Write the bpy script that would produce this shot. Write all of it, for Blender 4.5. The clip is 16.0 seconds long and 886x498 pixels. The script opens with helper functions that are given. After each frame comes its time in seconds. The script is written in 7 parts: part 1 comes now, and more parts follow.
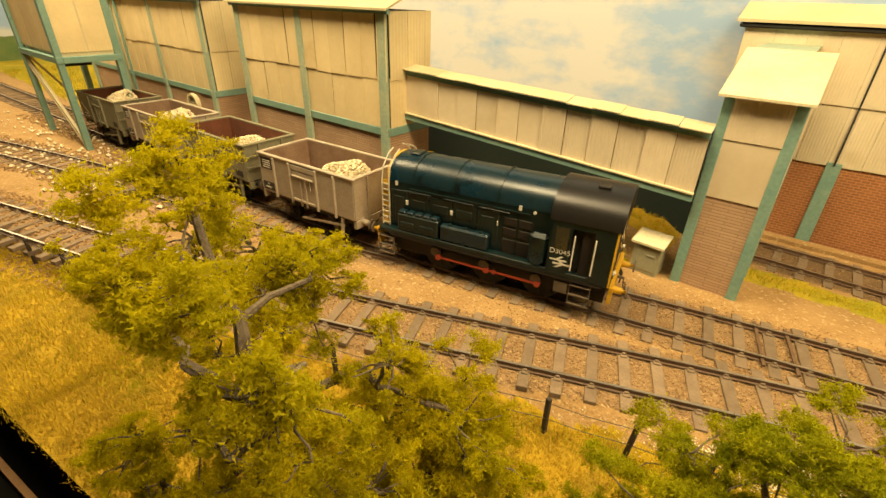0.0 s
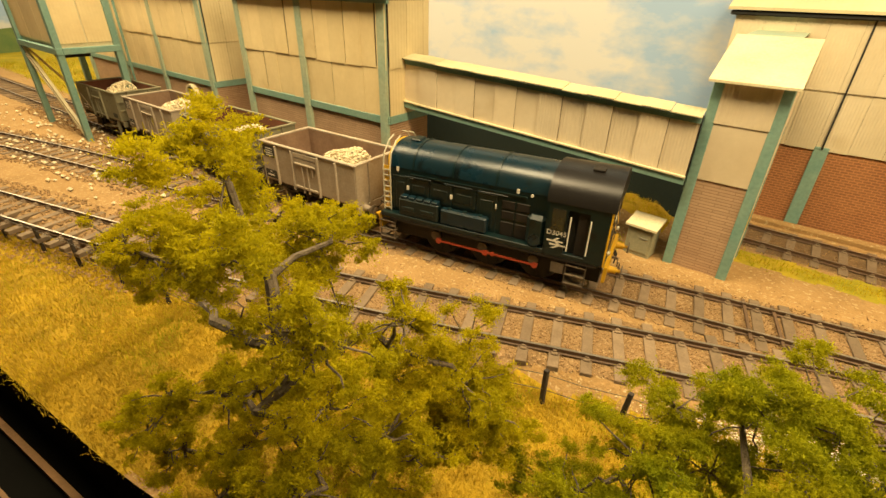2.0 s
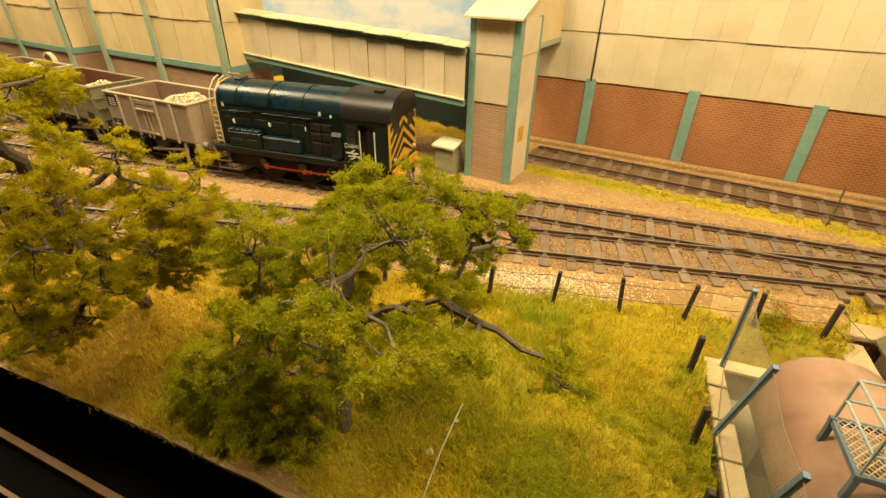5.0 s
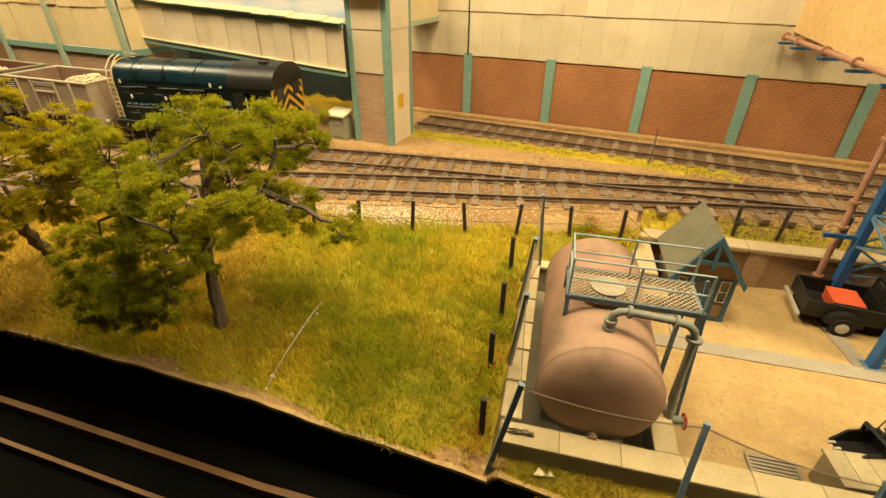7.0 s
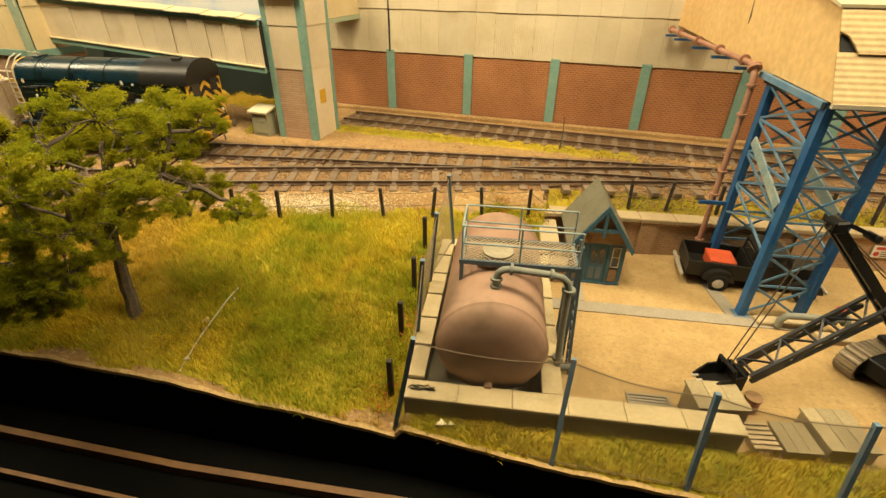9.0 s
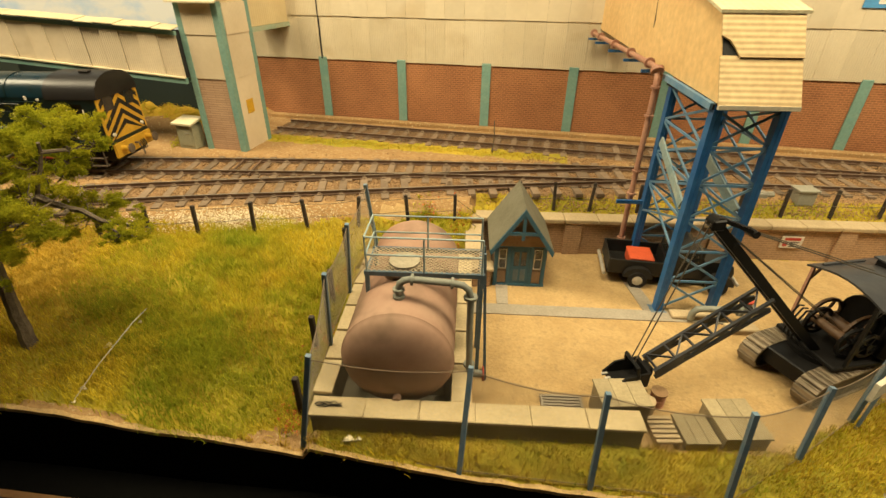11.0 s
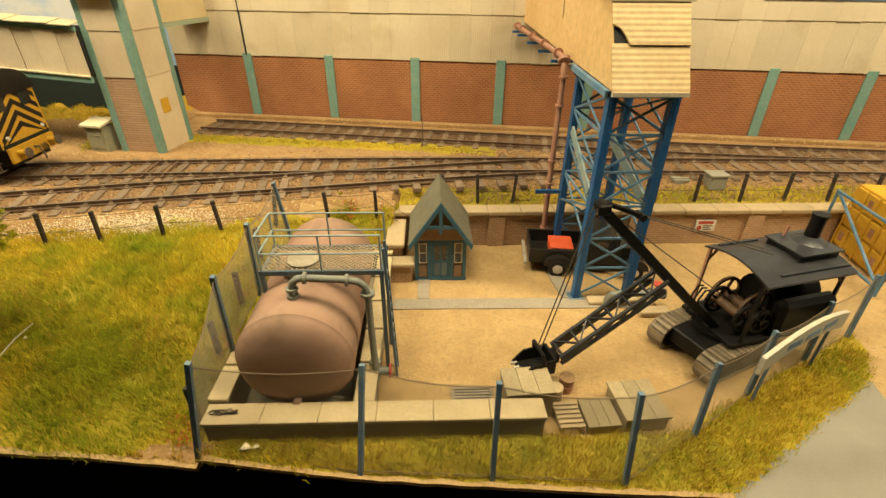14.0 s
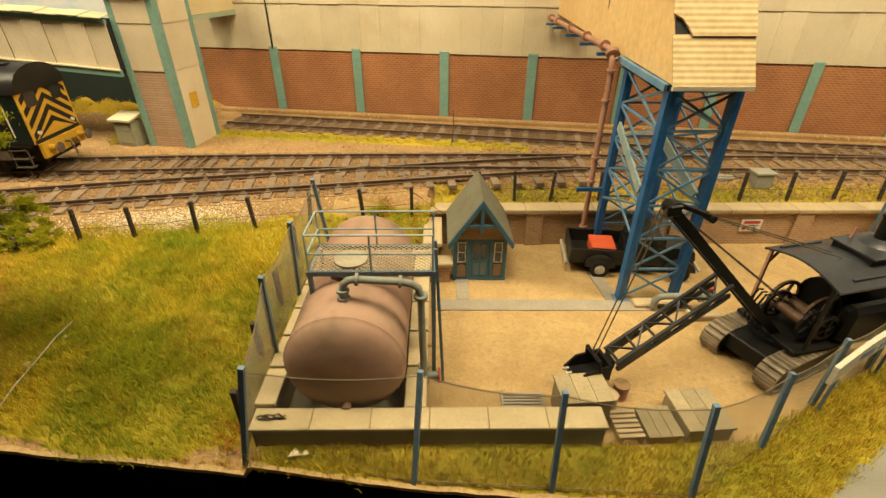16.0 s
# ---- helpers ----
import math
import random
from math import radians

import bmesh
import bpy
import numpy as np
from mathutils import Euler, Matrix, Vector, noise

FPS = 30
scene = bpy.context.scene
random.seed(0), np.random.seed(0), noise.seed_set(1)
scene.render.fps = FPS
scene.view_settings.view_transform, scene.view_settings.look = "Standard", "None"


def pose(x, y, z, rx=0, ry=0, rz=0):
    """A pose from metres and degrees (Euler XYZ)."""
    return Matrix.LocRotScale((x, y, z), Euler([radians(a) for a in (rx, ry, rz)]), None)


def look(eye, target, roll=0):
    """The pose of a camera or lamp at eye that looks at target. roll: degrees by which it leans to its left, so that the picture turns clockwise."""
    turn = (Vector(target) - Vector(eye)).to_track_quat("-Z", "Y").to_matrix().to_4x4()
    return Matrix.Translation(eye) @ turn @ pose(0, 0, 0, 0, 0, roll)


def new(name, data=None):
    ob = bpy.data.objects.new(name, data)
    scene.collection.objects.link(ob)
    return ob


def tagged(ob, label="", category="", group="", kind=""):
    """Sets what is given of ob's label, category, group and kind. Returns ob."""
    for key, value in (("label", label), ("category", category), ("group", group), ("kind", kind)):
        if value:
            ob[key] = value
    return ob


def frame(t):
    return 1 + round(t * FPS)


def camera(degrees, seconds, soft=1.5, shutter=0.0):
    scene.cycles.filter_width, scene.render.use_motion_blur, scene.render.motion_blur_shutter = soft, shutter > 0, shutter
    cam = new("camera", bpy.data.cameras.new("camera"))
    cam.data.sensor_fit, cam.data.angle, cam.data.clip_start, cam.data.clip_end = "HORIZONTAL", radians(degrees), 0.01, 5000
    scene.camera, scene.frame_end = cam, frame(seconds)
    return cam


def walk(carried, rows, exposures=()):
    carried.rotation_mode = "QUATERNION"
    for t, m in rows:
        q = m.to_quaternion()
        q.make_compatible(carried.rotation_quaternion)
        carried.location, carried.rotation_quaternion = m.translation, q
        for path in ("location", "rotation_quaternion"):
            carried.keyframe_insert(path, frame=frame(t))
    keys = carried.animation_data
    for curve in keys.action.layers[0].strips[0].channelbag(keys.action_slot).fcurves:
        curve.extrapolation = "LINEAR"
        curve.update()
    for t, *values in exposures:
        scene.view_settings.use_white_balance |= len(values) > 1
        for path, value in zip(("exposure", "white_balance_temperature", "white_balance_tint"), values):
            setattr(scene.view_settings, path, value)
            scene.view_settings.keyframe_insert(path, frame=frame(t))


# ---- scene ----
cam = camera(87.3, 16.0)
PATH = [
    (0, (-0.167, -0.916, 8.229), (-1.249, 0.467, 7.272), 1.6),
    (0.5, (-0.081, -1.149, 8.293), (-1.156, 0.236, 7.332), 1.6),
    (1, (-0.028, -1.316, 8.369), (-1.102, 0.066, 7.401), 1.5),
    (1.5, (-0.035, -1.47, 8.286), (-1.104, -0.09, 7.31), 1.5),
    (2, (0.082, -1.429, 8.186), (-0.978, -0.048, 7.202), 1.4),
    (2.5, (0.211, -1.355, 8.069), (-0.839, 0.026, 7.073), 1.3),
    (3, (0.476, -1.319, 8.031), (-0.557, 0.07, 7.028), 1.2),
    (3.5, (1.266, -1.414, 7.878), (0.262, -0.006, 6.872), 1.3),
    (4, (2.582, -1.625, 7.525), (1.625, -0.204, 6.494), 0.9),
    (4.5, (4.325, -1.743, 7.271), (3.43, -0.272, 6.253), 1.2),
    (5, (5.96, -2.189, 7.403), (5.124, -0.691, 6.375), 1.2),
    (5.2, (6.57, -2.316, 7.466), (5.746, -0.82, 6.424), 0.9),
    (7.3, (10.17, -4.197, 6.868), (9.536, -2.604, 5.839), 0.8),
    (7.5, (10.302, -4.422, 6.783), (9.691, -2.819, 5.755), 0.9),
    (8, (10.876, -4.494, 6.674), (10.306, -2.877, 5.643), 0.8),
    (8.5, (11.232, -4.406, 6.784), (10.702, -2.774, 5.756), 0.8),
    (10.8, (12.645, -3.885, 6.87), (12.264, -2.198, 5.865), 0.6),
    (11, (12.872, -3.778, 6.935), (12.503, -2.091, 5.925), 0.5),
    (11.5, (13.513, -3.512, 6.946), (13.191, -1.815, 5.937), 0.6),
    (12, (14.128, -3.314, 6.915), (13.849, -1.61, 5.906), 0.4),
    (12.5, (14.592, -3.1, 6.871), (14.344, -1.391, 5.862), 0.5),
    (13, (14.479, -3.377, 6.879), (14.249, -1.666, 5.869), 0.5),
    (13.5, (14.52, -3.489, 6.835), (14.295, -1.779, 5.823), 0.5),
    (14, (14.324, -3.384, 6.772), (14.099, -1.676, 5.756), 0.5),
    (14.5, (14.071, -3.333, 6.71), (13.845, -1.628, 5.688), 0.5),
    (15, (13.847, -3.173, 6.574), (13.609, -1.473, 5.547), 0.5),
    (15.5, (13.501, -3.118, 6.576), (13.252, -1.421, 5.547), 0.4),
    (16, (13.311, -3.114, 6.643), (13.051, -1.421, 5.611), 0.3),
]
# A 1:76 model railway. Plan numbers below are in full-size metres of the modelled railway; K brings them to the model's true size.
K = 1 / 76.2
walk(cam, [(t, look(Vector(eye) * K, Vector(target) * K, roll)) for t, eye, target, roll in PATH],
     exposures=[(0.0, -0.09, 6950, 10), (2.5, -0.09, 6750, 10), (4.5, 0.0, 6550, 10), (8.0, -0.05, 6150, 10), (11.0, -0.17, 5900, 10), (16.0, -0.19, 5870, 10)])

# ---- light: a hall with warm layout lamps above the front of the model ----
world = bpy.data.worlds.new("hall")
scene.world = world
world.use_nodes = True
world.node_tree.nodes["Background"].inputs[0].default_value = (1.0, 0.78, 0.50, 1)
world.node_tree.nodes["Background"].inputs[1].default_value = 0.011
LAMP_POWER = 1.6


def lamp(x, y, z, sx, sy, power, tx, ty, tz):
    data = bpy.data.lights.new("layout_lamp", "AREA")
    data.shape, data.size, data.size_y = "RECTANGLE", sx * K, sy * K
    data.energy, data.color = power, (1.0, 0.79, 0.45)
    ob = new("layout_lamp", data)
    ob.matrix_world = look(Vector((x, y, z)) * K, Vector((tx, ty, tz)) * K)
    tagged(ob, "warm lamp of the layout lighting rig", "lamp", kind="structure")


for lx in (-63, -45, -27, -9, 9, 27, 45):
    lamp(lx, 5.0, 27, 10, 9, LAMP_POWER, lx, 13.0, 0)

# ---- materials ----


def mat(name, c, c2=None, rough=0.65, metal=0.0, s=1.2, fine=14.0, bump=0.25, mix=0.5, rnd=0.0, island=0.0,
        pattern=None, spec=0.4, speck=None, grain_amount=0.13, hard=None):
    """A surface with broad stains (c to c2), fine grain, relief, and a little difference from piece to piece."""
    m = bpy.data.materials.new(name)
    m.use_nodes = True
    nt = m.node_tree
    n, link = nt.nodes, nt.links.new
    bsdf = n["Principled BSDF"]
    bsdf.inputs["Roughness"].default_value = rough
    bsdf.inputs["Metallic"].default_value = metal
    bsdf.inputs["Specular IOR Level"].default_value = spec
    geo = n.new("ShaderNodeNewGeometry")
    pos = n.new("ShaderNodeVectorMath")
    pos.operation = "SCALE"
    pos.inputs["Scale"].default_value = 1 / K
    link(geo.outputs["Position"], pos.inputs[0])
    big = n.new("ShaderNodeTexNoise")
    big.inputs["Scale"].default_value, big.inputs["Detail"].default_value = s, 6
    big.inputs["Roughness"].default_value = 0.62
    link(pos.outputs[0], big.inputs["Vector"])
    small = n.new("ShaderNodeTexNoise")
    small.inputs["Scale"].default_value, small.inputs["Detail"].default_value = fine, 4
    link(pos.outputs[0], small.inputs["Vector"])
    ramp = n.new("ShaderNodeMapRange")
    ramp.inputs[1].default_value, ramp.inputs[2].default_value = 0.5 - 0.25 * mix - 0.05, 0.5 + 0.25 * (1 - mix) + 0.1
    if hard:
        ramp.inputs[1].default_value, ramp.inputs[2].default_value = hard
    link(big.outputs["Fac"], ramp.inputs[0])
    col = n.new("ShaderNodeMix")
    col.data_type = "RGBA"
    col.inputs[6].default_value, col.inputs[7].default_value = (*c, 1), (*(c2 or [v * 0.75 for v in c]), 1)
    link(ramp.outputs[0], col.inputs[0])
    out = col.outputs[2]
    height = small.outputs["Fac"]
    dist = 0.03 * bump
    if pattern:
        tc = n.new("ShaderNodeTexCoord")
        sc = n.new("ShaderNodeVectorMath")
        sc.operation = "SCALE"
        sc.inputs["Scale"].default_value = 1 / K
        link(tc.outputs["Object"], sc.inputs[0])
        sep = n.new("ShaderNodeSeparateXYZ")
        link(sc.outputs[0], sep.inputs[0])
        if pattern[0] == "corrugated":
            wave = n.new("ShaderNodeMath")
            wave.operation = "MULTIPLY"
            wave.inputs[1].default_value = 2 * math.pi / pattern[2]
            link(sep.outputs[pattern[1]], wave.inputs[0])
            sine = n.new("ShaderNodeMath")
            sine.operation = "SINE"
            link(wave.outputs[0], sine.inputs[0])
            add = n.new("ShaderNodeMath")
            add.operation = "MULTIPLY_ADD"
            add.inputs[1].default_value = 0.5
            link(sine.outputs[0], add.inputs[0])
            calm = n.new("ShaderNodeMath")
            calm.operation = "MULTIPLY"
            calm.inputs[1].default_value = 0.05
            link(small.outputs["Fac"], calm.inputs[0])
            link(calm.outputs[0], add.inputs[2])
            height, dist = add.outputs[0], pattern[3]
        elif pattern[0] == "brick":
            com = n.new("ShaderNodeCombineXYZ")
            link(sep.outputs[pattern[1]], com.inputs[0])
            link(sep.outputs["Z"], com.inputs[1])
            br = n.new("ShaderNodeTexBrick")
            br.inputs["Scale"].default_value = 1.0
            br.inputs["Brick Width"].default_value, br.inputs["Row Height"].default_value = pattern[2], pattern[3]
            br.inputs["Mortar Size"].default_value = pattern[3] * 0.16
            br.inputs["Mortar Smooth"].default_value = 0.3
            br.inputs["Color1"].default_value = (1, 1, 1, 1)
            br.inputs["Color2"].default_value = (0.84, 0.83, 0.82, 1)
            br.inputs["Mortar"].default_value = (*pattern[4], 1)
            link(com.outputs[0], br.inputs["Vector"])
            mul = n.new("ShaderNodeMix")
            mul.data_type, mul.blend_type = "RGBA", "MULTIPLY"
            mul.inputs[0].default_value = 1.0
            link(out, mul.inputs[6])
            link(br.outputs["Color"], mul.inputs[7])
            out = mul.outputs[2]
            inv = n.new("ShaderNodeMath")
            inv.operation = "SUBTRACT"
            inv.inputs[0].default_value = 1.0
            link(br.outputs["Fac"], inv.inputs[1])
            height, dist = inv.outputs[0], 0.02
    if speck:
        sp = n.new("ShaderNodeTexNoise")
        sp.inputs["Scale"].default_value, sp.inputs["Detail"].default_value = speck[1], 3
        link(pos.outputs[0], sp.inputs["Vector"])
        mr = n.new("ShaderNodeMapRange")
        mr.inputs[1].default_value, mr.inputs[2].default_value = speck[2], speck[2] + (speck[3] if len(speck) > 3 else 0.05)
        link(sp.outputs["Fac"], mr.inputs[0])
        mx = n.new("ShaderNodeMix")
        mx.data_type = "RGBA"
        link(mr.outputs[0], mx.inputs[0])
        link(out, mx.inputs[6])
        mx.inputs[7].default_value = (*speck[0], 1)
        out = mx.outputs[2]
    grain = n.new("ShaderNodeMapRange")
    grain.inputs[1].default_value, grain.inputs[2].default_value = 0.25, 0.75
    grain.inputs[3].default_value, grain.inputs[4].default_value = 1 - grain_amount, 1 + 0.9 * grain_amount
    link(small.outputs["Fac"], grain.inputs[0])
    val = grain.outputs[0]
    for source, amount in (("object", rnd), ("island", island)):
        if amount:
            src = n.new("ShaderNodeObjectInfo").outputs["Random"] if source == "object" else geo.outputs["Random Per Island"]
            mr = n.new("ShaderNodeMapRange")
            mr.inputs[3].default_value, mr.inputs[4].default_value = 1 - amount, 1 + amount
            link(src, mr.inputs[0])
            mm = n.new("ShaderNodeMath")
            mm.operation = "MULTIPLY"
            link(val, mm.inputs[0])
            link(mr.outputs[0], mm.inputs[1])
            val = mm.outputs[0]
    fin = n.new("ShaderNodeVectorMath")
    fin.operation = "SCALE"
    link(out, fin.inputs[0])
    link(val, fin.inputs["Scale"])
    link(fin.outputs[0], bsdf.inputs["Base Color"])
    rr = n.new("ShaderNodeMapRange")
    rr.inputs[3].default_value, rr.inputs[4].default_value = max(rough - 0.12, 0.05), min(rough + 0.12, 1)
    link(big.outputs["Fac"], rr.inputs[0])
    link(rr.outputs[0], bsdf.inputs["Roughness"])
    if bump:
        bp = n.new("ShaderNodeBump")
        bp.inputs["Strength"].default_value, bp.inputs["Distance"].default_value = 1.0, dist * K
        link(height, bp.inputs["Height"])
        link(bp.outputs[0], bsdf.inputs["Normal"])
    return m


def leafmat(name, c, c2, trans=0.35, s=0.9, vary=0.4, hard=None):
    """Foliage: a diffuse leaf that lets some light through, differing from leaf to leaf."""
    m = mat(name, c, c2, rough=0.8, s=s, fine=6, bump=0, island=vary, spec=0.15, hard=hard)
    nt = m.node_tree
    bsdf, out = nt.nodes["Principled BSDF"], nt.nodes["Material Output"]
    tr = nt.nodes.new("ShaderNodeBsdfTranslucent")
    mx = nt.nodes.new("ShaderNodeMixShader")
    mx.inputs[0].default_value = trans
    nt.links.new(bsdf.inputs["Base Color"].links[0].from_socket, tr.inputs["Color"])
    nt.links.new(bsdf.outputs[0], mx.inputs[1])
    nt.links.new(tr.outputs[0], mx.inputs[2])
    nt.links.new(mx.outputs[0], out.inputs["Surface"])
    return m


CREAM, CREAM2 = (0.70, 0.57, 0.32), (0.60, 0.47, 0.25)
BEIGE, BEIGE2 = (0.66, 0.555, 0.385), (0.57, 0.465, 0.305)
M = {}
M["cream_x"] = mat("cream_sheet_x", CREAM, CREAM2, rough=0.7, s=0.5, rnd=0.07, grain_amount=0.03, fine=5, pattern=("corrugated", "X", 0.17, 0.006))
M["cream_y"] = mat("cream_sheet_y", CREAM, CREAM2, rough=0.7, s=0.5, rnd=0.07, grain_amount=0.03, fine=5, pattern=("corrugated", "Y", 0.17, 0.006))
M["grey_x"] = mat("pale_ribbed_wall_sheet", (0.60, 0.52, 0.36), (0.50, 0.42, 0.27), rough=0.7, s=0.4, rnd=0.07, grain_amount=0.03, fine=5, speck=((0.43, 0.34, 0.20), 0.5, 0.60, 0.2), pattern=("corrugated", "X", 0.095, 0.009))
M["grey_flat"] = mat("pale_flat_wall_sheet", (0.62, 0.54, 0.38), (0.53, 0.45, 0.30), rough=0.7, s=0.35, rnd=0.06, grain_amount=0.03, fine=5, bump=0.08, speck=((0.46, 0.36, 0.21), 0.45, 0.60, 0.2))
M["cream_flat"] = mat("cream_flat_sheet", CREAM, CREAM2, rough=0.7, s=0.5, rnd=0.07, grain_amount=0.03, fine=5, bump=0.08, speck=((0.50, 0.37, 0.18), 0.6, 0.62, 0.2))
M["cream_corr"] = mat("cream_ribbed_sheet", BEIGE, BEIGE2, rough=0.7, s=0.5, rnd=0.07, grain_amount=0.03, fine=5, pattern=("corrugated", "X", 0.095, 0.010))
M["beige_flat"] = mat("beige_flat_sheet", BEIGE, BEIGE2, rough=0.7, s=0.5, rnd=0.07, grain_amount=0.03, fine=5, bump=0.08, speck=((0.48, 0.37, 0.22), 0.6, 0.62, 0.2))
M["beige_y"] = mat("beige_sheet_y", BEIGE, BEIGE2, rough=0.7, s=0.5, rnd=0.07, grain_amount=0.03, fine=5, pattern=("corrugated", "Y", 0.095, 0.006))
M["roof"] = mat("pale_roof_sheet", (0.54, 0.475, 0.29), (0.45, 0.385, 0.225), rough=0.7, s=0.6, rnd=0.07, grain_amount=0.03, fine=5, pattern=("corrugated", "X", 0.17, 0.008))
M["plain"] = mat("pale_painted_card", (0.63, 0.56, 0.37), (0.54, 0.46, 0.28), rough=0.75, s=0.8)
M["teal"] = mat("teal_painted_steel", (0.145, 0.275, 0.235), (0.20, 0.31, 0.25), rough=0.6, s=1.5, fine=9, rnd=0.06)
M["teal_pale"] = mat("faded_teal_steel", (0.26, 0.36, 0.28), (0.38, 0.40, 0.26), rough=0.6, s=0.8, fine=9)
M["brick_x"] = mat("red_brick_x", (0.335, 0.148, 0.060), (0.245, 0.104, 0.042), rough=0.85, s=0.4, grain_amount=0.06, pattern=("brick", "X", 0.25, 0.10, (1.55, 1.55, 1.45)))
M["buff_x"] = mat("buff_brick_x", (0.50, 0.335, 0.205), (0.42, 0.265, 0.16), rough=0.85, s=0.5, grain_amount=0.04, pattern=("brick", "X", 0.9, 0.10, (0.66, 0.64, 0.62)))
M["buff_y"] = mat("buff_brick_y", (0.46, 0.30, 0.18), (0.38, 0.235, 0.14), rough=0.85, s=0.5, grain_amount=0.04, pattern=("brick", "Y", 0.9, 0.10, (0.66, 0.64, 0.62)))
M["dark"] = mat("dark_interior", (0.02, 0.02, 0.018), rough=0.9)
M["blue"] = mat("blue_painted_girder", (0.013, 0.085, 0.26), (0.035, 0.125, 0.29), rough=0.5, s=1.4, fine=8, rnd=0.1)
M["blue_pale"] = mat("pale_blue_girder", (0.16, 0.26, 0.36), (0.05, 0.16, 0.31), rough=0.5, s=2.0, fine=8, rnd=0.15)
M["chute"] = mat("faded_blue_chute_plate", (0.34, 0.40, 0.36), (0.16, 0.27, 0.33), rough=0.6, s=1.6, fine=8)
M["rail_grey"] = mat("grey_blue_handrail", (0.26, 0.35, 0.37), (0.34, 0.39, 0.36), rough=0.55, s=2.0, fine=8, rnd=0.1)
M["blue_grey"] = mat("blue_grey_paint", (0.075, 0.135, 0.20), (0.15, 0.18, 0.19), rough=0.6, s=2, fine=10, rnd=0.12)
M["ply"] = mat("tan_plywood_cladding", (0.72, 0.50, 0.22), (0.62, 0.40, 0.16), rough=0.6, s=0.35, fine=5)
M["ply_sheet"] = mat("tan_corrugated_sheet", (0.54, 0.40, 0.20), (0.46, 0.33, 0.155), rough=0.75, s=0.6, fine=6, pattern=("corrugated", "Z", 0.125, 0.009))
M["rust"] = mat("rust_red_pipe", (0.32, 0.155, 0.098), (0.40, 0.225, 0.15), rough=0.6, s=2.0)
M["rust_dark"] = mat("oily_rusty_iron", (0.085, 0.045, 0.022), (0.14, 0.08, 0.035), rough=0.5, s=3.0)
M["tank"] = mat("oxide_red_tank", (0.285, 0.165, 0.11), (0.36, 0.24, 0.165), rough=0.72, s=0.6, fine=5, bump=0.08, spec=0.2, speck=((0.19, 0.125, 0.08), 0.9, 0.52, 0.2), grain_amount=0.05)
M["fence_blue"] = mat("weathered_blue_post", (0.085, 0.165, 0.25), (0.19, 0.225, 0.24), rough=0.7, s=2.5, fine=12, rnd=0.15)
M["manhole"] = mat("dull_buff_lid", (0.34, 0.30, 0.215), (0.27, 0.235, 0.16), rough=0.75, s=2)
M["pipe"] = mat("grey_green_pipe", (0.17, 0.18, 0.15), (0.24, 0.24, 0.19), rough=0.55, s=2.5)
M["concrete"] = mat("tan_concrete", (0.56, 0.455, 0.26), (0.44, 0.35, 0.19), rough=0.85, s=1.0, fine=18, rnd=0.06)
M["box_tan"] = mat("weathered_tan_boards", (0.335, 0.272, 0.152), (0.26, 0.21, 0.115), rough=0.85, s=1.6, fine=14, rnd=0.12)
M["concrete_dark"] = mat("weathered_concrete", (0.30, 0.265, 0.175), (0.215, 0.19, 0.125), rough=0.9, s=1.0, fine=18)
M["brown_x"] = mat("brown_brick", (0.48, 0.32, 0.185), (0.39, 0.255, 0.145), rough=0.85, s=0.6, pattern=("brick", "X", 0.24, 0.09, (1.2, 1.2, 1.2)))
M["coping"] = mat("buff_coping_stone", (0.45, 0.35, 0.20), (0.36, 0.275, 0.155), rough=0.85, s=1.0, rnd=0.06)
M["sand"] = mat("sandy_yard_surface", (0.465, 0.32, 0.135), (0.36, 0.235, 0.092), rough=0.95, s=1.1, fine=13, bump=0.9, speck=((0.36, 0.245, 0.105), 7.0, 0.54, 0.14))
M["earth"] = mat("sandy_cess_ground", (0.355, 0.220, 0.086), (0.265, 0.155, 0.056), rough=0.95, s=0.9, fine=12, bump=1.2, speck=((0.43, 0.31, 0.155), 9, 0.60))
M["ballast_bed"] = mat("ballast_bed", (0.29, 0.18, 0.080), (0.20, 0.122, 0.053), rough=0.95, s=1.5, fine=14, bump=1.5, speck=((0.36, 0.245, 0.125), 12, 0.58))
M["siding_bed"] = mat("oily_siding_ballast", (0.165, 0.100, 0.045), (0.105, 0.064, 0.029), rough=0.9, s=1.2, fine=14, bump=1.5, speck=((0.25, 0.16, 0.075), 10, 0.60))
M["stones"] = mat("ballast_stone", (0.36, 0.225, 0.105), (0.25, 0.15, 0.067), rough=0.9, s=0.8, fine=10, bump=0.2, island=0.28)
M["white_stone"] = mat("pale_limestone", (0.78, 0.69, 0.48), (0.66, 0.56, 0.37), rough=0.9, s=2, fine=10, bump=0.3, island=0.15)
M["turf"] = mat("golden_turf", (0.38, 0.245, 0.012), (0.46, 0.30, 0.016), rough=0.95, s=0.45, fine=7, bump=1.0, speck=((0.28, 0.19, 0.012), 1.1, 0.5, 0.2))
M["turf_green"] = mat("mossy_green_turf", (0.30, 0.25, 0.012), (0.45, 0.325, 0.018), hard=(0.42, 0.60), rough=0.95, s=0.45, fine=7, bump=1.0, speck=((0.20, 0.21, 0.009), 0.9, 0.5, 0.25))
M["road"] = mat("grey_road", (0.265, 0.25, 0.20), (0.235, 0.22, 0.175), rough=0.85, s=0.5, fine=24, bump=0.12, grain_amount=0.04)
M["strip"] = mat("grey_paving", (0.33, 0.29, 0.22), (0.27, 0.23, 0.17), rough=0.85, s=1.5, fine=14)
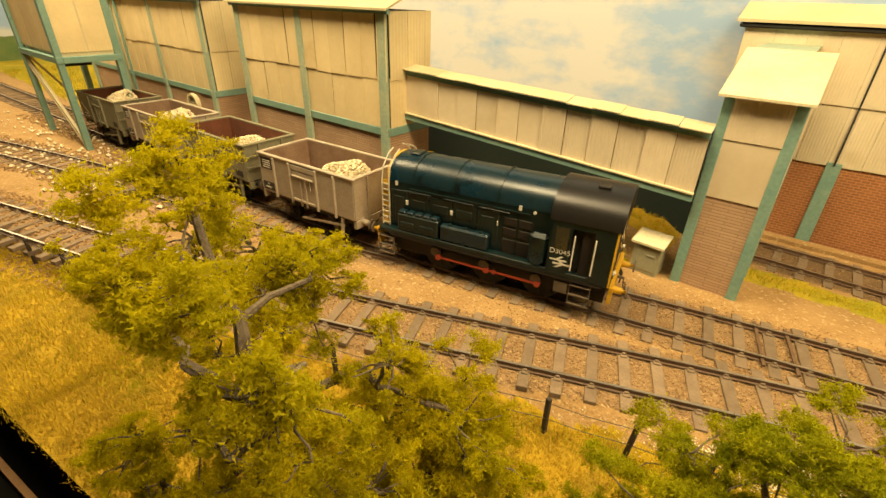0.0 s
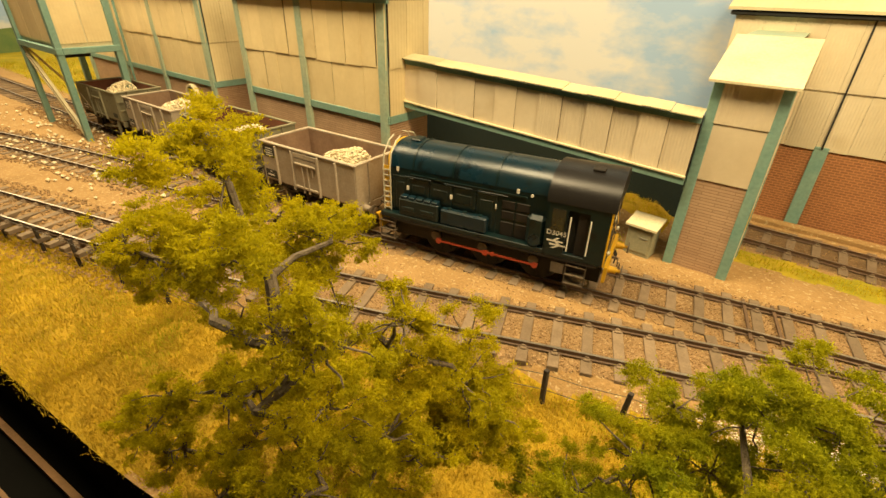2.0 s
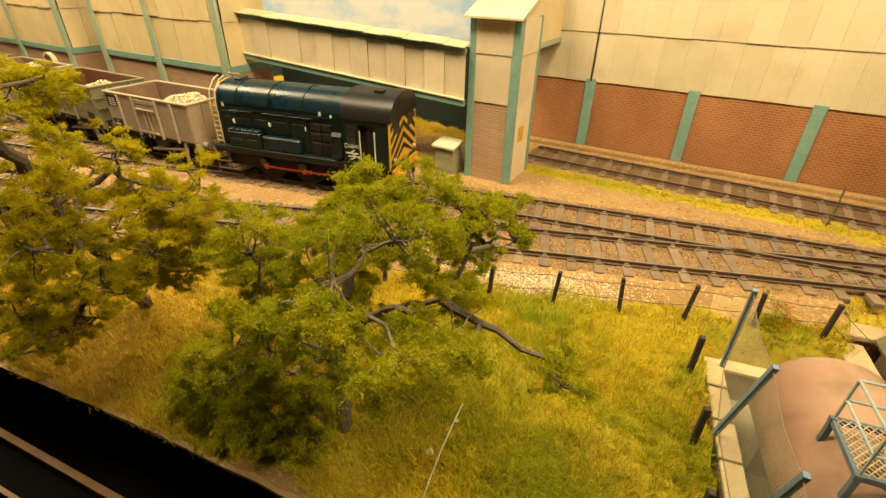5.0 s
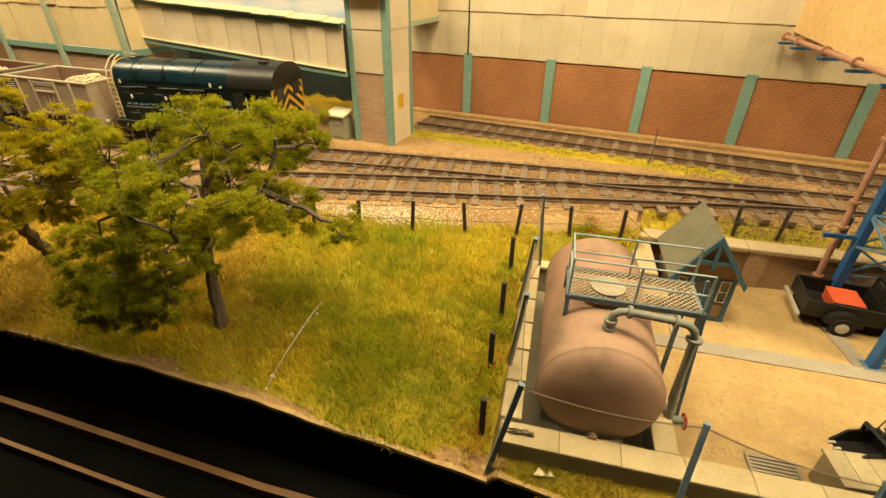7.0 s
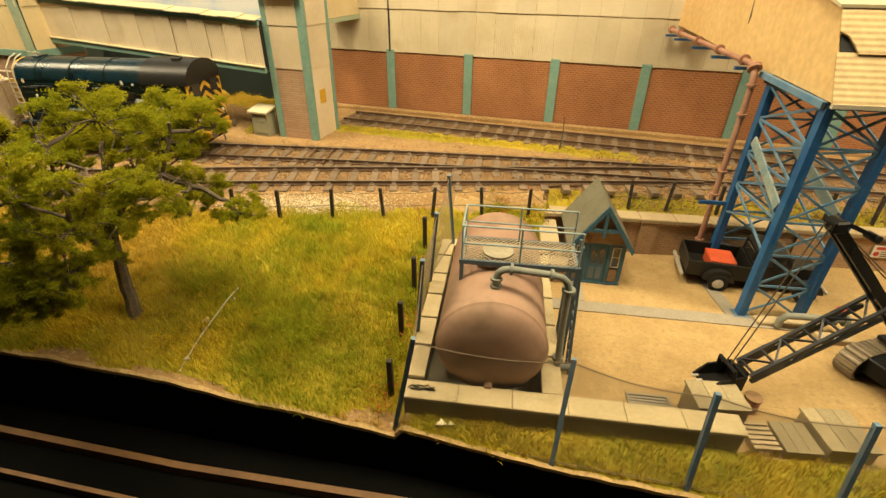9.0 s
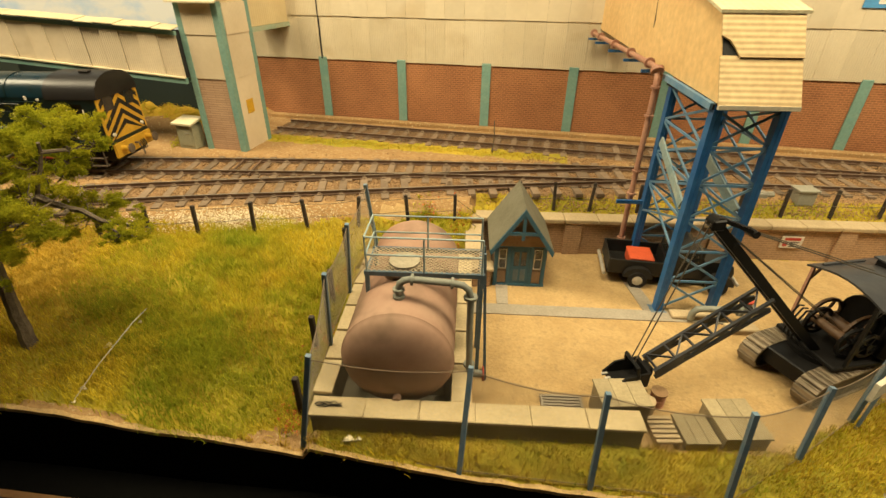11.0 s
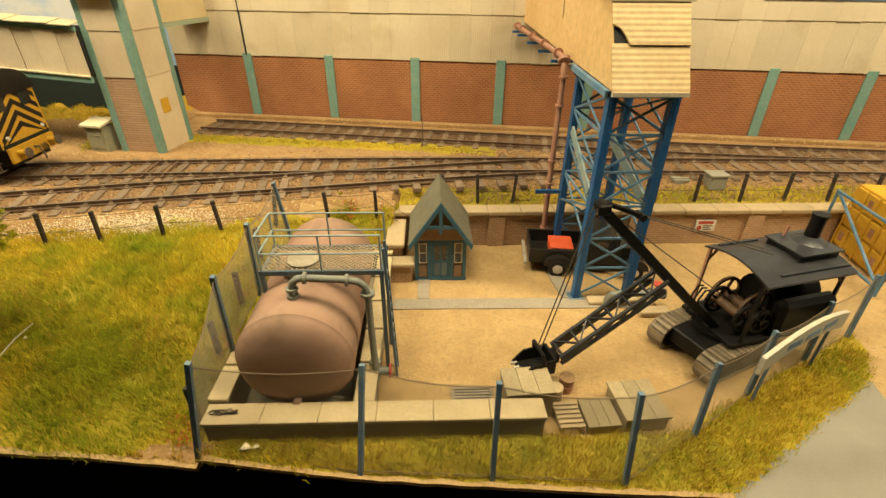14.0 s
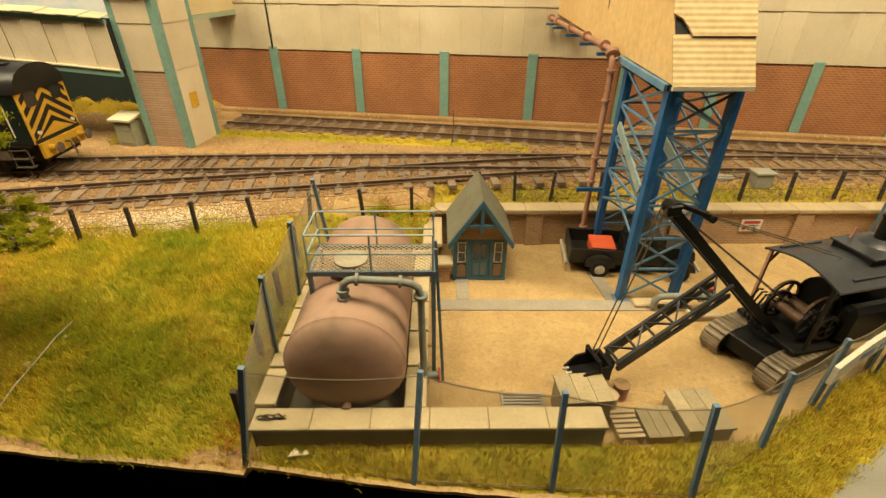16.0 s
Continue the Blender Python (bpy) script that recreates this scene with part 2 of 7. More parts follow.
M["sleeper"] = mat("weathered_sleeper", (0.215, 0.155, 0.098), (0.15, 0.105, 0.065), rough=0.85, s=2.5, fine=16, rnd=0.2)
M["rail_side"] = mat("rusty_rail", (0.10, 0.06, 0.035), (0.14, 0.085, 0.05), rough=0.6, s=3)
M["rail_top"] = mat("polished_rail_head", (0.50, 0.46, 0.40), (0.36, 0.32, 0.27), rough=0.46, metal=1.0, s=2, bump=0)
M["post"] = mat("tarred_wood_post", (0.035, 0.028, 0.022), (0.06, 0.045, 0.032), rough=0.85, s=3)
M["wire"] = mat("dull_wire", (0.10, 0.085, 0.06), rough=0.5, bump=0)
M["strand"] = mat("rusty_strand_wire", (0.20, 0.145, 0.09), rough=0.6, bump=0)
M["net"] = mat("dusty_fine_netting", (0.54, 0.49, 0.37), rough=0.6, bump=0)
M["black"] = mat("black_fascia", (0.003, 0.003, 0.0025), rough=0.95, s=1.0, bump=0.1, spec=0.05)
M["floor"] = mat("dark_hall_floor", (0.012, 0.009, 0.005), (0.02, 0.013, 0.006), rough=0.8, s=0.2)
M["barrier"] = mat("dark_wood_edge", (0.20, 0.105, 0.038), (0.10, 0.05, 0.019), rough=0.6, s=0.7)
M["loco"] = mat("blue_green_loco_paint", (0.0026, 0.0150, 0.0160), (0.0055, 0.0115, 0.011), grain_amount=0.06, rough=0.33, s=1.8, fine=12, bump=0.06, spec=0.5, speck=((0.002, 0.004, 0.004), 2.6, 0.56, 0.15))
M["loco_blue"] = mat("rail_blue_roof_paint", (0.0035, 0.0185, 0.031), (0.007, 0.018, 0.021), grain_amount=0.06, rough=0.30, s=1.6, fine=12, bump=0.08, spec=0.5, speck=((0.003, 0.006, 0.006), 2.2, 0.56, 0.15))
M["roofgrey"] = mat("sooty_grey_roof", (0.013, 0.011, 0.010), (0.007, 0.006, 0.0055), rough=0.38, s=1.5, bump=0.1)
M["frame"] = mat("black_underframe", (0.010, 0.008, 0.006), (0.02, 0.014, 0.009), rough=0.7, s=2)
M["frame_dust"] = mat("dusty_axlebox", (0.14, 0.105, 0.07), (0.08, 0.06, 0.04), rough=0.85, s=3)
M["yellow"] = mat("warning_yellow", (0.62, 0.36, 0.02), (0.50, 0.28, 0.015), rough=0.5, s=1.6)
M["redrod"] = mat("red_rod_paint", (0.42, 0.06, 0.025), (0.34, 0.05, 0.025), rough=0.5, s=2)
M["white"] = mat("white_paint", (0.74, 0.70, 0.60), rough=0.6, s=2, bump=0)
M["glass"] = mat("dark_window_glass", (0.03, 0.03, 0.025), rough=0.08, s=1, bump=0, spec=0.8)
M["wag_grey"] = mat("weathered_grey_wagon", (0.40, 0.34, 0.26), (0.31, 0.25, 0.18), rough=0.75, s=1.1, fine=12, bump=0.15)
M["wag_in"] = mat("rusty_wagon_inside", (0.26, 0.17, 0.11), (0.18, 0.105, 0.065), rough=0.85, s=1.0, fine=9)
M["wag_green"] = mat("olive_grey_wagon", (0.22, 0.205, 0.13), (0.17, 0.155, 0.095), rough=0.75, s=0.9, fine=12, bump=0.15, speck=((0.10, 0.07, 0.04), 3.2, 0.66))
M["wag_inred"] = mat("rust_red_wagon_inside", (0.17, 0.06, 0.03), (0.11, 0.04, 0.02), rough=0.85, s=1.2, fine=9)
M["patch"] = mat("black_lettering_panel", (0.03, 0.03, 0.028), rough=0.6, bump=0)
M["hut_wall"] = mat("hut_infill_panel", (0.27, 0.185, 0.11), (0.21, 0.14, 0.08), rough=0.8, s=2)
M["hut_roof"] = mat("olive_grey_roof", (0.165, 0.155, 0.105), (0.135, 0.125, 0.08), rough=0.85, s=1.2, fine=10)
M["hut_blue"] = mat("slate_blue_joinery", (0.035, 0.115, 0.185), (0.06, 0.14, 0.20), rough=0.6, s=2)
M["truck"] = mat("black_truck_paint", (0.012, 0.012, 0.011), (0.02, 0.018, 0.015), rough=0.4, s=2, bump=0.05)
M["chrome"] = mat("dull_chrome", (0.66, 0.62, 0.53), rough=0.35, metal=0.4, s=3, bump=0)
M["tyre"] = mat("tyre_rubber", (0.018, 0.016, 0.014), rough=0.85, s=4)
M["orange"] = mat("orange_red_crate", (0.60, 0.095, 0.025), (0.48, 0.07, 0.02), rough=0.6, s=2)
M["shovel"] = mat("black_iron_plate", (0.008, 0.008, 0.008), (0.014, 0.013, 0.012), rough=0.36, s=1.2, fine=10, bump=0.1, spec=0.16)
M["canopy"] = mat("dark_blue_grey_canopy", (0.022, 0.024, 0.030), (0.050, 0.049, 0.049), rough=0.33, s=0.9, fine=8, bump=0.08, spec=0.4)
M["steel_worn"] = mat("worn_track_steel", (0.30, 0.245, 0.165), (0.15, 0.12, 0.08), rough=0.5, metal=0.35, s=3, fine=12, rnd=0.25)
M["cargo"] = mat("yellow_container_paint", (0.60, 0.36, 0.02), (0.52, 0.29, 0.015), rough=0.55, s=1.0)
M["cabinet"] = mat("grey_green_cabinet", (0.29, 0.28, 0.18), (0.24, 0.23, 0.15), rough=0.7, s=2)
M["lightgrey"] = mat("light_grey_box", (0.30, 0.29, 0.23), (0.24, 0.23, 0.18), rough=0.7, s=2)
M["sign_blue"] = mat("blue_sign_board", (0.09, 0.30, 0.60), rough=0.6, s=1)
M["sign_red"] = mat("red_sign_band", (0.50, 0.06, 0.04), rough=0.6, s=1)
M["straw"] = mat("straw_board", (0.55, 0.50, 0.36), (0.44, 0.42, 0.34), rough=0.75, s=1.5)
M["mesh"] = mat("buff_expanded_mesh", (0.44, 0.36, 0.235), (0.36, 0.29, 0.18), rough=0.7, s=2)
M["wood"] = mat("old_timber", (0.30, 0.19, 0.09), (0.22, 0.13, 0.06), rough=0.85, s=3)
M["bark"] = mat("grey_brown_bark", (0.085, 0.062, 0.040), (0.19, 0.15, 0.10), rough=0.9, s=2.5, fine=18, bump=1.2)
M["leaf"] = leafmat("olive_yellow_foliage", (0.42, 0.375, 0.010), (0.60, 0.495, 0.013), trans=0.6, vary=0.2)
M["leaf_dark"] = leafmat("green_foliage", (0.27, 0.30, 0.009), (0.48, 0.43, 0.013), trans=0.58, vary=0.25)
M["grass"] = leafmat("static_grass_fibre", (0.62, 0.485, 0.022), (0.285, 0.335, 0.012), trans=0.43, s=0.40, vary=0.3, hard=(0.40, 0.62))
M["grass_green"] = leafmat("dark_green_grass_fibre", (0.20, 0.255, 0.009), (0.40, 0.39, 0.013), trans=0.4, s=0.6, vary=0.3)
M["grass_dry"] = leafmat("dry_grass_fibre", (0.50, 0.34, 0.030), (0.38, 0.262, 0.022), trans=0.35, s=0.5, vary=0.25)
M["flower"] = leafmat("red_flower", (0.55, 0.10, 0.03), (0.50, 0.22, 0.05))
# near-black teal: the deep shade below the gallery is put into this colour
M["hill"] = mat("hillside_with_gallery_shade", (0.008, 0.017, 0.015), (0.012, 0.022, 0.019), rough=0.9, s=0.3, bump=0)
M["far_green"] = mat("painted_far_woods", (0.10, 0.17, 0.06), (0.17, 0.22, 0.07), rough=0.9, s=0.8, bump=0)


SKY_SHIFT = (7.7, 0.0, 0.6)


def skymat():
    """The painted backdrop: pale blue with cream clouds."""
    m = bpy.data.materials.new("painted_sky_backdrop")
    m.use_nodes = True
    n, link = m.node_tree.nodes, m.node_tree.links.new
    n["Principled BSDF"].inputs["Roughness"].default_value = 0.85
    geo = n.new("ShaderNodeNewGeometry")
    size = n.new("ShaderNodeVectorMath")
    size.operation = "MULTIPLY"
    size.inputs[1].default_value = (0.16 / K, 0.16 / K, 0.34 / K)
    link(geo.outputs["Position"], size.inputs[0])
    shift = n.new("ShaderNodeVectorMath")
    shift.inputs[1].default_value = SKY_SHIFT
    link(size.outputs[0], shift.inputs[0])
    cloud = n.new("ShaderNodeTexNoise")
    cloud.inputs["Scale"].default_value, cloud.inputs["Detail"].default_value, cloud.inputs["Roughness"].default_value = 1.0, 8, 0.62
    link(shift.outputs[0], cloud.inputs["Vector"])
    ramp = n.new("ShaderNodeMapRange")
    ramp.inputs[1].default_value, ramp.inputs[2].default_value = 0.44, 0.58
    link(cloud.outputs["Fac"], ramp.inputs[0])
    col = n.new("ShaderNodeMix")
    col.data_type = "RGBA"
    col.inputs[6].default_value, col.inputs[7].default_value = (0.56, 0.57, 0.57, 1), (0.29, 0.42, 0.62, 1)
    link(ramp.outputs[0], col.inputs[0])
    link(col.outputs[2], n["Principled BSDF"].inputs["Base Color"])
    return m


M["sky"] = skymat()


# ---- mesh building in plan metres ----
class Mesh:
    def __init__(self):
        self.v, self.f, self.mi = [], [], []

    def add(self, vs, fs, tf=None, mi=0):
        o = len(self.v)
        self.v += [tuple(tf @ Vector(p)) if tf else tuple(p) for p in vs]
        self.f += [tuple(i + o for i in f) for f in fs]
        self.mi += [mi] * len(fs)
        return self

    def box(self, x0, y0, z0, x1, y1, z1, c=0.0, tf=None, mi=0):
        """A box, with edges chamfered by c."""
        if c <= 0:
            vs = [(x, y, z) for x in (x0, x1) for y in (y0, y1) for z in (z0, z1)]
            return self.add(vs, [(0, 1, 3, 2), (4, 6, 7, 5), (0, 4, 5, 1), (2, 3, 7, 6), (0, 2, 6, 4), (1, 5, 7, 3)], tf, mi)
        c = min(c, abs(x1 - x0) * 0.45, abs(y1 - y0) * 0.45, abs(z1 - z0) * 0.45)
        vs, idx = [], {}
        for i, x in enumerate((x0, x1)):
            for j, y in enumerate((y0, y1)):
                for k, z in enumerate((z0, z1)):
                    sx, sy, sz = (1, -1)[i], (1, -1)[j], (1, -1)[k]
                    for a, p in enumerate(((x, y + sy * c, z + sz * c), (x + sx * c, y, z + sz * c), (x + sx * c, y + sy * c, z))):
                        idx[i, j, k, a] = len(vs)
                        vs.append(p)
        q = lambda *ks: tuple(idx[k] for k in ks)
        fs = []
        for i in (0, 1):
            fs.append(q((i, 0, 0, 0), (i, 1, 0, 0), (i, 1, 1, 0), (i, 0, 1, 0)))
            fs.append(q((0, i, 0, 1), (1, i, 0, 1), (1, i, 1, 1), (0, i, 1, 1)))
            fs.append(q((0, 0, i, 2), (1, 0, i, 2), (1, 1, i, 2), (0, 1, i, 2)))
            for j in (0, 1):
                fs.append(q((i, j, 0, 0), (i, j, 1, 0), (i, j, 1, 1), (i, j, 0, 1)))
                fs.append(q((i, 0, j, 0), (i, 1, j, 0), (i, 1, j, 2), (i, 0, j, 2)))
                fs.append(q((0, i, j, 1), (1, i, j, 1), (1, i, j, 2), (0, i, j, 2)))
                for k in (0, 1):
                    fs.append(q((i, j, k, 0), (i, j, k, 1), (i, j, k, 2)))
        return self.add(vs, fs, tf, mi)

    def cyl(self, p0, p1, r0, r1=None, n=10, caps=True, mi=0):
        p0, p1, r1 = Vector(p0), Vector(p1), r0 if r1 is None else r1
        d = (p1 - p0).normalized()
        a = d.orthogonal().normalized()
        b = d.cross(a)
        vs = [p + r * (math.cos(2 * math.pi * i / n) * a + math.sin(2 * math.pi * i / n) * b) for p, r in ((p0, r0), (p1, r1)) for i in range(n)]
        fs = [(i, (i + 1) % n, n + (i + 1) % n, n + i) for i in range(n)]
        if caps:
            fs += [tuple(range(n))[::-1], tuple(range(n, 2 * n))]
        return self.add(vs, fs, None, mi)

    def tube(self, pts, r, n=8, mi=0):
        """A round bar along points; r a number or one per point."""
        pts = [Vector(p) for p in pts]
        rs = r if isinstance(r, (list, tuple)) else [r] * len(pts)
        a, rings = None, []
        for i, p in enumerate(pts):
            d = (pts[min(i + 1, len(pts) - 1)] - pts[max(i - 1, 0)]).normalized()
            a = d.orthogonal().normalized() if a is None else (a - d * a.dot(d)).normalized()
            b = d.cross(a)
            rings.append([p + rs[i] * (math.cos(2 * math.pi * k / n) * a + math.sin(2 * math.pi * k / n) * b) for k in range(n)])
        vs = [p for ring in rings for p in ring]
        fs = [(i * n + k, i * n + (k + 1) % n, (i + 1) * n + (k + 1) % n, (i + 1) * n + k) for i in range(len(pts) - 1) for k in range(n)]
        fs += [tuple(range(n))[::-1], tuple(range(len(vs) - n, len(vs)))]
        return self.add(vs, fs, None, mi)

    def bar(self, p0, p1, w, h=None, up=(0, 0, 1), mi=0):
        """A square bar from p0 to p1."""
        p0, p1, h = Vector(p0), Vector(p1), h or w
        d = (p1 - p0).normalized()
        u = Vector(up)
        if abs(d.dot(u)) > 0.98:
            u = Vector((0, 1, 0))
        a = d.cross(u).normalized()
        b = a.cross(d)
        vs = [p + sa * a * w / 2 + sb * b * h / 2 for p in (p0, p1) for sa, sb in ((-1, -1), (1, -1), (1, 1), (-1, 1))]
        return self.add(vs, [(0, 1, 2, 3)[::-1], (4, 5, 6, 7), (0, 1, 5, 4), (1, 2, 6, 5), (2, 3, 7, 6), (3, 0, 4, 7)], None, mi)

    def prism(self, poly, axis, a, b, mi=0, tf=None):
        """A flat outline pushed out along an axis from a to b. The outline's two coordinates are the other axes in order."""
        at = {"x": lambda p, c: (c, p[0], p[1]), "y": lambda p, c: (p[0], c, p[1]), "z": lambda p, c: (p[0], p[1], c)}[axis]
        n = len(poly)
        vs = [at(p, a) for p in poly] + [at(p, b) for p in poly]
        fs = [(i, (i + 1) % n, n + (i + 1) % n, n + i) for i in range(n)] + [tuple(range(n))[::-1], tuple(range(n, 2 * n))]
        return self.add(vs, fs, tf, mi)

    def rock(self, p, r, rng, mi=0):
        """A small angular stone."""
        vs = [(p[0] + dx * r * rng.uniform(0.7, 1.2), p[1] + dy * r * rng.uniform(0.7, 1.2), p[2] + dz * r * rng.uniform(0.6, 1.1))
              for dx, dy, dz in ((1, 0, 0), (-0.3, 1, 0), (-0.8, -0.7, 0.1), (0.4, -0.6, 0.4), (0.1, 0.2, 0.9), (0, 0, -0.7))]
        return self.add(vs, [(0, 1, 4), (1, 2, 4), (2, 3, 4), (3, 0, 4), (1, 0, 5), (2, 1, 5), (3, 2, 5), (0, 3, 5)], None, mi)

    def data(self, name, mats, smooth=False):
        me = bpy.data.meshes.new(name)
        me.from_pydata([(x * K, y * K, z * K) for x, y, z in self.v], [], self.f)
        for m in mats if isinstance(mats, (list, tuple)) else [mats]:
            me.materials.append(m)
        if any(self.mi):
            me.polygons.foreach_set("material_index", self.mi)
        bm = bmesh.new()
        bm.from_mesh(me)
        bmesh.ops.recalc_face_normals(bm, faces=bm.faces)
        bm.to_mesh(me)
        bm.free()
        if smooth:
            me.polygons.foreach_set("use_smooth", [True] * len(me.polygons))
            me.set_sharp_from_angle(angle=radians(38))
        me.update()
        return me


def place(x, y, z, rz=0, rx=0, ry=0):
    return pose(x * K, y * K, z * K, rx, ry, rz)


def thing(name, x, y, z, rz=0, label="", category="", group="", kind=""):
    """An empty at the base of a thing, to which its parts belong."""
    ob = new(name)
    ob.empty_display_size = 0.01
    ob.matrix_basis = place(x, y, z, rz)
    return tagged(ob, label, category, group, kind)


def part(name, mesh, material, parent=None, label="", smooth=False, at=None):
    ob = new(name, mesh if isinstance(mesh, bpy.types.Mesh) else mesh.data(name, material, smooth))
    if parent:
        ob.parent = parent
    if at is not None:
        ob.matrix_basis = at
    if label:
        ob["label"] = label
    return ob


YARD_TURN = 9.5
YO = Vector((16.9, 8.95))
YC, YS = math.cos(radians(YARD_TURN)), math.sin(radians(YARD_TURN))


def yard(u, v):
    """A place in the yard, whose walls stand slightly skew to the factory."""
    return YO.x + u * YC - v * YS, YO.y + u * YS + v * YC


def unyard(x, y):
    dx, dy = x - YO.x, y - YO.y
    return dx * YC + dy * YS, -dx * YS + dy * YC


def ything(name, u, v, z, rz=0, **tags):
    x, y = yard(u, v)
    return thing(name, x, y, z, YARD_TURN + rz, **tags)


YARD_Z = -1.95

# ---- ground ----
EDGE_X = [-80, -14, -9.7, -3, 3, 6.3, 8.6, 11.7, 17.2, 60]
EDGE_Y = [-9.5, -1.25, -0.72, 0.4, 1.15, 1.5, 1.8, 1.98, 2.58, 6.8]
EDGE_Z = [-1.0, -1.0, -1.05, -1.15, -1.4, -1.7, -1.98, -2.05, -2.15, -2.2]
FENCE_X = [-60, -25, -11.6, -3.2, 1.87, 3.56, 5.27, 6.86, 8.52, 10.1, 16, 60]
FENCE_Y = [-12, 0.3, 3.15, 6.4, 7.9, 8.55, 9.1, 9.75, 10.35, 10.78, 12.2, 21]


def soft(a, b, x):
    x = min(max((x - a) / (b - a), 0), 1)
    return x * x * (3 - 2 * x)


def edge_y(x):
    return float(np.interp(x, EDGE_X, EDGE_Y))


def bumpy(x, y, a, s):
    return a * noise.noise(Vector((x * s, y * s, 3.1)))


def region(x, y):
    """What covers the ground: 0 trackbed, 1 turf, 2 yard sand, 3 road, 4 sandy bank, 5 green turf, 6 ballast, 7 oily siding ballast."""
    u, v = unyard(x, y)
    fy = float(np.interp(x, FENCE_X, FENCE_Y))
    w = bumpy(x, y, 0.35, 0.9)
    if -9.6 < u < -5.75 and 1.55 < v and y < fy + 0.35 + w:
        return 5
    if -9.1 < u < 20 and -5.1 < v < 3.3 and v > -5.15 + max(0, u - 0.9) * 0.5 + 0.5 * w:
        return 2
    if u > -9.1 and v <= 3.3:
        if u > 7.2 + 0.54 * (v + 2.6) + w and v > -4.3:
            return 2
        rx = 3.0 + (x - 19.65) * 0.79
        return 3 if x > 17.5 and y < rx + 0.25 * w else 5
    if v > 3.3 and u > -5.7:
        if v < 4.55 + 0.5 * w and u < 30:
            return 5
    if -9 < x < 10 and y < edge_y(x) + 0.16 + 0.8 * bumpy(x, y, 0.9, 0.55):
        return 4
    if u < -5.7 and y < fy + 0.35 + w:
        return 5 if x + 4 * bumpy(x, y, 1.0, 0.45) > 0.5 else 1
    if v < 4 and u > 30:
        return 0
    if -2 < x < 14 and abs(y - (16.75 + 0.02 * x)) < 0.55 + w:
        return 5
    if x < -43 + 3 * w and y > 10.6:
        return 5
    if x < -2.9 and 16.5 + w < y:
        return 1
    if x < -3.2 and 16.2 + w < y:
        return 4
    if x > -1 and abs(y - float(np.interp(x, *TRACK_K))) < 1.15 + 0.4 * w:
        return 7
    return 6 if min(abs(y - float(np.interp(x, *c))) for c in TRACKS if c[0][0] <= x <= c[0][-1] + 0.01 or c is TRACKS[2]) < 1.3 + 0.4 * w else 0


def ground_z(x, y):
    u, v = unyard(x, y)
    fy = float(np.interp(x, FENCE_X, FENCE_Y))
    ey, ez = edge_y(x), float(np.interp(x, EDGE_X, EDGE_Z))
    if y >= fy:
        z = -0.62 + 0.56 * soft(0.0, 0.95, y - fy)
    else:
        s = (fy - y) / max(fy - ey, 0.3)
        z = -0.62 + (ez + 0.62) * s ** 1.2 + bumpy(x, y, 0.09, 0.7)
    if x < -2.5 and y > 14.6:
        z += soft(14.8, 17.4, y) * soft(-1.8, -4.6, x) * 0.9 * (1 + 0.4 * noise.noise(Vector((x * 1.3, y * 1.3, 0))))
    if u > -9.25 and v < (2.8 if u < -5.75 else 3.5):
        if u < -5.75 and v > 1.5:
            return YARD_Z + (z - YARD_Z) * soft(1.55, 2.75, v) + bumpy(x, y, 0.03, 2.3)
        bank = 0.26 * soft(-1.6, -2.6, u) + 0.06
        z = YARD_Z if v > -5.0 else YARD_Z + bank * soft(-5.0, -5.25, v) + (ez - YARD_Z - bank) * soft(-5.4, -6.3, v)
    elif u > -5.75 and v >= 3.5:
        z = max(z if v > 4.9 else -9, -0.62 + 0.54 * soft(3.6, 5.0, v))
    return z + bumpy(x, y, 0.03, 2.3)


def build_ground():
    xs = np.concatenate([np.arange(-80, -40, 1.0), np.arange(-40, -14, 0.4), np.arange(-14, 32, 0.16), np.arange(32, 61, 1.0)])
    n = 150
    vs = []
    for x in xs:
        ey = edge_y(x)
        for j in range(n + 1):
            y = ey + (21.9 - ey) * j / n
            vs.append((x, y, ground_z(x, y)))
    g = Mesh()
    g.v = vs
    w = n + 1
    for i in range(len(xs) - 1):
        for j in range(n):
            a = i * w + j
            g.f.append((a, a + w, a + w + 1, a + 1))
            cx, cy = (vs[a][0] + vs[a + w][0]) / 2, (vs[a][1] + vs[a + 1][1]) / 2
            g.mi.append(region(cx, cy))
    ob = part("ground", g, [M["earth"], M["turf"], M["sand"], M["road"], M["earth"], M["turf_green"], M["ballast_bed"], M["siding_bed"]], smooth=True)
    tagged(ob, "modelled ground of turf, sandy cess and yard", "ground", kind="structure")


# black front board of the layout, hall floor and a barrier in front of it
b = Mesh()
for ex, ey, ez in zip(EDGE_X, EDGE_Y, EDGE_Z):
    b.v += [(ex, ey - 0.005, -45), (ex, ey + 0.5, -45), (ex, ey + 0.5, ez - 0.46), (ex, ey - 0.005, ez - 0.06)]
for i in range(len(EDGE_X) - 1):
    for k in range(4):
        b.f.append((4 * i + k, 4 * i + (k + 1) % 4, 4 * i + 4 + (k + 1) % 4, 4 * i + 4 + k))
b.f += [(0, 1, 2, 3), tuple(range(len(b.v) - 4, len(b.v)))]
b.mi = [0] * len(b.f)
tagged(part("front_board", b, M["black"]), "black fascia board along the front of the layout", "board", kind="structure")
tagged(part("floor", Mesh().box(-85, -45, -46, 65, 26, -45), M["floor"]), "dark hall floor", "floor", kind="structure")
b = Mesh()
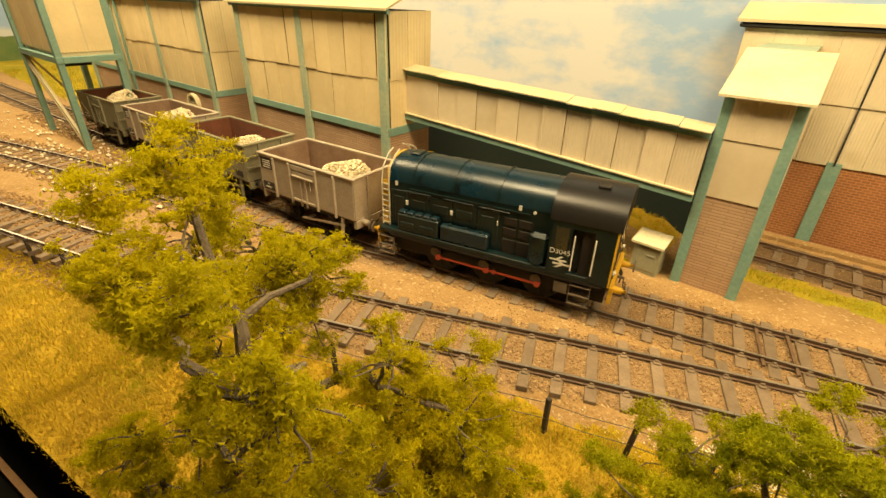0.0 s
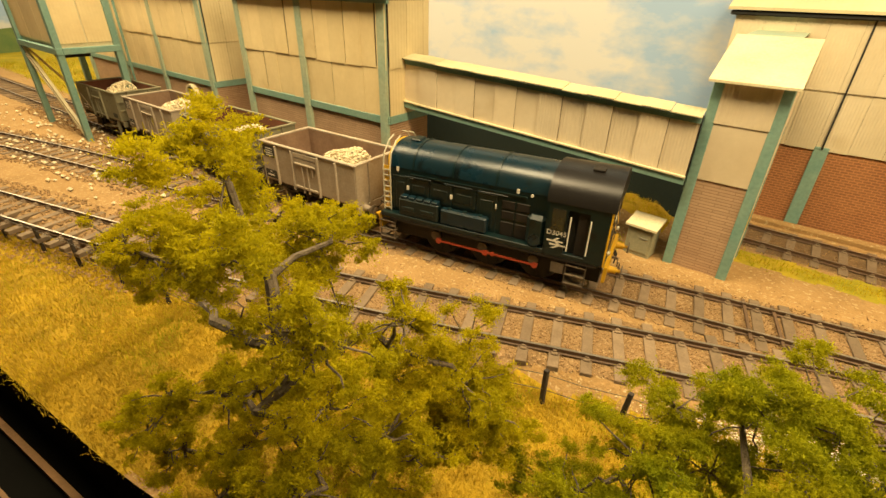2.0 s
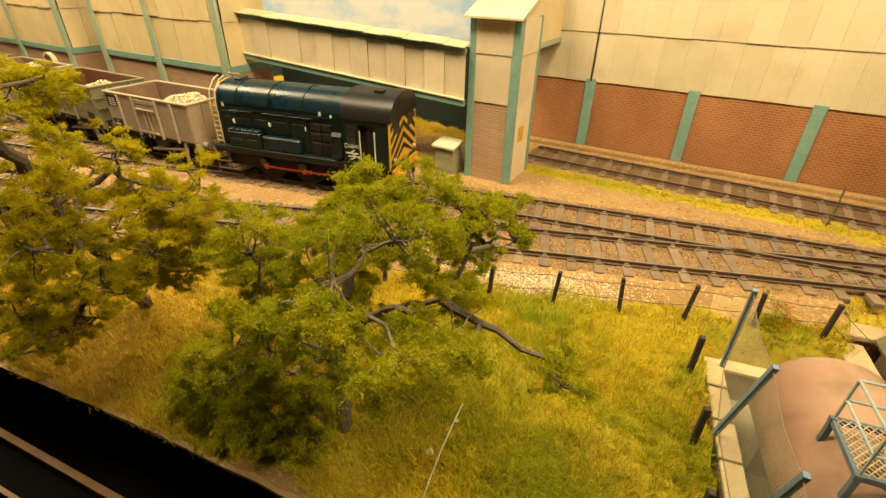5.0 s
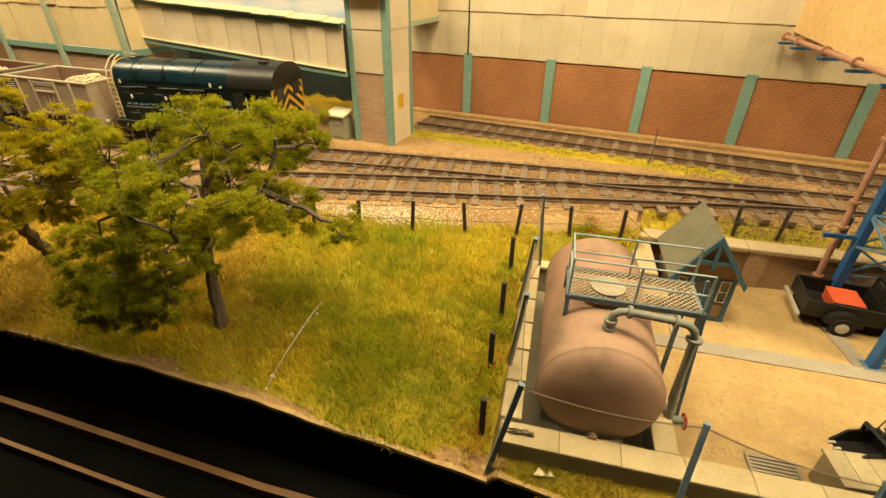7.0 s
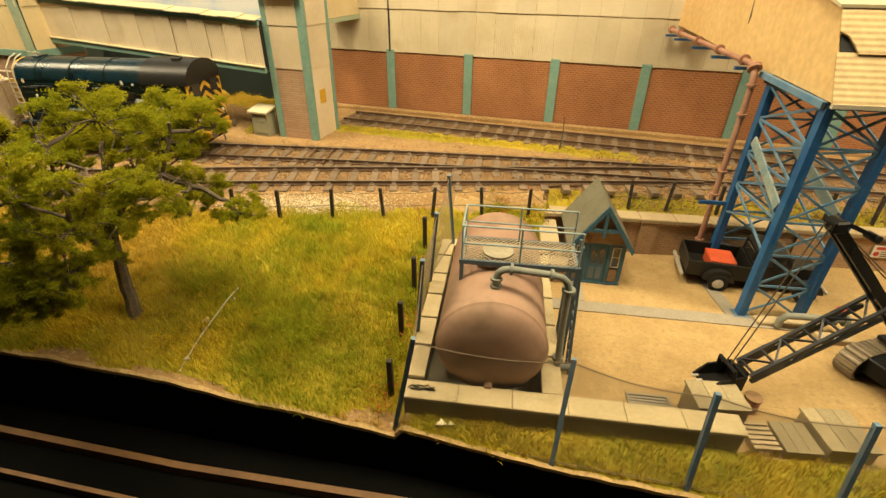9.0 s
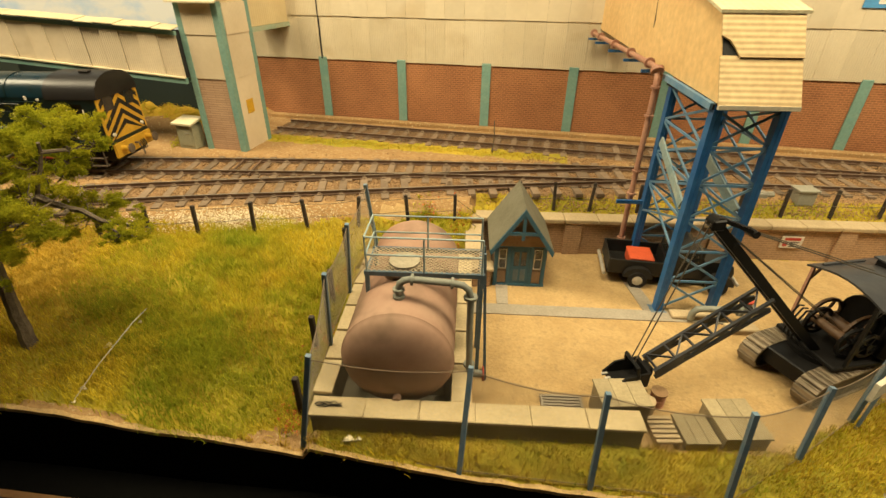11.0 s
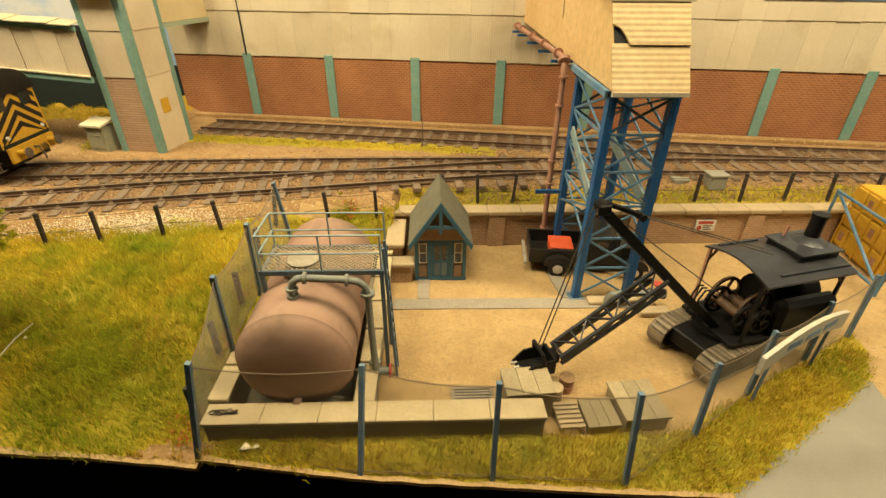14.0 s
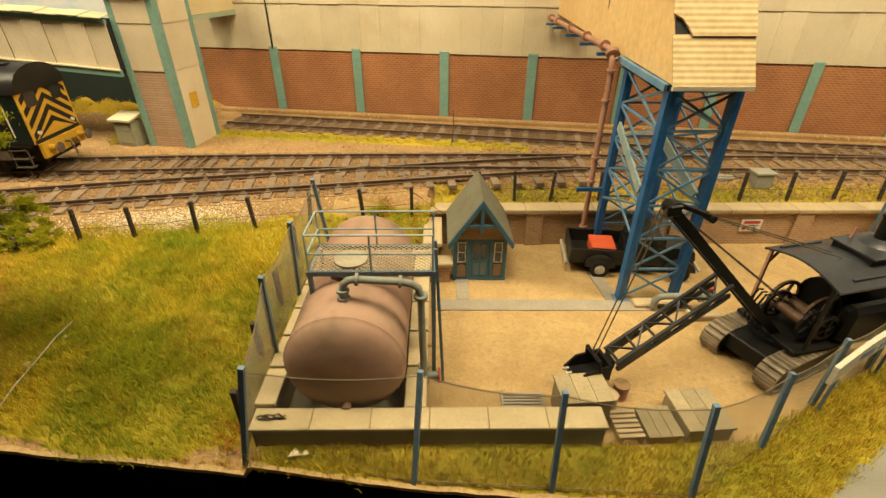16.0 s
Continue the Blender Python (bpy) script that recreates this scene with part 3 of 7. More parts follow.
for off, wd in ((0.0, 0.16), (-0.95, 0.10)):
    line = [(-80, -10.2), (-7.9, -0.9), (-3, -0.33), (3.8, 0.38), (9.8, 1.26), (40, 4.6)]
    b.prism([(x, y + off) for x, y in line] + [(x, y + off - wd) for x, y in reversed(line)], "z", -3.25, -3.0)
shelf = [(-80, -10.3), (-7.9, -1.0), (-3, -0.43), (3.8, 0.28), (9.8, 1.16), (40, 4.5)]
tagged(part("shelf", Mesh().prism([(x, y + 1.4) for x, y in shelf] + [(x, y - 3.2) for x, y in reversed(shelf)], "z", -3.5, -3.26), M["black"]), "black shelf below the front of the layout", "shelf", kind="structure")
tagged(part("barrier_rail", b, M["barrier"]), "dark wooden rails below the front of the layout", "rail", kind="structure")

b = Mesh()
for k in range(118):
    x = -4 + 0.2 * k
    z = ground_z(x, edge_y(x) + 0.05) + 0.02
    b.v += [(x, edge_y(x) - 0.012, z - 0.1), (x, edge_y(x) - 0.012, z), (x, edge_y(x) + 0.09 + 0.03 * math.sin(k * 1.3), z + 0.006), (x, edge_y(x) + 0.14, z - 0.1)]
    if k:
        o = 4 * k
        b.f += [(o - 4 + j, o - 4 + (j + 1) % 4, o + (j + 1) % 4, o + j) for j in range(4)]
b.f += [(0, 1, 2, 3), tuple(range(len(b.v) - 4, len(b.v)))]
b.mi = [0] * len(b.f)
tagged(part("board_edge", b, M["sand"]), "bare tan edge of the baseboard in front of the grass", "edge", kind="structure")

# painted sky behind everything
sky = part("backdrop", Mesh().box(-80, 21.9, -4, 61, 22.3, 17), M["sky"])
tagged(sky, "painted backdrop of pale blue sky with cream clouds", "backdrop", kind="structure")
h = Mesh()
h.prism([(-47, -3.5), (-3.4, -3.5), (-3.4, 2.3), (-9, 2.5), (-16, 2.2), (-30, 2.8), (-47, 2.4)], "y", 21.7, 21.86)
g = Mesh().prism([(-79.9, -3.5), (-47, -3.5), (-47, 2.2), (-52, 3.0), (-60, 2.6), (-72, 3.6), (-79.9, 3.2)], "y", 21.7, 21.86)
g.prism([(-9.4, -3.5), (21.6, -3.5), (21.6, 3.2), (14, 2.6), (8, 3.3), (2, 2.7), (-9.4, 3.4)], "x", -79.98, -79.85)
tagged(part("backdrop_end", Mesh().box(-80.4, -9.6, -4, -80, 22.3, 17), M["sky"]), "end of the painted sky backdrop", "backdrop", kind="structure")
tagged(part("backdrop_woods", g, M["far_green"]), "green painted woods along the foot of the backdrop", "backdrop", kind="structure")
# nearer board close behind the gallery, its dark colour standing in for shade
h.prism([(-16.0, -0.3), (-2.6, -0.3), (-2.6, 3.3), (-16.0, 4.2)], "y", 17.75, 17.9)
tagged(part("backdrop_hill", h, M["hill"]), "hillside boards coloured near black for the deep shade under the gallery", "backdrop", kind="structure")

# ---- tracks ----
GAUGE = 1.44


def curve(points, step=0.25):
    xs = np.arange(points[0][0], points[-1][0] + 0.01, step)
    ys = np.interp(xs, [p[0] for p in points], [p[1] for p in points])
    k = np.ones(21) / 21
    for _ in range(3):
        pad = np.concatenate([ys[0] + (ys[0] - ys[10:0:-1]), ys, ys[-1] + (ys[-1] - ys[-2:-12:-1])])
        ys = np.convolve(pad, k, "valid")
    return xs, ys


TRACK_C = curve([(-70, 7.4), (-50, 8.3), (-40, 8.8), (-33, 9.15), (-25, 9.4), (-20, 9.5), (-15, 9.65), (-12, 9.85), (-10, 10.1), (-8, 10.5), (-5, 11.2),
                 (-3.4, 11.6), (-1, 12.15), (1.3, 12.65), (3.1, 13.0), (7, 13.75), (11.7, 14.6), (16.6, 15.3), (21.5, 16.0), (25, 16.55), (30, 17.15), (48, 19)])
TRACK_B = curve([(-60, -4), (-37, 3.3), (-33, 4.35), (-29, 5.35), (-25, 6.25), (-20, 7.35), (-15.3, 8.5), (-12, 9.35), (-9.5, 10.1)])
TRACK_A = curve([(-60, -9), (-40, -3.2), (-25, 1.15), (-20.4, 2.4), (-17, 3.35), (-13.5, 4.5), (-9.5, 5.95), (-6, 7.3), (-4, 8.12), (-2, 8.97), (0, 9.8), (2.1, 10.35 + .05), (5.1, 11.4), (9, 12.8), (11.2, 13.55), (14, 14.55), (16.5, 15.2)])
TRACK_K = curve([(-0.9, 18.75), (8, 18.65), (23, 18.4), (48, 19.4)])


def on_curve(c, x):
    y = float(np.interp(x, c[0], c[1]))
    d = (float(np.interp(x + 0.5, c[0], c[1])) - float(np.interp(x - 0.5, c[0], c[1])))
    return y, math.degrees(math.atan2(d, 1.0))


def along(c, x0, dist):
    """The x that lies dist along the track from x0."""
    x, s, left = x0, math.copysign(0.05, dist), abs(dist)
    while left > 0:
        y0, y1 = np.interp(x, *c), np.interp(x + s, *c)
        left -= math.hypot(s, y1 - y0)
        x += s
    return x


TRACKS = (TRACK_A, TRACK_B, TRACK_C, TRACK_K)
build_ground()

RAIL_PROFILE = [(-0.07, 0.0), (0.07, 0.0), (0.07, 0.015), (0.018, 0.03), (0.018, 0.095), (0.036, 0.105), (0.036, 0.145), (-0.036, 0.145), (-0.036, 0.105), (-0.018, 0.095), (-0.018, 0.03), (-0.07, 0.015)]


def rail(c, off, x0, x1):
    m = Mesh()
    xs = np.arange(x0, x1 + 0.01, 0.5)
    n = len(RAIL_PROFILE)
    for x in xs:
        y, a = on_curve(c, x)
        ca, sa = math.cos(radians(a)), math.sin(radians(a))
        for px, pz in RAIL_PROFILE:
            o = off + px
            m.v.append((x - sa * o, y + ca * o, pz))
    for i in range(len(xs) - 1):
        for k in range(n):
            m.f.append((i * n + k, i * n + (k + 1) % n, (i + 1) * n + (k + 1) % n, (i + 1) * n + k))
            m.mi.append(1 if k in (6,) else 0)
    m.f += [tuple(range(n)), tuple(range(len(m.v) - n, len(m.v)))[::-1]]
    m.mi += [0, 0]
    return m


def sleeper_mesh(length=2.6):
    m = Mesh()
    m.box(-0.14, -length / 2, -0.16, 0.14, length / 2, 0.0, c=0.012)
    for s in (-1, 1):
        for d in (-1, 1):
            m.box(-0.085, s * GAUGE / 2 + d * 0.09 - 0.07, 0.0, 0.085, s * GAUGE / 2 + d * 0.09 + 0.07, 0.05, c=0.018)
            m.box(-0.055, s * GAUGE / 2 + d * 0.06 - 0.03, 0.05, 0.055, s * GAUGE / 2 + d * 0.06 + 0.03, 0.10, c=0.015)
    return m.data("sleeper", M["sleeper"])


SLEEPER, SLEEPER_LONG = sleeper_mesh(), sleeper_mesh(3.4)
rng = random.Random(5)


def build_track(c, x0, x1, label, z=0.0, skip=None):
    x_base, (y_base, _) = 0.0, on_curve(c, max(x0, -10))
    t = thing("railway_track", 0, 0, z, 0, label, "track")
    for off in (-GAUGE / 2, GAUGE / 2):
        part("rail", rail(c, off, x0, x1), [M["rail_side"], M["rail_top"]], t, "steel rail with a polished head")
    x = x0 + 0.3
    while x < x1:
        y, a = on_curve(c, x)
        if not (skip and skip(x)):
            part("sleeper", SLEEPER, None, t, at=place(x, y + rng.uniform(-0.03, 0.03), rng.uniform(-0.012, 0.012), a + rng.uniform(-1.2, 1.2)))
        x = along(c, x, 0.76)
    return t


build_track(TRACK_C, -62, 46, "bullhead track on brown wooden sleepers past the works")
build_track(TRACK_B, -50, -9.6, "track joining the works line on brown wooden sleepers", skip=lambda x: x > -13.2)
build_track(TRACK_A, -45, 16.4, "front running track on brown wooden sleepers", skip=lambda x: x > 8.5)
build_track(TRACK_K, -0.85, 46, "siding along the foot of the factory wall", z=-0.02, skip=lambda x: x > 34)

# switch blades, tie bar and stretcher of the turnout in front of the works
t = thing("turnout_switch", 0, 0, 0, 0, "turnout switch with long timbers and a stretcher bar", "turnout")
for i in range(9):
    x = 9.0 + i * 0.78
    y = (on_curve(TRACK_C, x)[0] + on_curve(TRACK_A, x)[0]) / 2
    part("timber", SLEEPER_LONG, None, t, at=place(x + 0.3, y, 0.001, 15))
for x in (0.5, 1.25):
    y, a = on_curve(TRACK_C, x)
    m = Mesh()
    m.bar((x - 0.25, y + 1.0, 0.06), (x + 0.25, y - 1.0, 0.06), 0.08, 0.05)
    part("stretcher_bar", m, M["rail_side"], t)

# loose ballast
bs, rng = Mesh(), random.Random(11)


def scatter(m, c, x0, x1, count, width, r0, r1, zf=None):
    for _ in range(count):
        x = rng.uniform(x0, x1)
        y, a = on_curve(c, x)
        o = rng.uniform(-width, width)
        yy = y + o
        if yy < edge_y(x) + 0.1 or yy > 20.4:
            continue
        r = rng.uniform(r0, r1)
        m.rock((x, yy, ground_z(x, yy) + r * 0.2 + 0.012), r, rng)


scatter(bs, TRACK_A, -14, 14, 17000, 1.35, 0.016, 0.034)
scatter(bs, TRACK_C, -14, 32, 24000, 1.4, 0.016, 0.036)
scatter(bs, TRACK_A, -14, 14, 2500, 2.1, 0.014, 0.03)
scatter(bs, TRACK_C, -14, 32, 4000, 2.3, 0.014, 0.032)
scatter(bs, TRACK_C, 12, 34, 6500, 2.2, 0.022, 0.05)
scatter(bs, TRACK_K, -1, 34, 2500, 1.1, 0.018, 0.036)
scatter(bs, TRACK_C, -45, -14, 5000, 2.2, 0.045, 0.085)
scatter(bs, TRACK_B, -45, -14, 4000, 1.9, 0.045, 0.085)
scatter(bs, TRACK_A, -40, -14, 4000, 1.9, 0.045, 0.085)
for _ in range(3000):
    x = rng.uniform(12, 34)
    y = on_curve(TRACK_C, x)[0] - rng.uniform(1.25, 2.5)
    r = rng.uniform(0.025, 0.06)
    bs.rock((x, y, ground_z(x, y) + 0.2 * r), r, rng)
tagged(part("ballast", bs, M["stones"]), "loose sandy brown ballast stones between the tracks", "ballast", kind="stuff")
ws = Mesh()
for _ in range(230):
    x = rng.gauss(-33, 6)
    y = rng.uniform(3.2, 8.2)
    r = rng.uniform(0.05, 0.16)
    ws.rock((x, y, ground_z(x, y) + 0.3 * r + 0.03), r, rng)
for _ in range(3600):
    x = rng.gauss(2.6, 1.5)
    y = float(np.interp(x, FENCE_X, FENCE_Y)) + rng.gauss(0.5, 0.17)
    r = rng.uniform(0.01, 0.034)
    ws.rock((x, y, ground_z(x, y) + 0.2 * r), r, rng)
tagged(part("spilled_limestone", ws, M["white_stone"]), "pale limestone spilled on the ground beside the tracks", "stones", kind="stuff")

# ---- factory along the back ----
fac = thing("factory_building", 0, 20.85, 0, 0, "long factory with red brick base, teal pilasters and cream corrugated cladding", "building")
part("brick_wall", Mesh().box(-3.3, 0, -0.3, 60, 0.5, 3.2), M["brick_x"], fac, "weathered red brick wall")
PIL_X = [0.82, 5.2, 9.65, 13.91, 18.2, 22.3, 26.31, 30.4, 34.6, 38.8, 43]
for px in PIL_X:
    part("pilaster", Mesh().box(px - 0.23, -0.09, -0.05, px + 0.23, 0.002, 3.24, c=0.02), M["teal"], fac, "teal steel pilaster")
part("plinth", Mesh().box(-3.3, -0.5, -0.3, 60, -0.1, 0.14, c=0.05), M["earth"], fac, "sandy kerb along the wall foot")
part("cladding_core", Mesh().box(-3.28, 0.1, 3.2, 60, 0.5, 7.5), M["dark"], fac)
rngf = random.Random(3)
for row, (z0, z1) in enumerate(((3.12, 5.28), (5.2, 7.55))):
    x = -3.3
    while x < 42:
        w = 0.98
        if x < 0.82 < x + w:
            w = 0.76 - x if 0.76 - x > 0.2 else w
        if abs(x - 0.76) < 0.01:
            x = 0.88
        tilt = rngf.uniform(-0.012, 0.012)
        y0 = -0.05 - 0.045 * row - rngf.uniform(0, 0.015)
        m = Mesh().box(0, y0, z0 + tilt, w - 0.006, y0 + 0.035, z1)
        part("cladding_sheet", m, M["grey_x" if row == 0 or x < 0.8 else "grey_flat"], fac, at=place(x, 0, 0))
        x += w
part("cladding_joint", Mesh().box(0.79, -0.125, 3.15, 0.85, -0.05, 7.5), M["dark"], fac, "dark joint between two cladding bays")
part("gutter", Mesh().box(-3.5, -0.28, 7.5, 60, 0.1, 7.66, c=0.04), M["dark"], fac, "dark eaves gutter")
m = Mesh()
m.prism([(-0.35, 7.68), (-0.35, 7.78), (6.0, 10.3), (6.0, 10.2)], "x", -3.6, 60)
part("roof", m, M["roof"], fac, "pale corrugated roof")
m = Mesh().box(24.9, -0.16, 6.0, 32, -0.1, 7.2)
part("sign_board", m, M["sign_blue"], fac, "blue sign board with pale lettering bars")
for a, w in ((25.4, 1.4), (27.2, 2.2), (29.8, 1.6)):
    part("lettering_bar", Mesh().box(a, -0.17, 6.14, a + w, -0.155, 6.75), M["white"], fac)
# covered duct between tower and factory
d = thing("covered_duct", -1.65, 16.6, 4.68, 0, "cream clad duct on a teal beam joining tower and factory", "duct")
part("duct_body", Mesh().box(-0.75, 0, 0.2, 0.75, 4.2, 2.3, c=0.02), M["cream_y"], d)
part("duct_roof", Mesh().box(-0.8, 0, 2.3, 0.8, 4.2, 2.36), M["teal_pale"], d, "faded teal top board")
for s in (-0.8, 0.68):
    part("beam", Mesh().box(s, 0, 0, s + 0.12, 4.2, 0.2), M["teal_pale"], d)

# ---- hoist tower ----
tw = thing("hoist_tower", -1.4, 14.5, 0, 0, "narrow hoist tower with cream sheets, brick base and teal corner posts", "tower")
part("core", Mesh().box(-0.93, 0.05, 0, 0.93, 2.1, 6.0), M["dark"], tw)
part("brick_base", Mesh().box(-0.95, 0.02, -0.1, 0.95, 2.12, 3.1), M["buff_x"], tw, "buff brick base")
for sx in (-1.0, 0.70):
    for sy in (-0.03, 1.87):
        part("corner_post", Mesh().box(sx, sy, -0.1, sx + 0.30, sy + 0.30, 6.05, c=0.02), M["teal"], tw, "teal corner post")
for z0, z1, y0 in ((3.08, 4.88, -0.01), (4.82, 6.0, -0.035)):
    part("front_sheet", Mesh().box(-0.72, y0, z0, 0.72, y0 + 0.03, z1), M["cream_corr" if z0 > 4 else "beige_flat"], tw)
    part("side_sheet", Mesh().box(0.95, 0.28, z0, 0.98 - y0, 1.88, z1), M["beige_y"], tw)
m = Mesh()
m.prism([(-0.32, 6.0), (-0.32, 6.07), (2.25, 7.1), (2.25, 7.03)], "x", -1.12, 1.12)
part("roof", m, M["plain"], tw, "pale cream lean-to roof")
part("lower_side_sheet", Mesh().box(0.95, 0.28, -0.1, 0.975, 1.88, 3.1), M["beige_y"], tw, "faded cream lower sheet")
part("gable", Mesh().prism([(0.0, 6.0), (2.1, 6.0), (2.1, 7.0)], "x", 0.90, 0.94), M["cream_y"], tw)
part("notice", Mesh().box(0.985, 0.7, 1.5, 0.995, 1.2, 2.1), M["cargo"], tw, "small orange notice")

# ---- sloping conveyor gallery ----
p0, p1 = Vector((-13.6, 13.4, 0)), Vector((-2.4, 14.25, 0))
L = (p1 - p0).length
cv = thing("conveyor_gallery", p0.x, p0.y, 0, math.degrees(math.atan2(p1.y - p0.y, p1.x - p0.x)), "sloping clad conveyor gallery with pale roof sheets and teal beams", "conveyor")
top0, top1, bot0, bot1 = 5.65, 5.0, 3.95, 3.08


def cz(s, a, b):
    return a + (b - a) * s / L


part("gallery_core", Mesh().prism([(0, bot0 + 0.05), (L, bot1 + 0.05), (L, top1 - 0.05), (0, top0 - 0.05)], "y", 0.05, 0.45), M["dark"], cv)
n = 13
rngc = random.Random(9)
for i in range(n):
    a, b2 = L * i / n, L * (i + 1) / n + 0.03
    y0 = -0.01 - 0.035 * (i % 2) - rngc.uniform(0.0, 0.02)
    b2 -= 0.045
    part("side_sheet", Mesh().prism([(a, cz(a, bot0, bot1)), (b2, cz(b2, bot0, bot1)), (b2, cz(b2, top0, top1) - 0.08), (a, cz(a, top0, top1) - 0.08)], "y", y0, y0 + 0.035), M["cream_corr" if i > 6 else "beige_flat"], cv)
    zt = 0.02 * (i % 2) + rngc.uniform(0, 0.03)
    b2 += 0.045 - rngc.uniform(0.01, 0.05)
    m = Mesh()
    za, zb = cz(a, top0, top1) + zt, cz(b2, top0, top1) + zt
    m.add([(a, -0.24, za), (b2, -0.24, zb), (b2, 0.5, zb + 0.12), (a, 0.5, za + 0.12), (a, -0.24, za + 0.028), (b2, -0.24, zb + 0.028), (b2, 0.5, zb + 0.148), (a, 0.5, za + 0.148)],
          [(0, 1, 2, 3), (4, 5, 6, 7), (0, 1, 5, 4), (1, 2, 6, 5), (2, 3, 7, 6), (3, 0, 4, 7)])
    part("roof_sheet", m, M["roof"], cv, "pale roof sheet")
part("eaves_beam", Mesh().prism([(0, top0 - 0.2), (L, top1 - 0.2), (L, top1 - 0.04), (0, top0 - 0.04)], "y", -0.07, 0.05), M["teal"], cv, "teal eaves beam")
for yy in (-0.09, 0.32):
    part("floor_beam", Mesh().prism([(-0.2, bot0 - 0.2), (L, bot1 - 0.2), (L, bot1 + 0.03), (-0.2, bot0 + 0.03)], "y", yy, yy + 0.16), M["teal"], cv, "teal floor beam")
part("floor_lip", Mesh().prism([(-0.2, bot0 + 0.03), (L, bot1 + 0.03), (L, bot1 + 0.08), (-0.2, bot0 + 0.08)], "y", -0.14, 0.0), M["plain"], cv)


# ---- clad works buildings on the left ----
def works(name, x0, x1, y0, depth, posts, label, seam, seed, brick_h=3.15, eave=7.7):
    t = thing(name, x0, y0, 0, 0, label, "building")
    w, r = x1 - x0, random.Random(seed)
    part("core", Mesh().box(0.05, 0.06, 0, w - 0.05, depth, eave), M["dark"], t)
    part("brick_base", Mesh().box(0.02, 0.03, -0.2, w - 0.02, depth + 0.02, brick_h), M["buff_x"], t, "buff brick base")
    part("brick_end", Mesh().box(w - 0.03, 0.04, -0.2, w + 0.0, depth, brick_h), M["buff_y"], t)
    part("band", Mesh().box(0, -0.06, brick_h, w + 0.05, 0.05, brick_h + 0.32, c=0.02), M["teal"], t, "teal steel band")
    part("end_band", Mesh().box(w - 0.02, 0.05, brick_h, w + 0.05, depth, brick_h + 0.32), M["teal"], t)
    for px in posts:
        part("post", Mesh().box(px - x0 - 0.2, -0.12, -0.1, px - x0 + 0.2, 0.06, eave + 0.05, c=0.02), M["teal_pale"], t, "faded teal steel post")
    for z0, z1, lift in ((brick_h + 0.3, seam + 0.08, 0.0), (seam, eave, 0.04)):
        x = 0.0
        while x < w - 0.1:
            ww = min(r.choice((0.9, 1.0, 1.1)), w - x)
            y = -0.02 - lift - r.uniform(0, 0.03)
            part("cladding_sheet", Mesh().box(0, y, z0 + r.uniform(-0.04, 0.03), ww - 0.012, y + 0.03, z1 + r.uniform(-0.02, 0.02)), M["cream_flat" if r.random() < 0.6 else "cream_x"], t, at=place(x, 0, 0, 0, 0, r.uniform(-0.5, 0.5)))
            x += ww
        y = 0.1
        while y < depth:
            part("end_sheet", Mesh().box(w - 0.01 + lift, 0, z0, w + 0.02 + lift, min(0.98, depth - y), z1), M["cream_y"], t, at=place(0, y, 0))
            y += 1.0
    m = Mesh()
    m.prism([(-0.35, eave + 0.02), (-0.35, eave + 0.10), (depth, eave + 1.2), (depth, eave + 1.1)], "x", -0.3, w + 0.35)
    part("roof", m, M["roof"], t, "pale corrugated roof")
    part("eaves_board", Mesh().box(-0.2, -0.2, eave - 0.1, w + 0.25, -0.05, eave + 0.06), M["teal"], t)
    return t


works("silo_building", -23.7, -13.5, 12.4, 2.45, (-23.5, -18.7, -13.7), "cream corrugated silo house with buff brick base and teal bands", 5.3, 21)
b2 = works("store_building", -46, -27.2, 12.4, 3.2, (-45.8, -39.2, -33.3, -27.4), "cream corrugated store with buff brick base and a round vent", 5.2, 22, brick_h=2.85)
vent = Mesh()
for k in range(28):
    a0, a1 = 2 * math.pi * k / 28, 2 * math.pi * (k + 1) / 28
    vent.bar((16.0 + 0.56 * math.cos(a0), -0.08, 2.1 + 0.56 * math.sin(a0)), (16.0 + 0.56 * math.cos(a1), -0.08, 2.1 + 0.56 * math.sin(a1)), 0.13, 0.3, up=(0, 1, 0))
vent = part("round_vent", vent, M["plain"], b2, "round louvred vent with a pale rim", smooth=True)
part("vent_shaft", Mesh().cyl((16.0, -0.04, 2.1), (16.0, 0.05, 2.1), 0.52, n=24), M["dark"], vent)
for i in range(7):
    z = 1.68 + 0.13 * i
    half = math.sqrt(max(0.52 ** 2 - (z - 2.07) ** 2, 0.02))
    m = Mesh()
    m.bar((16.0 - half, -0.10, z), (16.0 + half, -0.10, z), 0.09, 0.025, up=(0, -0.7, 0.7))
    part("vent_slat", m, M["plain"], vent)
part("downpipe", Mesh().cyl((8, -0.2, 0), (8, -0.2, 7.6), 0.08), M["teal"], b2)

# ---- loading bin over the works line ----
bn = thing("loading_bin", -38.8, 6.9, 0, 0, "cream clad loading bin on splayed teal legs over the track", "hopper")
part("bin_body", Mesh().box(0.1, 0.1, 4.8, 6.5, 2.8, 10.5), M["plain"], bn)
for x0 in (0.05, 2.2, 4.35):
    part("bin_sheet", Mesh().box(0, 0.02, 5.1, 2.1, 0.06, 10.4), M["cream_x"], bn, at=place(x0, 0, 0))
for y0 in (0.1, 1.48):
    part("bin_end_sheet", Mesh().box(6.5, 0, 5.1, 6.55, 1.3, 10.4), M["cream_y"], bn, at=place(0, y0, 0))
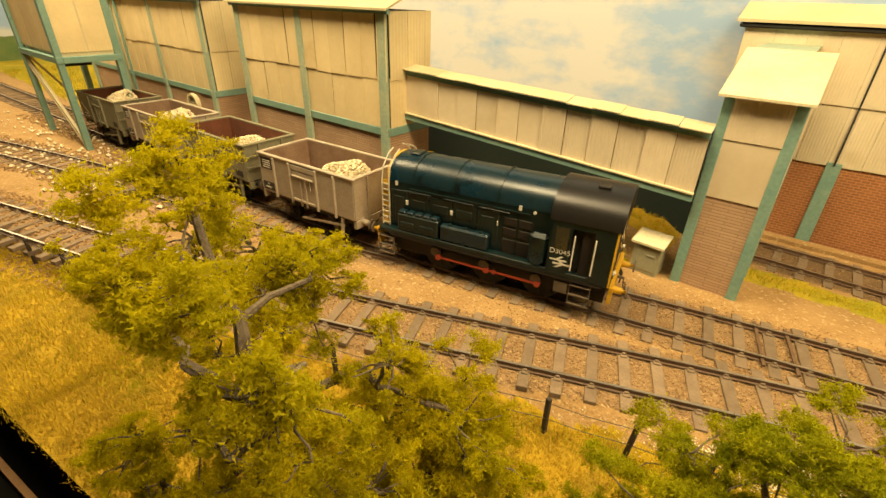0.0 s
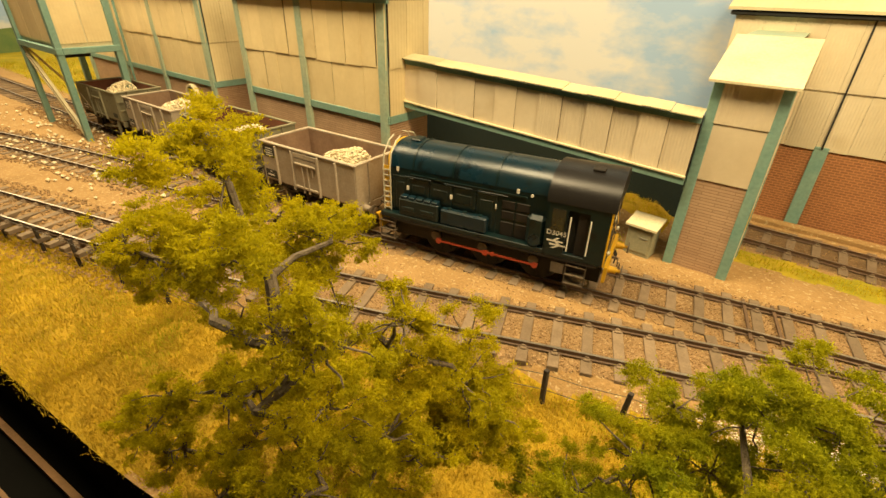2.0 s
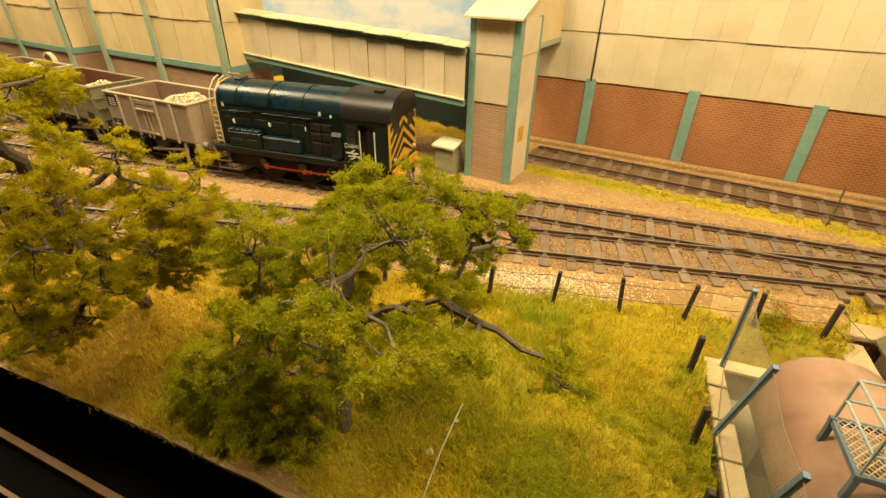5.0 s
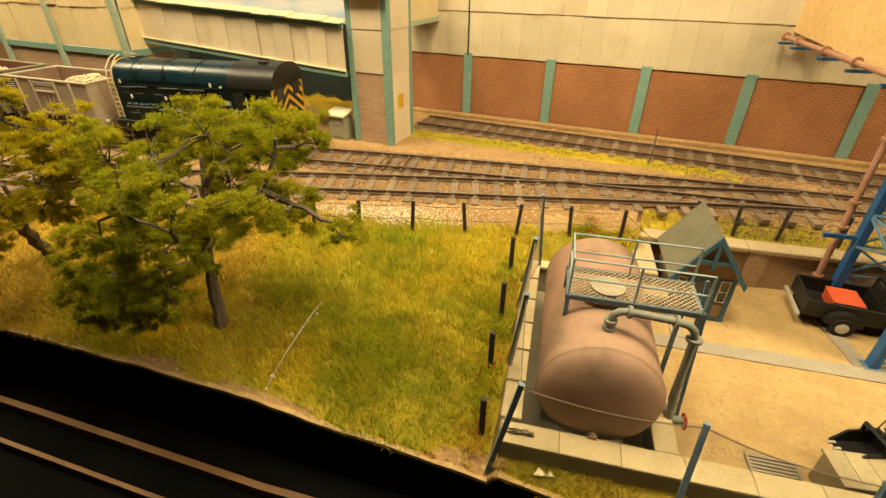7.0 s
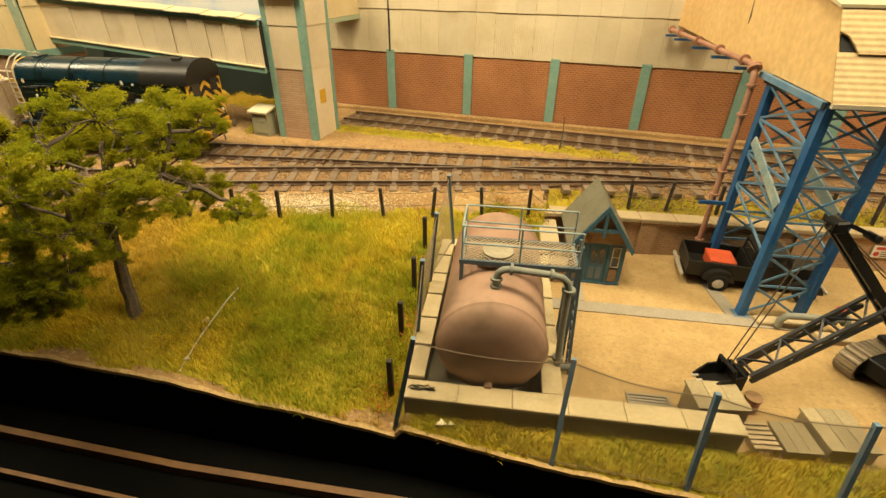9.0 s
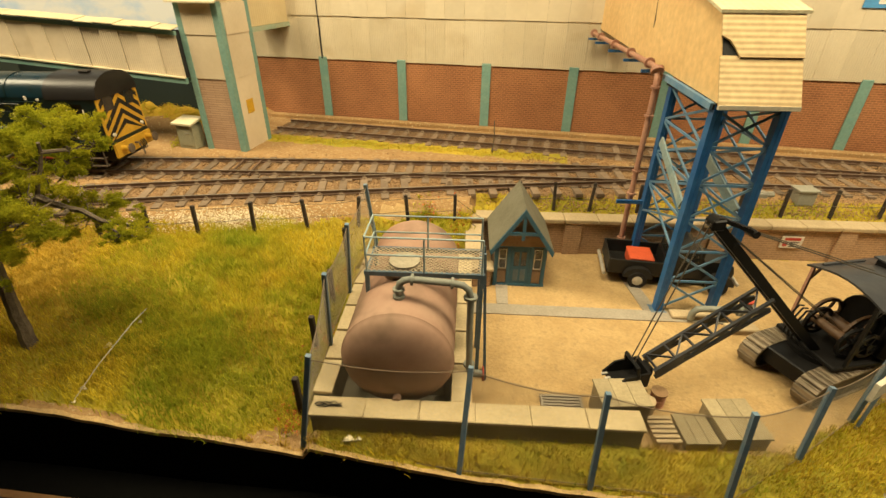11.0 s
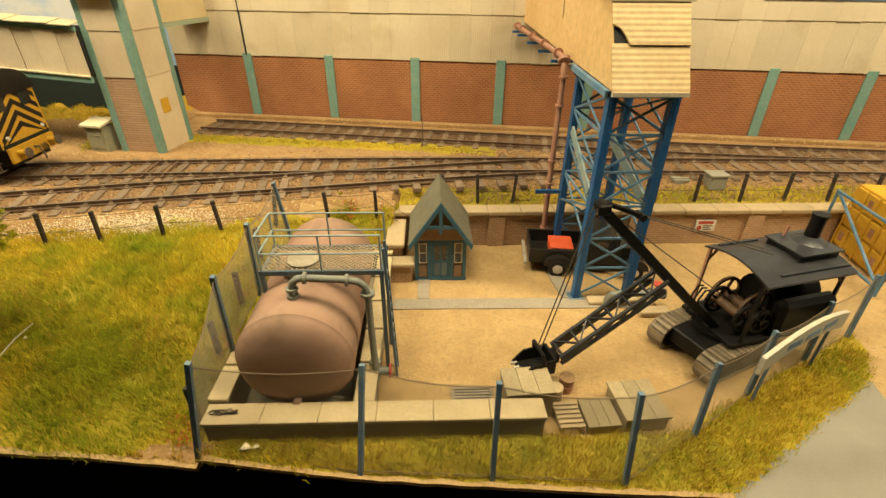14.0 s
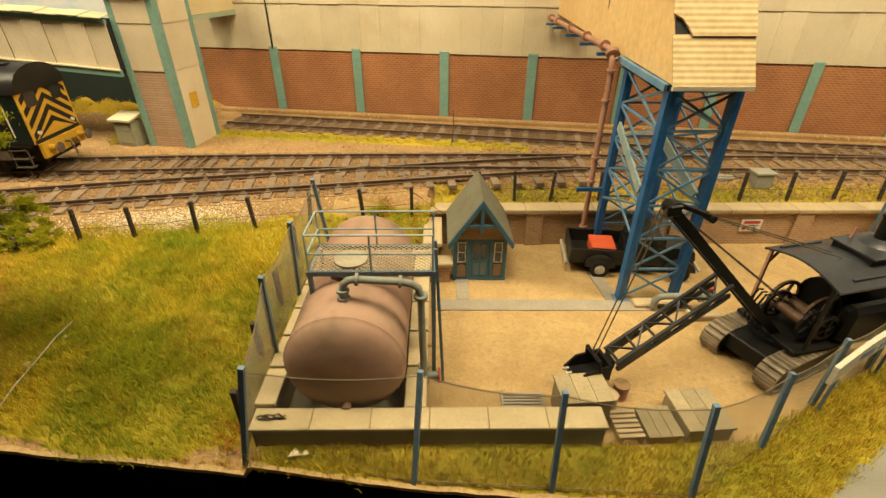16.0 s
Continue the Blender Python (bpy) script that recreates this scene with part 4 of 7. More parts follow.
for z in (4.58,):
    part("bin_beam", Mesh().box(-0.2, -0.17, z, 6.73, 0.12, z + 0.32, c=0.02), M["teal"], bn)
    part("bin_beam", Mesh().box(6.45, 0.13, z, 6.71, 2.96, z + 0.32, c=0.02), M["teal"], bn)
for lx in (0.0, 6.5):
    for ly in (0.0, 2.8):
        m = Mesh()
        m.bar((lx, ly, 10.5), (lx, ly, -0.15), 0.36, 0.30)
        part("leg", m, M["teal"], bn, "teal steel leg")
for a, c2 in (((0.1, 0, 4.5), (6.4, 0, 0.3)), ((0.1, 0, 4.1), (6.2, 0, 0.1)), ((0, 0.1, 4.5), (0, 2.7, 0.4))):
    m = Mesh()
    m.bar(a, c2, 0.16, 0.12)
    part("brace", m, M["plain"], bn, "pale diagonal brace")
m = Mesh()
m.prism([(2.2, 5.0), (4.4, 5.0), (3.8, 4.1), (2.8, 4.1)], "y", 0.7, 2.2)
part("chute", m, M["dark"], bn, "dark discharge chute")

# ---- train ----
def text(name, body, size, material, parent, at):
    cu = bpy.data.curves.new(name, "FONT")
    cu.body, cu.size, cu.extrude = body, size * K, 0.004 * K
    ob = new(name, cu)
    dep = bpy.context.evaluated_depsgraph_get()
    me = bpy.data.meshes.new_from_object(ob.evaluated_get(dep))
    bpy.data.objects.remove(ob)
    me.materials.clear()
    me.materials.append(material)
    ob = new(name, me)
    ob.parent, ob.matrix_basis = parent, at
    return ob


def wheel_mesh(r, w=0.13):
    m = Mesh()
    m.cyl((0, -w / 2, 0), (0, w / 2, 0), r, n=24)
    m.cyl((0, w / 2, 0), (0, w / 2 + 0.03, 0), r + 0.05, n=24)
    m.cyl((0, -w / 2 - 0.05, 0), (0, -w / 2, 0), r * 0.25, n=12)
    for i in range(8):
        a = math.pi * i / 4
        m.bar((0, -w / 2 - 0.012, 0), (math.cos(a) * r * 0.85, -w / 2 - 0.012, math.sin(a) * r * 0.85), 0.06, 0.03)
    return m.data("wheel", M["frame"], True)


def buffer_part(t, x, y, z, s, ram=0.30, mat_name="frame"):
    m = Mesh()
    m.box(x - 0.02, y - 0.16, z - 0.16, x + 0.02, y + 0.16, z + 0.16, c=0.02)
    m.cyl((x, y, z), (x + s * ram, y, z), 0.12, 0.10, n=12)
    m.cyl((x + s * ram, y, z), (x + s * (ram + 0.12), y, z), 0.055, n=10)
    ob = part("buffer", m, M[mat_name], t, smooth=True)
    part("buffer_head", Mesh().cyl((x + s * (ram + 0.12), y, z), (x + s * (ram + 0.16), y, z), 0.20, 0.19, n=16), M["frame_dust"], ob, "dull steel buffer head", smooth=True)


def coupling(t, x, z, s):
    m = Mesh()
    m.bar((x, 0, z), (x + s * 0.18, 0, z), 0.07)
    for i in range(3):
        c = Vector((x + s * (0.2 + 0.05 * i), 0, z - 0.08 - 0.16 * i))
        m.tube([c + Vector((0.035 * math.cos(a) * (i % 2), 0.035 * math.cos(a) * ((i + 1) % 2), 0.1 * math.sin(a))) for a in [k * math.pi / 4 for k in range(9)]], 0.018, n=5)
    part("coupling", m, M["frame_dust"], t, "three-link coupling chain")


def bonnet_section(w, side, top, n=9):
    """Half-round topped outline across a loco: (y, z)."""
    pts = [(-w, 1.22), (-w, side)]
    for i in range(1, n):
        a = math.pi - math.pi * i / n
        pts.append((w * math.cos(a) * (1.0 if abs(math.cos(a)) < 0.99 else 1), side + (top - side) * math.sin(a) ** 0.8))
    return pts + [(w, side), (w, 1.22)]


def build_loco(x, y, rz):
    t = thing("diesel_shunter", x, y, 0.145, rz, "dark blue-green diesel shunting locomotive with black and yellow striped cab end", "locomotive")
    P = lambda name, m, k, label="", smooth=False, parent=None: part(name, m, M[k], parent or t, label, smooth)
    P("footplate", Mesh().box(-3.98, -1.28, 1.18, 3.81, 1.28, 1.35, c=0.02), "loco")
    P("frame", Mesh().box(-3.6, -0.95, 0.46, 3.7, 0.95, 1.19), "frame", "black frames")
    # bonnet in panels with raised seams
    bw = 0.98
    sec = bonnet_section(bw, 2.95, 3.72)
    m = Mesh()
    m.prism(sec, "x", -3.72, 1.95)
    P("bonnet", m, "loco", smooth=True)
    roof = [p for p in sec if p[1] >= 2.95]
    for a, b3 in ((-3.66, -2.82), (-2.78, -1.35), (-1.31, 0.15), (0.19, 1.90)):
        mm = Mesh().prism([(p[0] * 1.012, p[1] + 0.022) for p in roof], "x", a, b3)
        P("roof_panel", mm, "loco_blue", "worn rail-blue roof panel", True)
    for a in (-2.80, -1.33, 0.17):
        P("roof_seam", Mesh().prism([(p[0] * 1.03, p[1] + 0.045) for p in roof], "x", a - 0.03, a + 0.03), "loco", smooth=True)
    P("gutter_strip", Mesh().box(-2.9, -bw - 0.05, 2.78, 1.2, -bw, 2.83), "loco")
    # side doors
    for i, (a, b3, z0, z1) in enumerate(((-3.6, -3.0, 1.3, 2.7), (-2.95, -2.2, 1.95, 2.68), (-2.15, -1.35, 1.95, 2.68), (-1.3, -0.5, 1.95, 2.68), (-0.45, 0.25, 1.3, 2.68))):
        for s in (-1, 1):
            d = P("side_door", Mesh().box(a, s * bw - 0.02, z0, b3, s * bw + 0.02, z1, c=0.015), "loco")
            P("door_handle", Mesh().box((b3 if i % 2 == 0 else a) - 0.04, s * (bw + 0.05) - 0.02, 2.24, (b3 if i % 2 == 0 else a) + 0.0, s * (bw + 0.05) + 0.02, 2.40, c=0.01), "white", "white door handle", parent=d)
            for hz in (z0 + 0.1, z1 - 0.14):
                P("hinge", Mesh().box((a if i % 2 == 0 else b3) - 0.03, s * (bw + 0.02) - 0.015, hz, (a if i % 2 == 0 else b3) + 0.06, s * (bw + 0.02) + 0.02, hz + 0.05), "loco_blue", parent=d)
            P("louvre_panel", Mesh().box(a + 0.12, s * (bw + 0.015) - 0.02, z0 + 0.2, b3 - 0.14, s * (bw + 0.015) + 0.02, z1 - 0.22, c=0.012), "loco", parent=d)
    for s in (-1, 1):
        for j, z0 in enumerate((1.35, 1.95, 2.3)):
            for a in (0.42, 0.9):
                P("grille", Mesh().box(a, s * (bw + 0.01) - 0.025, z0, a + 0.42, s * (bw + 0.01) + 0.025, z0 + (0.5 if j == 0 else 0.28), c=0.02), "frame", "dark radiator grille")
        # battery boxes and locker on the footplate
        b1 = P("battery_box", Mesh().box(-3.25, s * 1.26, 1.35, -1.72, s * bw, 1.99, c=0.05), "loco", "louvred battery box")
        for k in range(5):
            P("lid_rib", Mesh().box(-3.2 + 0.30 * k, s * 1.24, 1.98, -2.95 + 0.30 * k, s * (bw + 0.02), 2.08, c=0.03), "loco_blue", parent=b1)
        for k in range(2):
            P("louvre", Mesh().box(-3.1 + 0.72 * k, s * 1.285, 1.55, -2.62 + 0.72 * k, s * 1.25, 1.71, c=0.02), "loco", parent=b1)
        b4 = P("locker", Mesh().box(-1.66, s * 1.26, 1.35, 0.02, s * bw, 1.91, c=0.06), "loco_blue", "blue-green locker")
        for k in range(3):
            P("cap", Mesh().cyl((-1.35 + 0.55 * k, s * 1.12, 1.90), (-1.35 + 0.55 * k, s * 1.12, 1.95), 0.08, n=10), "loco", parent=b4)
        P("footplate_valance", Mesh().box(-3.6, s * 1.27 - 0.012, 1.10, 3.6, s * 1.27 + 0.012, 1.18), "frame", "black valance below the footplate")
        for cx3 in (-2.6, -1.1, 0.1):
            P("grab_rail", Mesh().cyl((cx3 - 0.5, s * (bw + 0.06), 2.74), (cx3 + 0.5, s * (bw + 0.06), 2.74), 0.018, n=6), "loco_blue")
        P("sandbox", Mesh().box(1.32, s * 1.27, 1.35, 1.92, s * bw, 2.38, c=0.12), "loco", "tall sandbox")
        P("sandbox_door", Mesh().cyl((1.62, s * 1.255, 1.58), (1.62, s * 1.30, 1.58), 0.2, n=16), "loco_blue")
        for px, pz in ((-3.45, 2.85), (-3.45, 1.62), (0.85, 2.88)):
            P("warning_flash", Mesh().box(px, s * (bw + 0.012) - 0.01, pz, px + 0.09, s * (bw + 0.012) + 0.01, pz + 0.15), "white", "small white warning plate")
    P("marker_lamp", Mesh().cyl((1.35, -bw - 0.04, 2.9), (1.35, -bw + 0.02, 2.9), 0.05, n=10), "white")
    # cab
    csec = bonnet_section(1.29, 2.95, 3.82)
    m = Mesh()
    P("cab_side", Mesh().box(1.95, -1.29, 1.22, 2.55, -1.22, 2.98), "loco")
    P("cab_side", Mesh().box(1.95, 1.22, 1.22, 3.75, 1.29, 2.98), "loco")
    P("cab_pillar", Mesh().box(3.18, -1.29, 1.22, 3.75, -1.22, 2.98), "loco")
    P("cab_header", Mesh().box(2.54, -1.29, 2.80, 3.19, -1.22, 2.98), "loco")
    P("cab_interior", Mesh().box(2.0, -1.1, 1.22, 3.70, 1.2, 3.0), "dark")
    P("cab_door", Mesh().box(2.86, -1.20, 1.22, 3.17, -1.14, 2.78), "frame", "dark cab door standing ajar")
    P("cab_window", Mesh().box(2.10, -1.305, 2.08, 2.48, -1.285, 2.78), "glass", "cab side window")
    for a in (2.66, 3.24):
        P("handrail", Mesh().cyl((a, -1.36, 1.5), (a, -1.36, 2.62), 0.022, n=6), "white", "white handrail")
    P("cab_front", Mesh().prism(csec, "x", 1.93, 1.99), "loco", smooth=True)
    P("cab_roof", Mesh().prism([(p[0] * 1.02, p[1] + 0.02) for p in csec if p[1] >= 2.95], "x", 1.88, 3.86), "roofgrey", "sooty grey cab roof", True)
    P("roof_hatch", Mesh().box(2.9, -0.45, 3.80, 3.25, -0.15, 3.88, c=0.02), "frame")
    P("rain_strip", Mesh().box(2.0, -1.02, 3.40, 3.6, -0.99, 3.45), "roofgrey")
    end = P("cab_end", Mesh().prism(csec, "x", 3.75, 3.80), "yellow", "yellow cab end with black chevrons", True)
    for k in range(6):
        for s in (-1, 1):
            z = 1.35 + 0.42 * k
            poly = [(0, z + 0.62), (0, z + 0.40), (s * 1.2, z - 0.45), (s * 1.2, z - 0.23)]
            poly = [(a, min(max(b3, 1.24), 3.55)) for a, b3 in poly]
            P("chevron", Mesh().prism(poly, "x", 3.801, 3.808), "frame", "black chevron stripe", parent=end)
    for s in (-1, 1):
        w2 = P("end_window", Mesh().box(3.805, s * 0.68 - 0.28, 2.45, 3.825, s * 0.68 + 0.28, 3.05), "glass", "cab end window", parent=end)
        P("end_lamp", Mesh().cyl((3.8, s * 0.95, 1.55), (3.88, s * 0.95, 1.55), 0.07, n=10), "white", parent=end)
    # buffer beams
    for s in (-1, 1):
        bx = 3.86 if s > 0 else -4.05
        P("buffer_beam", Mesh().box(bx - 0.05, -1.22, 0.66, bx + 0.05, 1.22, 1.2), "yellow", "yellow buffer beam")
        for yy in (-0.86, 0.86):
            buffer_part(t, bx + s * 0.04, yy, 0.98, s, 0.26, "yellow")
        coupling(t, bx + s * 0.04, 0.95, s)
        m = Mesh()
        for k in range(3):
            m.tube([(bx + s * 0.04, 0.35 + 0.12 * k, 0.95), (bx + s * 0.14, 0.35 + 0.12 * k, 0.8), (bx + s * 0.12, 0.36 + 0.12 * k, 0.55)], 0.025, n=5)
        P("brake_hose", m, "frame")
    # radiator end, ladder and handrails
    P("radiator_end", Mesh().prism(sec, "x", -3.80, -3.72), "yellow", "yellow radiator end", True)
    for s in (-1, 1):
        lad = Mesh()
        for a in (-3.95, -3.68):
            lad.tube([(a, s * 1.05, 1.25), (a, s * 1.05, 2.9), (a, s * 0.95, 3.4), (a, s * 0.6, 3.75), (a, s * 0.3, 3.86)], 0.025, n=6)
        ladder = P("ladder", lad, "straw", "pale handrail ladder")
        for k in range(8):
            P("rung", Mesh().box(-3.95, s * 1.05 - 0.02, 1.42 + 0.2 * k, -3.68, s * 1.05 + 0.02, 1.46 + 0.2 * k), "straw", parent=ladder)
        for k in range(5):
            P("ladder_panel", Mesh().box(-3.96, s * 1.02 - 0.012, 1.3 + 0.37 * k, -3.67, s * 1.02 + 0.012, 1.5 + 0.37 * k), "yellow", "yellow panel behind the ladder", parent=ladder)
        for a in (-3.75, 3.0):
            st = Mesh()
            st.box(a - 0.3, s * 1.22 - 0.02, 0.32, a - 0.27, s * 1.22 + 0.02, 1.24)
            st.box(a + 0.3, s * 1.22 - 0.02, 0.32, a + 0.33, s * 1.22 + 0.02, 1.24)
            steps = P("steps", st, "frame_dust", "dusty cab steps")
            for z in (0.32, 0.64, 0.97):
                P("step", Mesh().box(a - 0.3, s * 1.05, z, a + 0.33, s * 1.28, z + 0.035), "frame_dust", parent=steps)
        # wheels and rods
        for k, a in enumerate((-1.75, 0.0, 1.75)):
            part("wheel", WHEEL_BIG, None, t, at=place(a, s * 0.76, 0.66, 0 if s < 0 else 180))
            P("axlebox", Mesh().cyl((a - 0.1, s * 1.0, 0.80), (a - 0.1, s * 1.14, 0.80), 0.17, n=14), "frame_dust", "dusty axle end", True)
        rod = Mesh()
        rod.bar((-1.72, s * 1.14, 0.64), (1.72, s * 1.14, 0.64), 0.045, 0.065)
        for a in (-1.72, 0.02, 1.72):
            rod.cyl((a, s * 1.08, 0.64), (a, s * 1.19, 0.64), 0.10, n=14)
        rod.cyl((0.28, s * 1.10, 0.64), (0.28, s * 1.18, 0.64), 0.07, n=12)
        P("coupling_rod", rod, "redrod", "red coupling rod")
        P("tool_plate", Mesh().box(2.25, s * 1.2, 0.62, 2.65, s * 1.24, 0.98), "frame_dust")
    P("dome", Mesh().box(-3.3, -0.25, 3.72, -2.95, 0.25, 3.80, c=0.03), "loco")
    t.matrix_basis = t.matrix_basis @ Matrix.Scale(0.96, 4)
    text("number", "D3045", 0.225, M["white"], t, place(1.98, -1.297, 1.93, 0, 90))
    m = Mesh()
    for z, a, b in ((1.70, 2.02, 2.52), (1.58, 2.12, 2.62)):
        m.box(a, -1.30, z, b, -1.292, z + 0.055)
    for a, z in ((2.20, 1.755), (2.34, 1.58)):
        m.prism([(a, z), (a + 0.09, z), (a + 0.22 if z > 1.7 else a - 0.09, z + 0.10 if z > 1.7 else z - 0.10), (a + 0.13 if z > 1.7 else a - 0.18, z + 0.10 if z > 1.7 else z - 0.10)], "y", -1.30, -1.292)
    m.prism([(2.28, 1.70), (2.37, 1.70), (2.44, 1.635), (2.35, 1.635)], "y", -1.301, -1.293)
    P("emblem", m, "white", "white double line emblem")


WHEEL_BIG, WHEEL_SMALL = wheel_mesh(0.66), wheel_mesh(0.44)


def build_wagon(x, y, rz, style, load, seed):
    grey = style == "grey"
    body, inside = ("wag_grey", "wag_in") if grey else ("wag_green", "wag_inred")
    t = thing("mineral_wagon", x, y, 0.145, rz, "weathered light grey steel mineral wagon with a heap of pale stone" if grey else "olive grey steel mineral wagon with rusty inside and pale stone", "wagon", "mineral wagons of the train")
    r = random.Random(seed)
    P = lambda name, m, k, label="", smooth=False, parent=None: part(name, m, M[k], parent or t, label, smooth)
    hl, hw, z0, z1 = 2.5, 1.21, 1.12, 2.62
    P("floor", Mesh().box(-hl, -hw, z0 - 0.05, hl, hw, z0 + 0.02), inside)
    for s in (-1, 1):
        P("side", Mesh().box(-hl, s * hw - 0.03, z0, hl, s * hw + 0.03, z1), body)
        P("side_lining", Mesh().box(-hl + 0.04, s * (hw - 0.05) - 0.018, z0, hl - 0.04, s * (hw - 0.05) + 0.018, z1 - 0.03), inside, "rusty inner plating")
        P("end", Mesh().box(s * hl - 0.03, -hw, z0, s * hl + 0.03, hw, z1), body)
        P("end_lining", Mesh().box(s * (hl - 0.05) - 0.018, -hw + 0.06, z0, s * (hl - 0.05) + 0.018, hw - 0.06, z1 - 0.03), inside)
        P("top_rail", Mesh().box(-hl - 0.08, s * hw - 0.07, z1 - 0.04, hl + 0.08, s * hw + 0.07, z1 + 0.04, c=0.02), body)
        P("top_rail", Mesh().box(s * hl - 0.07, -hw, z1 - 0.04, s * hl + 0.07, hw, z1 + 0.04, c=0.02), body)
        ribs = (-1.62, -0.70, 0.70, 1.62) if grey else (-0.85, 0.75)
        for a in ribs:
            P("rib", Mesh().box(a - 0.045, s * (hw + 0.06) - 0.05, z0 - 0.12, a + 0.045, s * (hw + 0.06) + 0.05, z1 - 0.05, c=0.02), body)
        for yy in (-0.55, 0.55):
            P("end_rib", Mesh().box(s * (hl + 0.06) - 0.04, yy - 0.05, z0 - 0.1, s * (hl + 0.06) + 0.04, yy + 0.05, z1 - 0.04), body)
        if not grey:
            for zz in (1.65, 2.1):
                P("end_beam", Mesh().box(s * (hl + 0.05) - 0.05, -hw, zz, s * (hl + 0.05) + 0.05, hw, zz + 0.07), body)
        # side door, with flap, bars and hinges
        d = P("side_door", Mesh().box(-0.62, s * (hw + 0.045) - 0.015, z0 + 0.02, 0.62, s * (hw + 0.045) + 0.015, z1 - 0.30), body)
        P("door_bar", Mesh().box(-0.55, s * (hw + 0.10) - 0.03, 2.10, 0.58, s * (hw + 0.10) + 0.03, 2.18, c=0.02), body, parent=d)
        P("door_flap", Mesh().box(-0.62, s * (hw + 0.05) - 0.02, z1 - 0.27, 0.62, s * (hw + 0.05) + 0.02, z1 - 0.08, c=0.015), body, parent=d)
        for a in (-0.14, 0.14):
            P("hinge", Mesh().box(a - 0.03, s * (hw + 0.085) - 0.025, z0 - 0.12, a + 0.03, s * (hw + 0.085) + 0.025, 2.1), body, parent=d)
        P("latch", Mesh().box(0.38, s * (hw + 0.09) - 0.02, 1.75, 0.42, s * (hw + 0.09) + 0.02, 2.12), body, parent=d)
        P("sill", Mesh().box(-0.6, s * (hw + 0.09) - 0.03, z0 + 0.05, 0.6, s * (hw + 0.09) + 0.03, z0 + 0.12), body, parent=d)
        P("solebar", Mesh().box(-hl, s * 0.98 - 0.05, 0.82, hl, s * 0.98 + 0.05, z0 - 0.05), "frame", "black solebar")
        P("headstock", Mesh().box(s * hl - 0.07, -1.2, 0.80, s * hl + 0.07, 1.2, z0 - 0.04), body)
        for yy in (-0.86, 0.86):
            buffer_part(t, s * (hl + 0.05), yy, 0.98, s, 0.28, "wag_grey" if grey else "frame")
        coupling(t, s * (hl + 0.05), 0.95, s)
        for a in (-1.37, 1.37):
            part("wheel", WHEEL_SMALL, None, t, at=place(a, s * 0.76, 0.44, 0 if s < 0 else 180))
            ab = Mesh().box(a - 0.13, s * 1.02 - 0.08, 0.36, a + 0.13, s * 1.02 + 0.1, 0.66, c=0.03)
            ab.bar((a - 0.42, s * 1.0, 0.80), (a, s * 1.0, 0.66), 0.06, 0.1)
            ab.bar((a + 0.42, s * 1.0, 0.80), (a, s * 1.0, 0.66), 0.06, 0.1)
            P("axlebox", ab, "frame_dust", "dusty axlebox and spring")
        br = Mesh()
        br.bar((-0.35, s * 1.16, 0.45), (1.9, s * 1.16, 0.75), 0.05, 0.09)
        br.bar((1.78, s * 1.18, 0.25), (1.86, s * 1.18, 1.05), 0.06, 0.12)
        br.cyl((0.0, s * 0.9, 0.55), (0.0, s * 1.16, 0.55), 0.06, n=8)
        P("brake_lever", br, body, "long brake lever")
        # lettering panels, unreadable
        if grey:
            p1 = P("letter_panel", Mesh().box(-2.42, s * (hw + 0.034) - 0.004, 2.05, -1.72, s * (hw + 0.034) + 0.004, 2.50), "patch", "black panel of small lettering")
            p2 = P("letter_panel", Mesh().box(-2.42, s * (hw + 0.034) - 0.004, 1.18, -1.72, s * (hw + 0.034) + 0.004, 1.52), "patch", "black panel of small lettering")
            for k in range(4):
                P("lettering_bar", Mesh().box(-2.28, s * (hw + 0.040) - 0.003, 2.10 + 0.09 * k, -1.85, s * (hw + 0.040) + 0.003, 2.14 + 0.09 * k), "white", parent=p1)
            P("lettering_bar", Mesh().box(-2.32, s * (hw + 0.040) - 0.003, 1.27, -1.95, s * (hw + 0.040) + 0.003, 1.33), "white", parent=p2)
            P("lettering_bar", Mesh().box(-2.15, s * (hw + 0.040) - 0.003, 1.42, -2.05, s * (hw + 0.040) + 0.003, 1.46), "white", parent=p2)
        else:
            m = Mesh().prism([(-2.30, 2.02), (-2.20, 2.06), (-0.95, 1.18), (-1.05, 1.14)], "y", s * (hw + 0.036) - 0.004, s * (hw + 0.036) + 0.004)
            P("diagonal_stripe", m, "straw", "pale diagonal stripe")
            p1 = P("letter_panel", Mesh().box(-2.2, s * (hw + 0.034) - 0.004, 1.22, -1.55, s * (hw + 0.034) + 0.004, 1.55), "patch", "black panel of small lettering")
            for k in range(2):
                P("lettering_bar", Mesh().box(-2.15, s * (hw + 0.040) - 0.003, 1.27 + 0.15 * k, -1.62, s * (hw + 0.040) + 0.003, 1.34 + 0.15 * k), "white", parent=p1)
            P("letter_panel", Mesh().box(1.7, s * (hw + 0.034) - 0.004, 1.25, 2.2, s * (hw + 0.034) + 0.004, 1.5), "patch")
    # the load
    heap = Mesh()
    cx, top = load
    heap.cyl((cx, 0, z0), (cx, 0, z0 + top * 0.6), 1.13, 0.85, n=14)
    heap.cyl((cx, 0, z0 + top * 0.58), (cx, 0, z0 + top * 0.85), 0.85, 0.35, n=14)
    for _ in range(1000):
        a, q = r.uniform(0, 2 * math.pi), math.sqrt(r.random())
        hx, hy = cx + 1.2 * q * math.cos(a), 1.08 * q * math.sin(a)
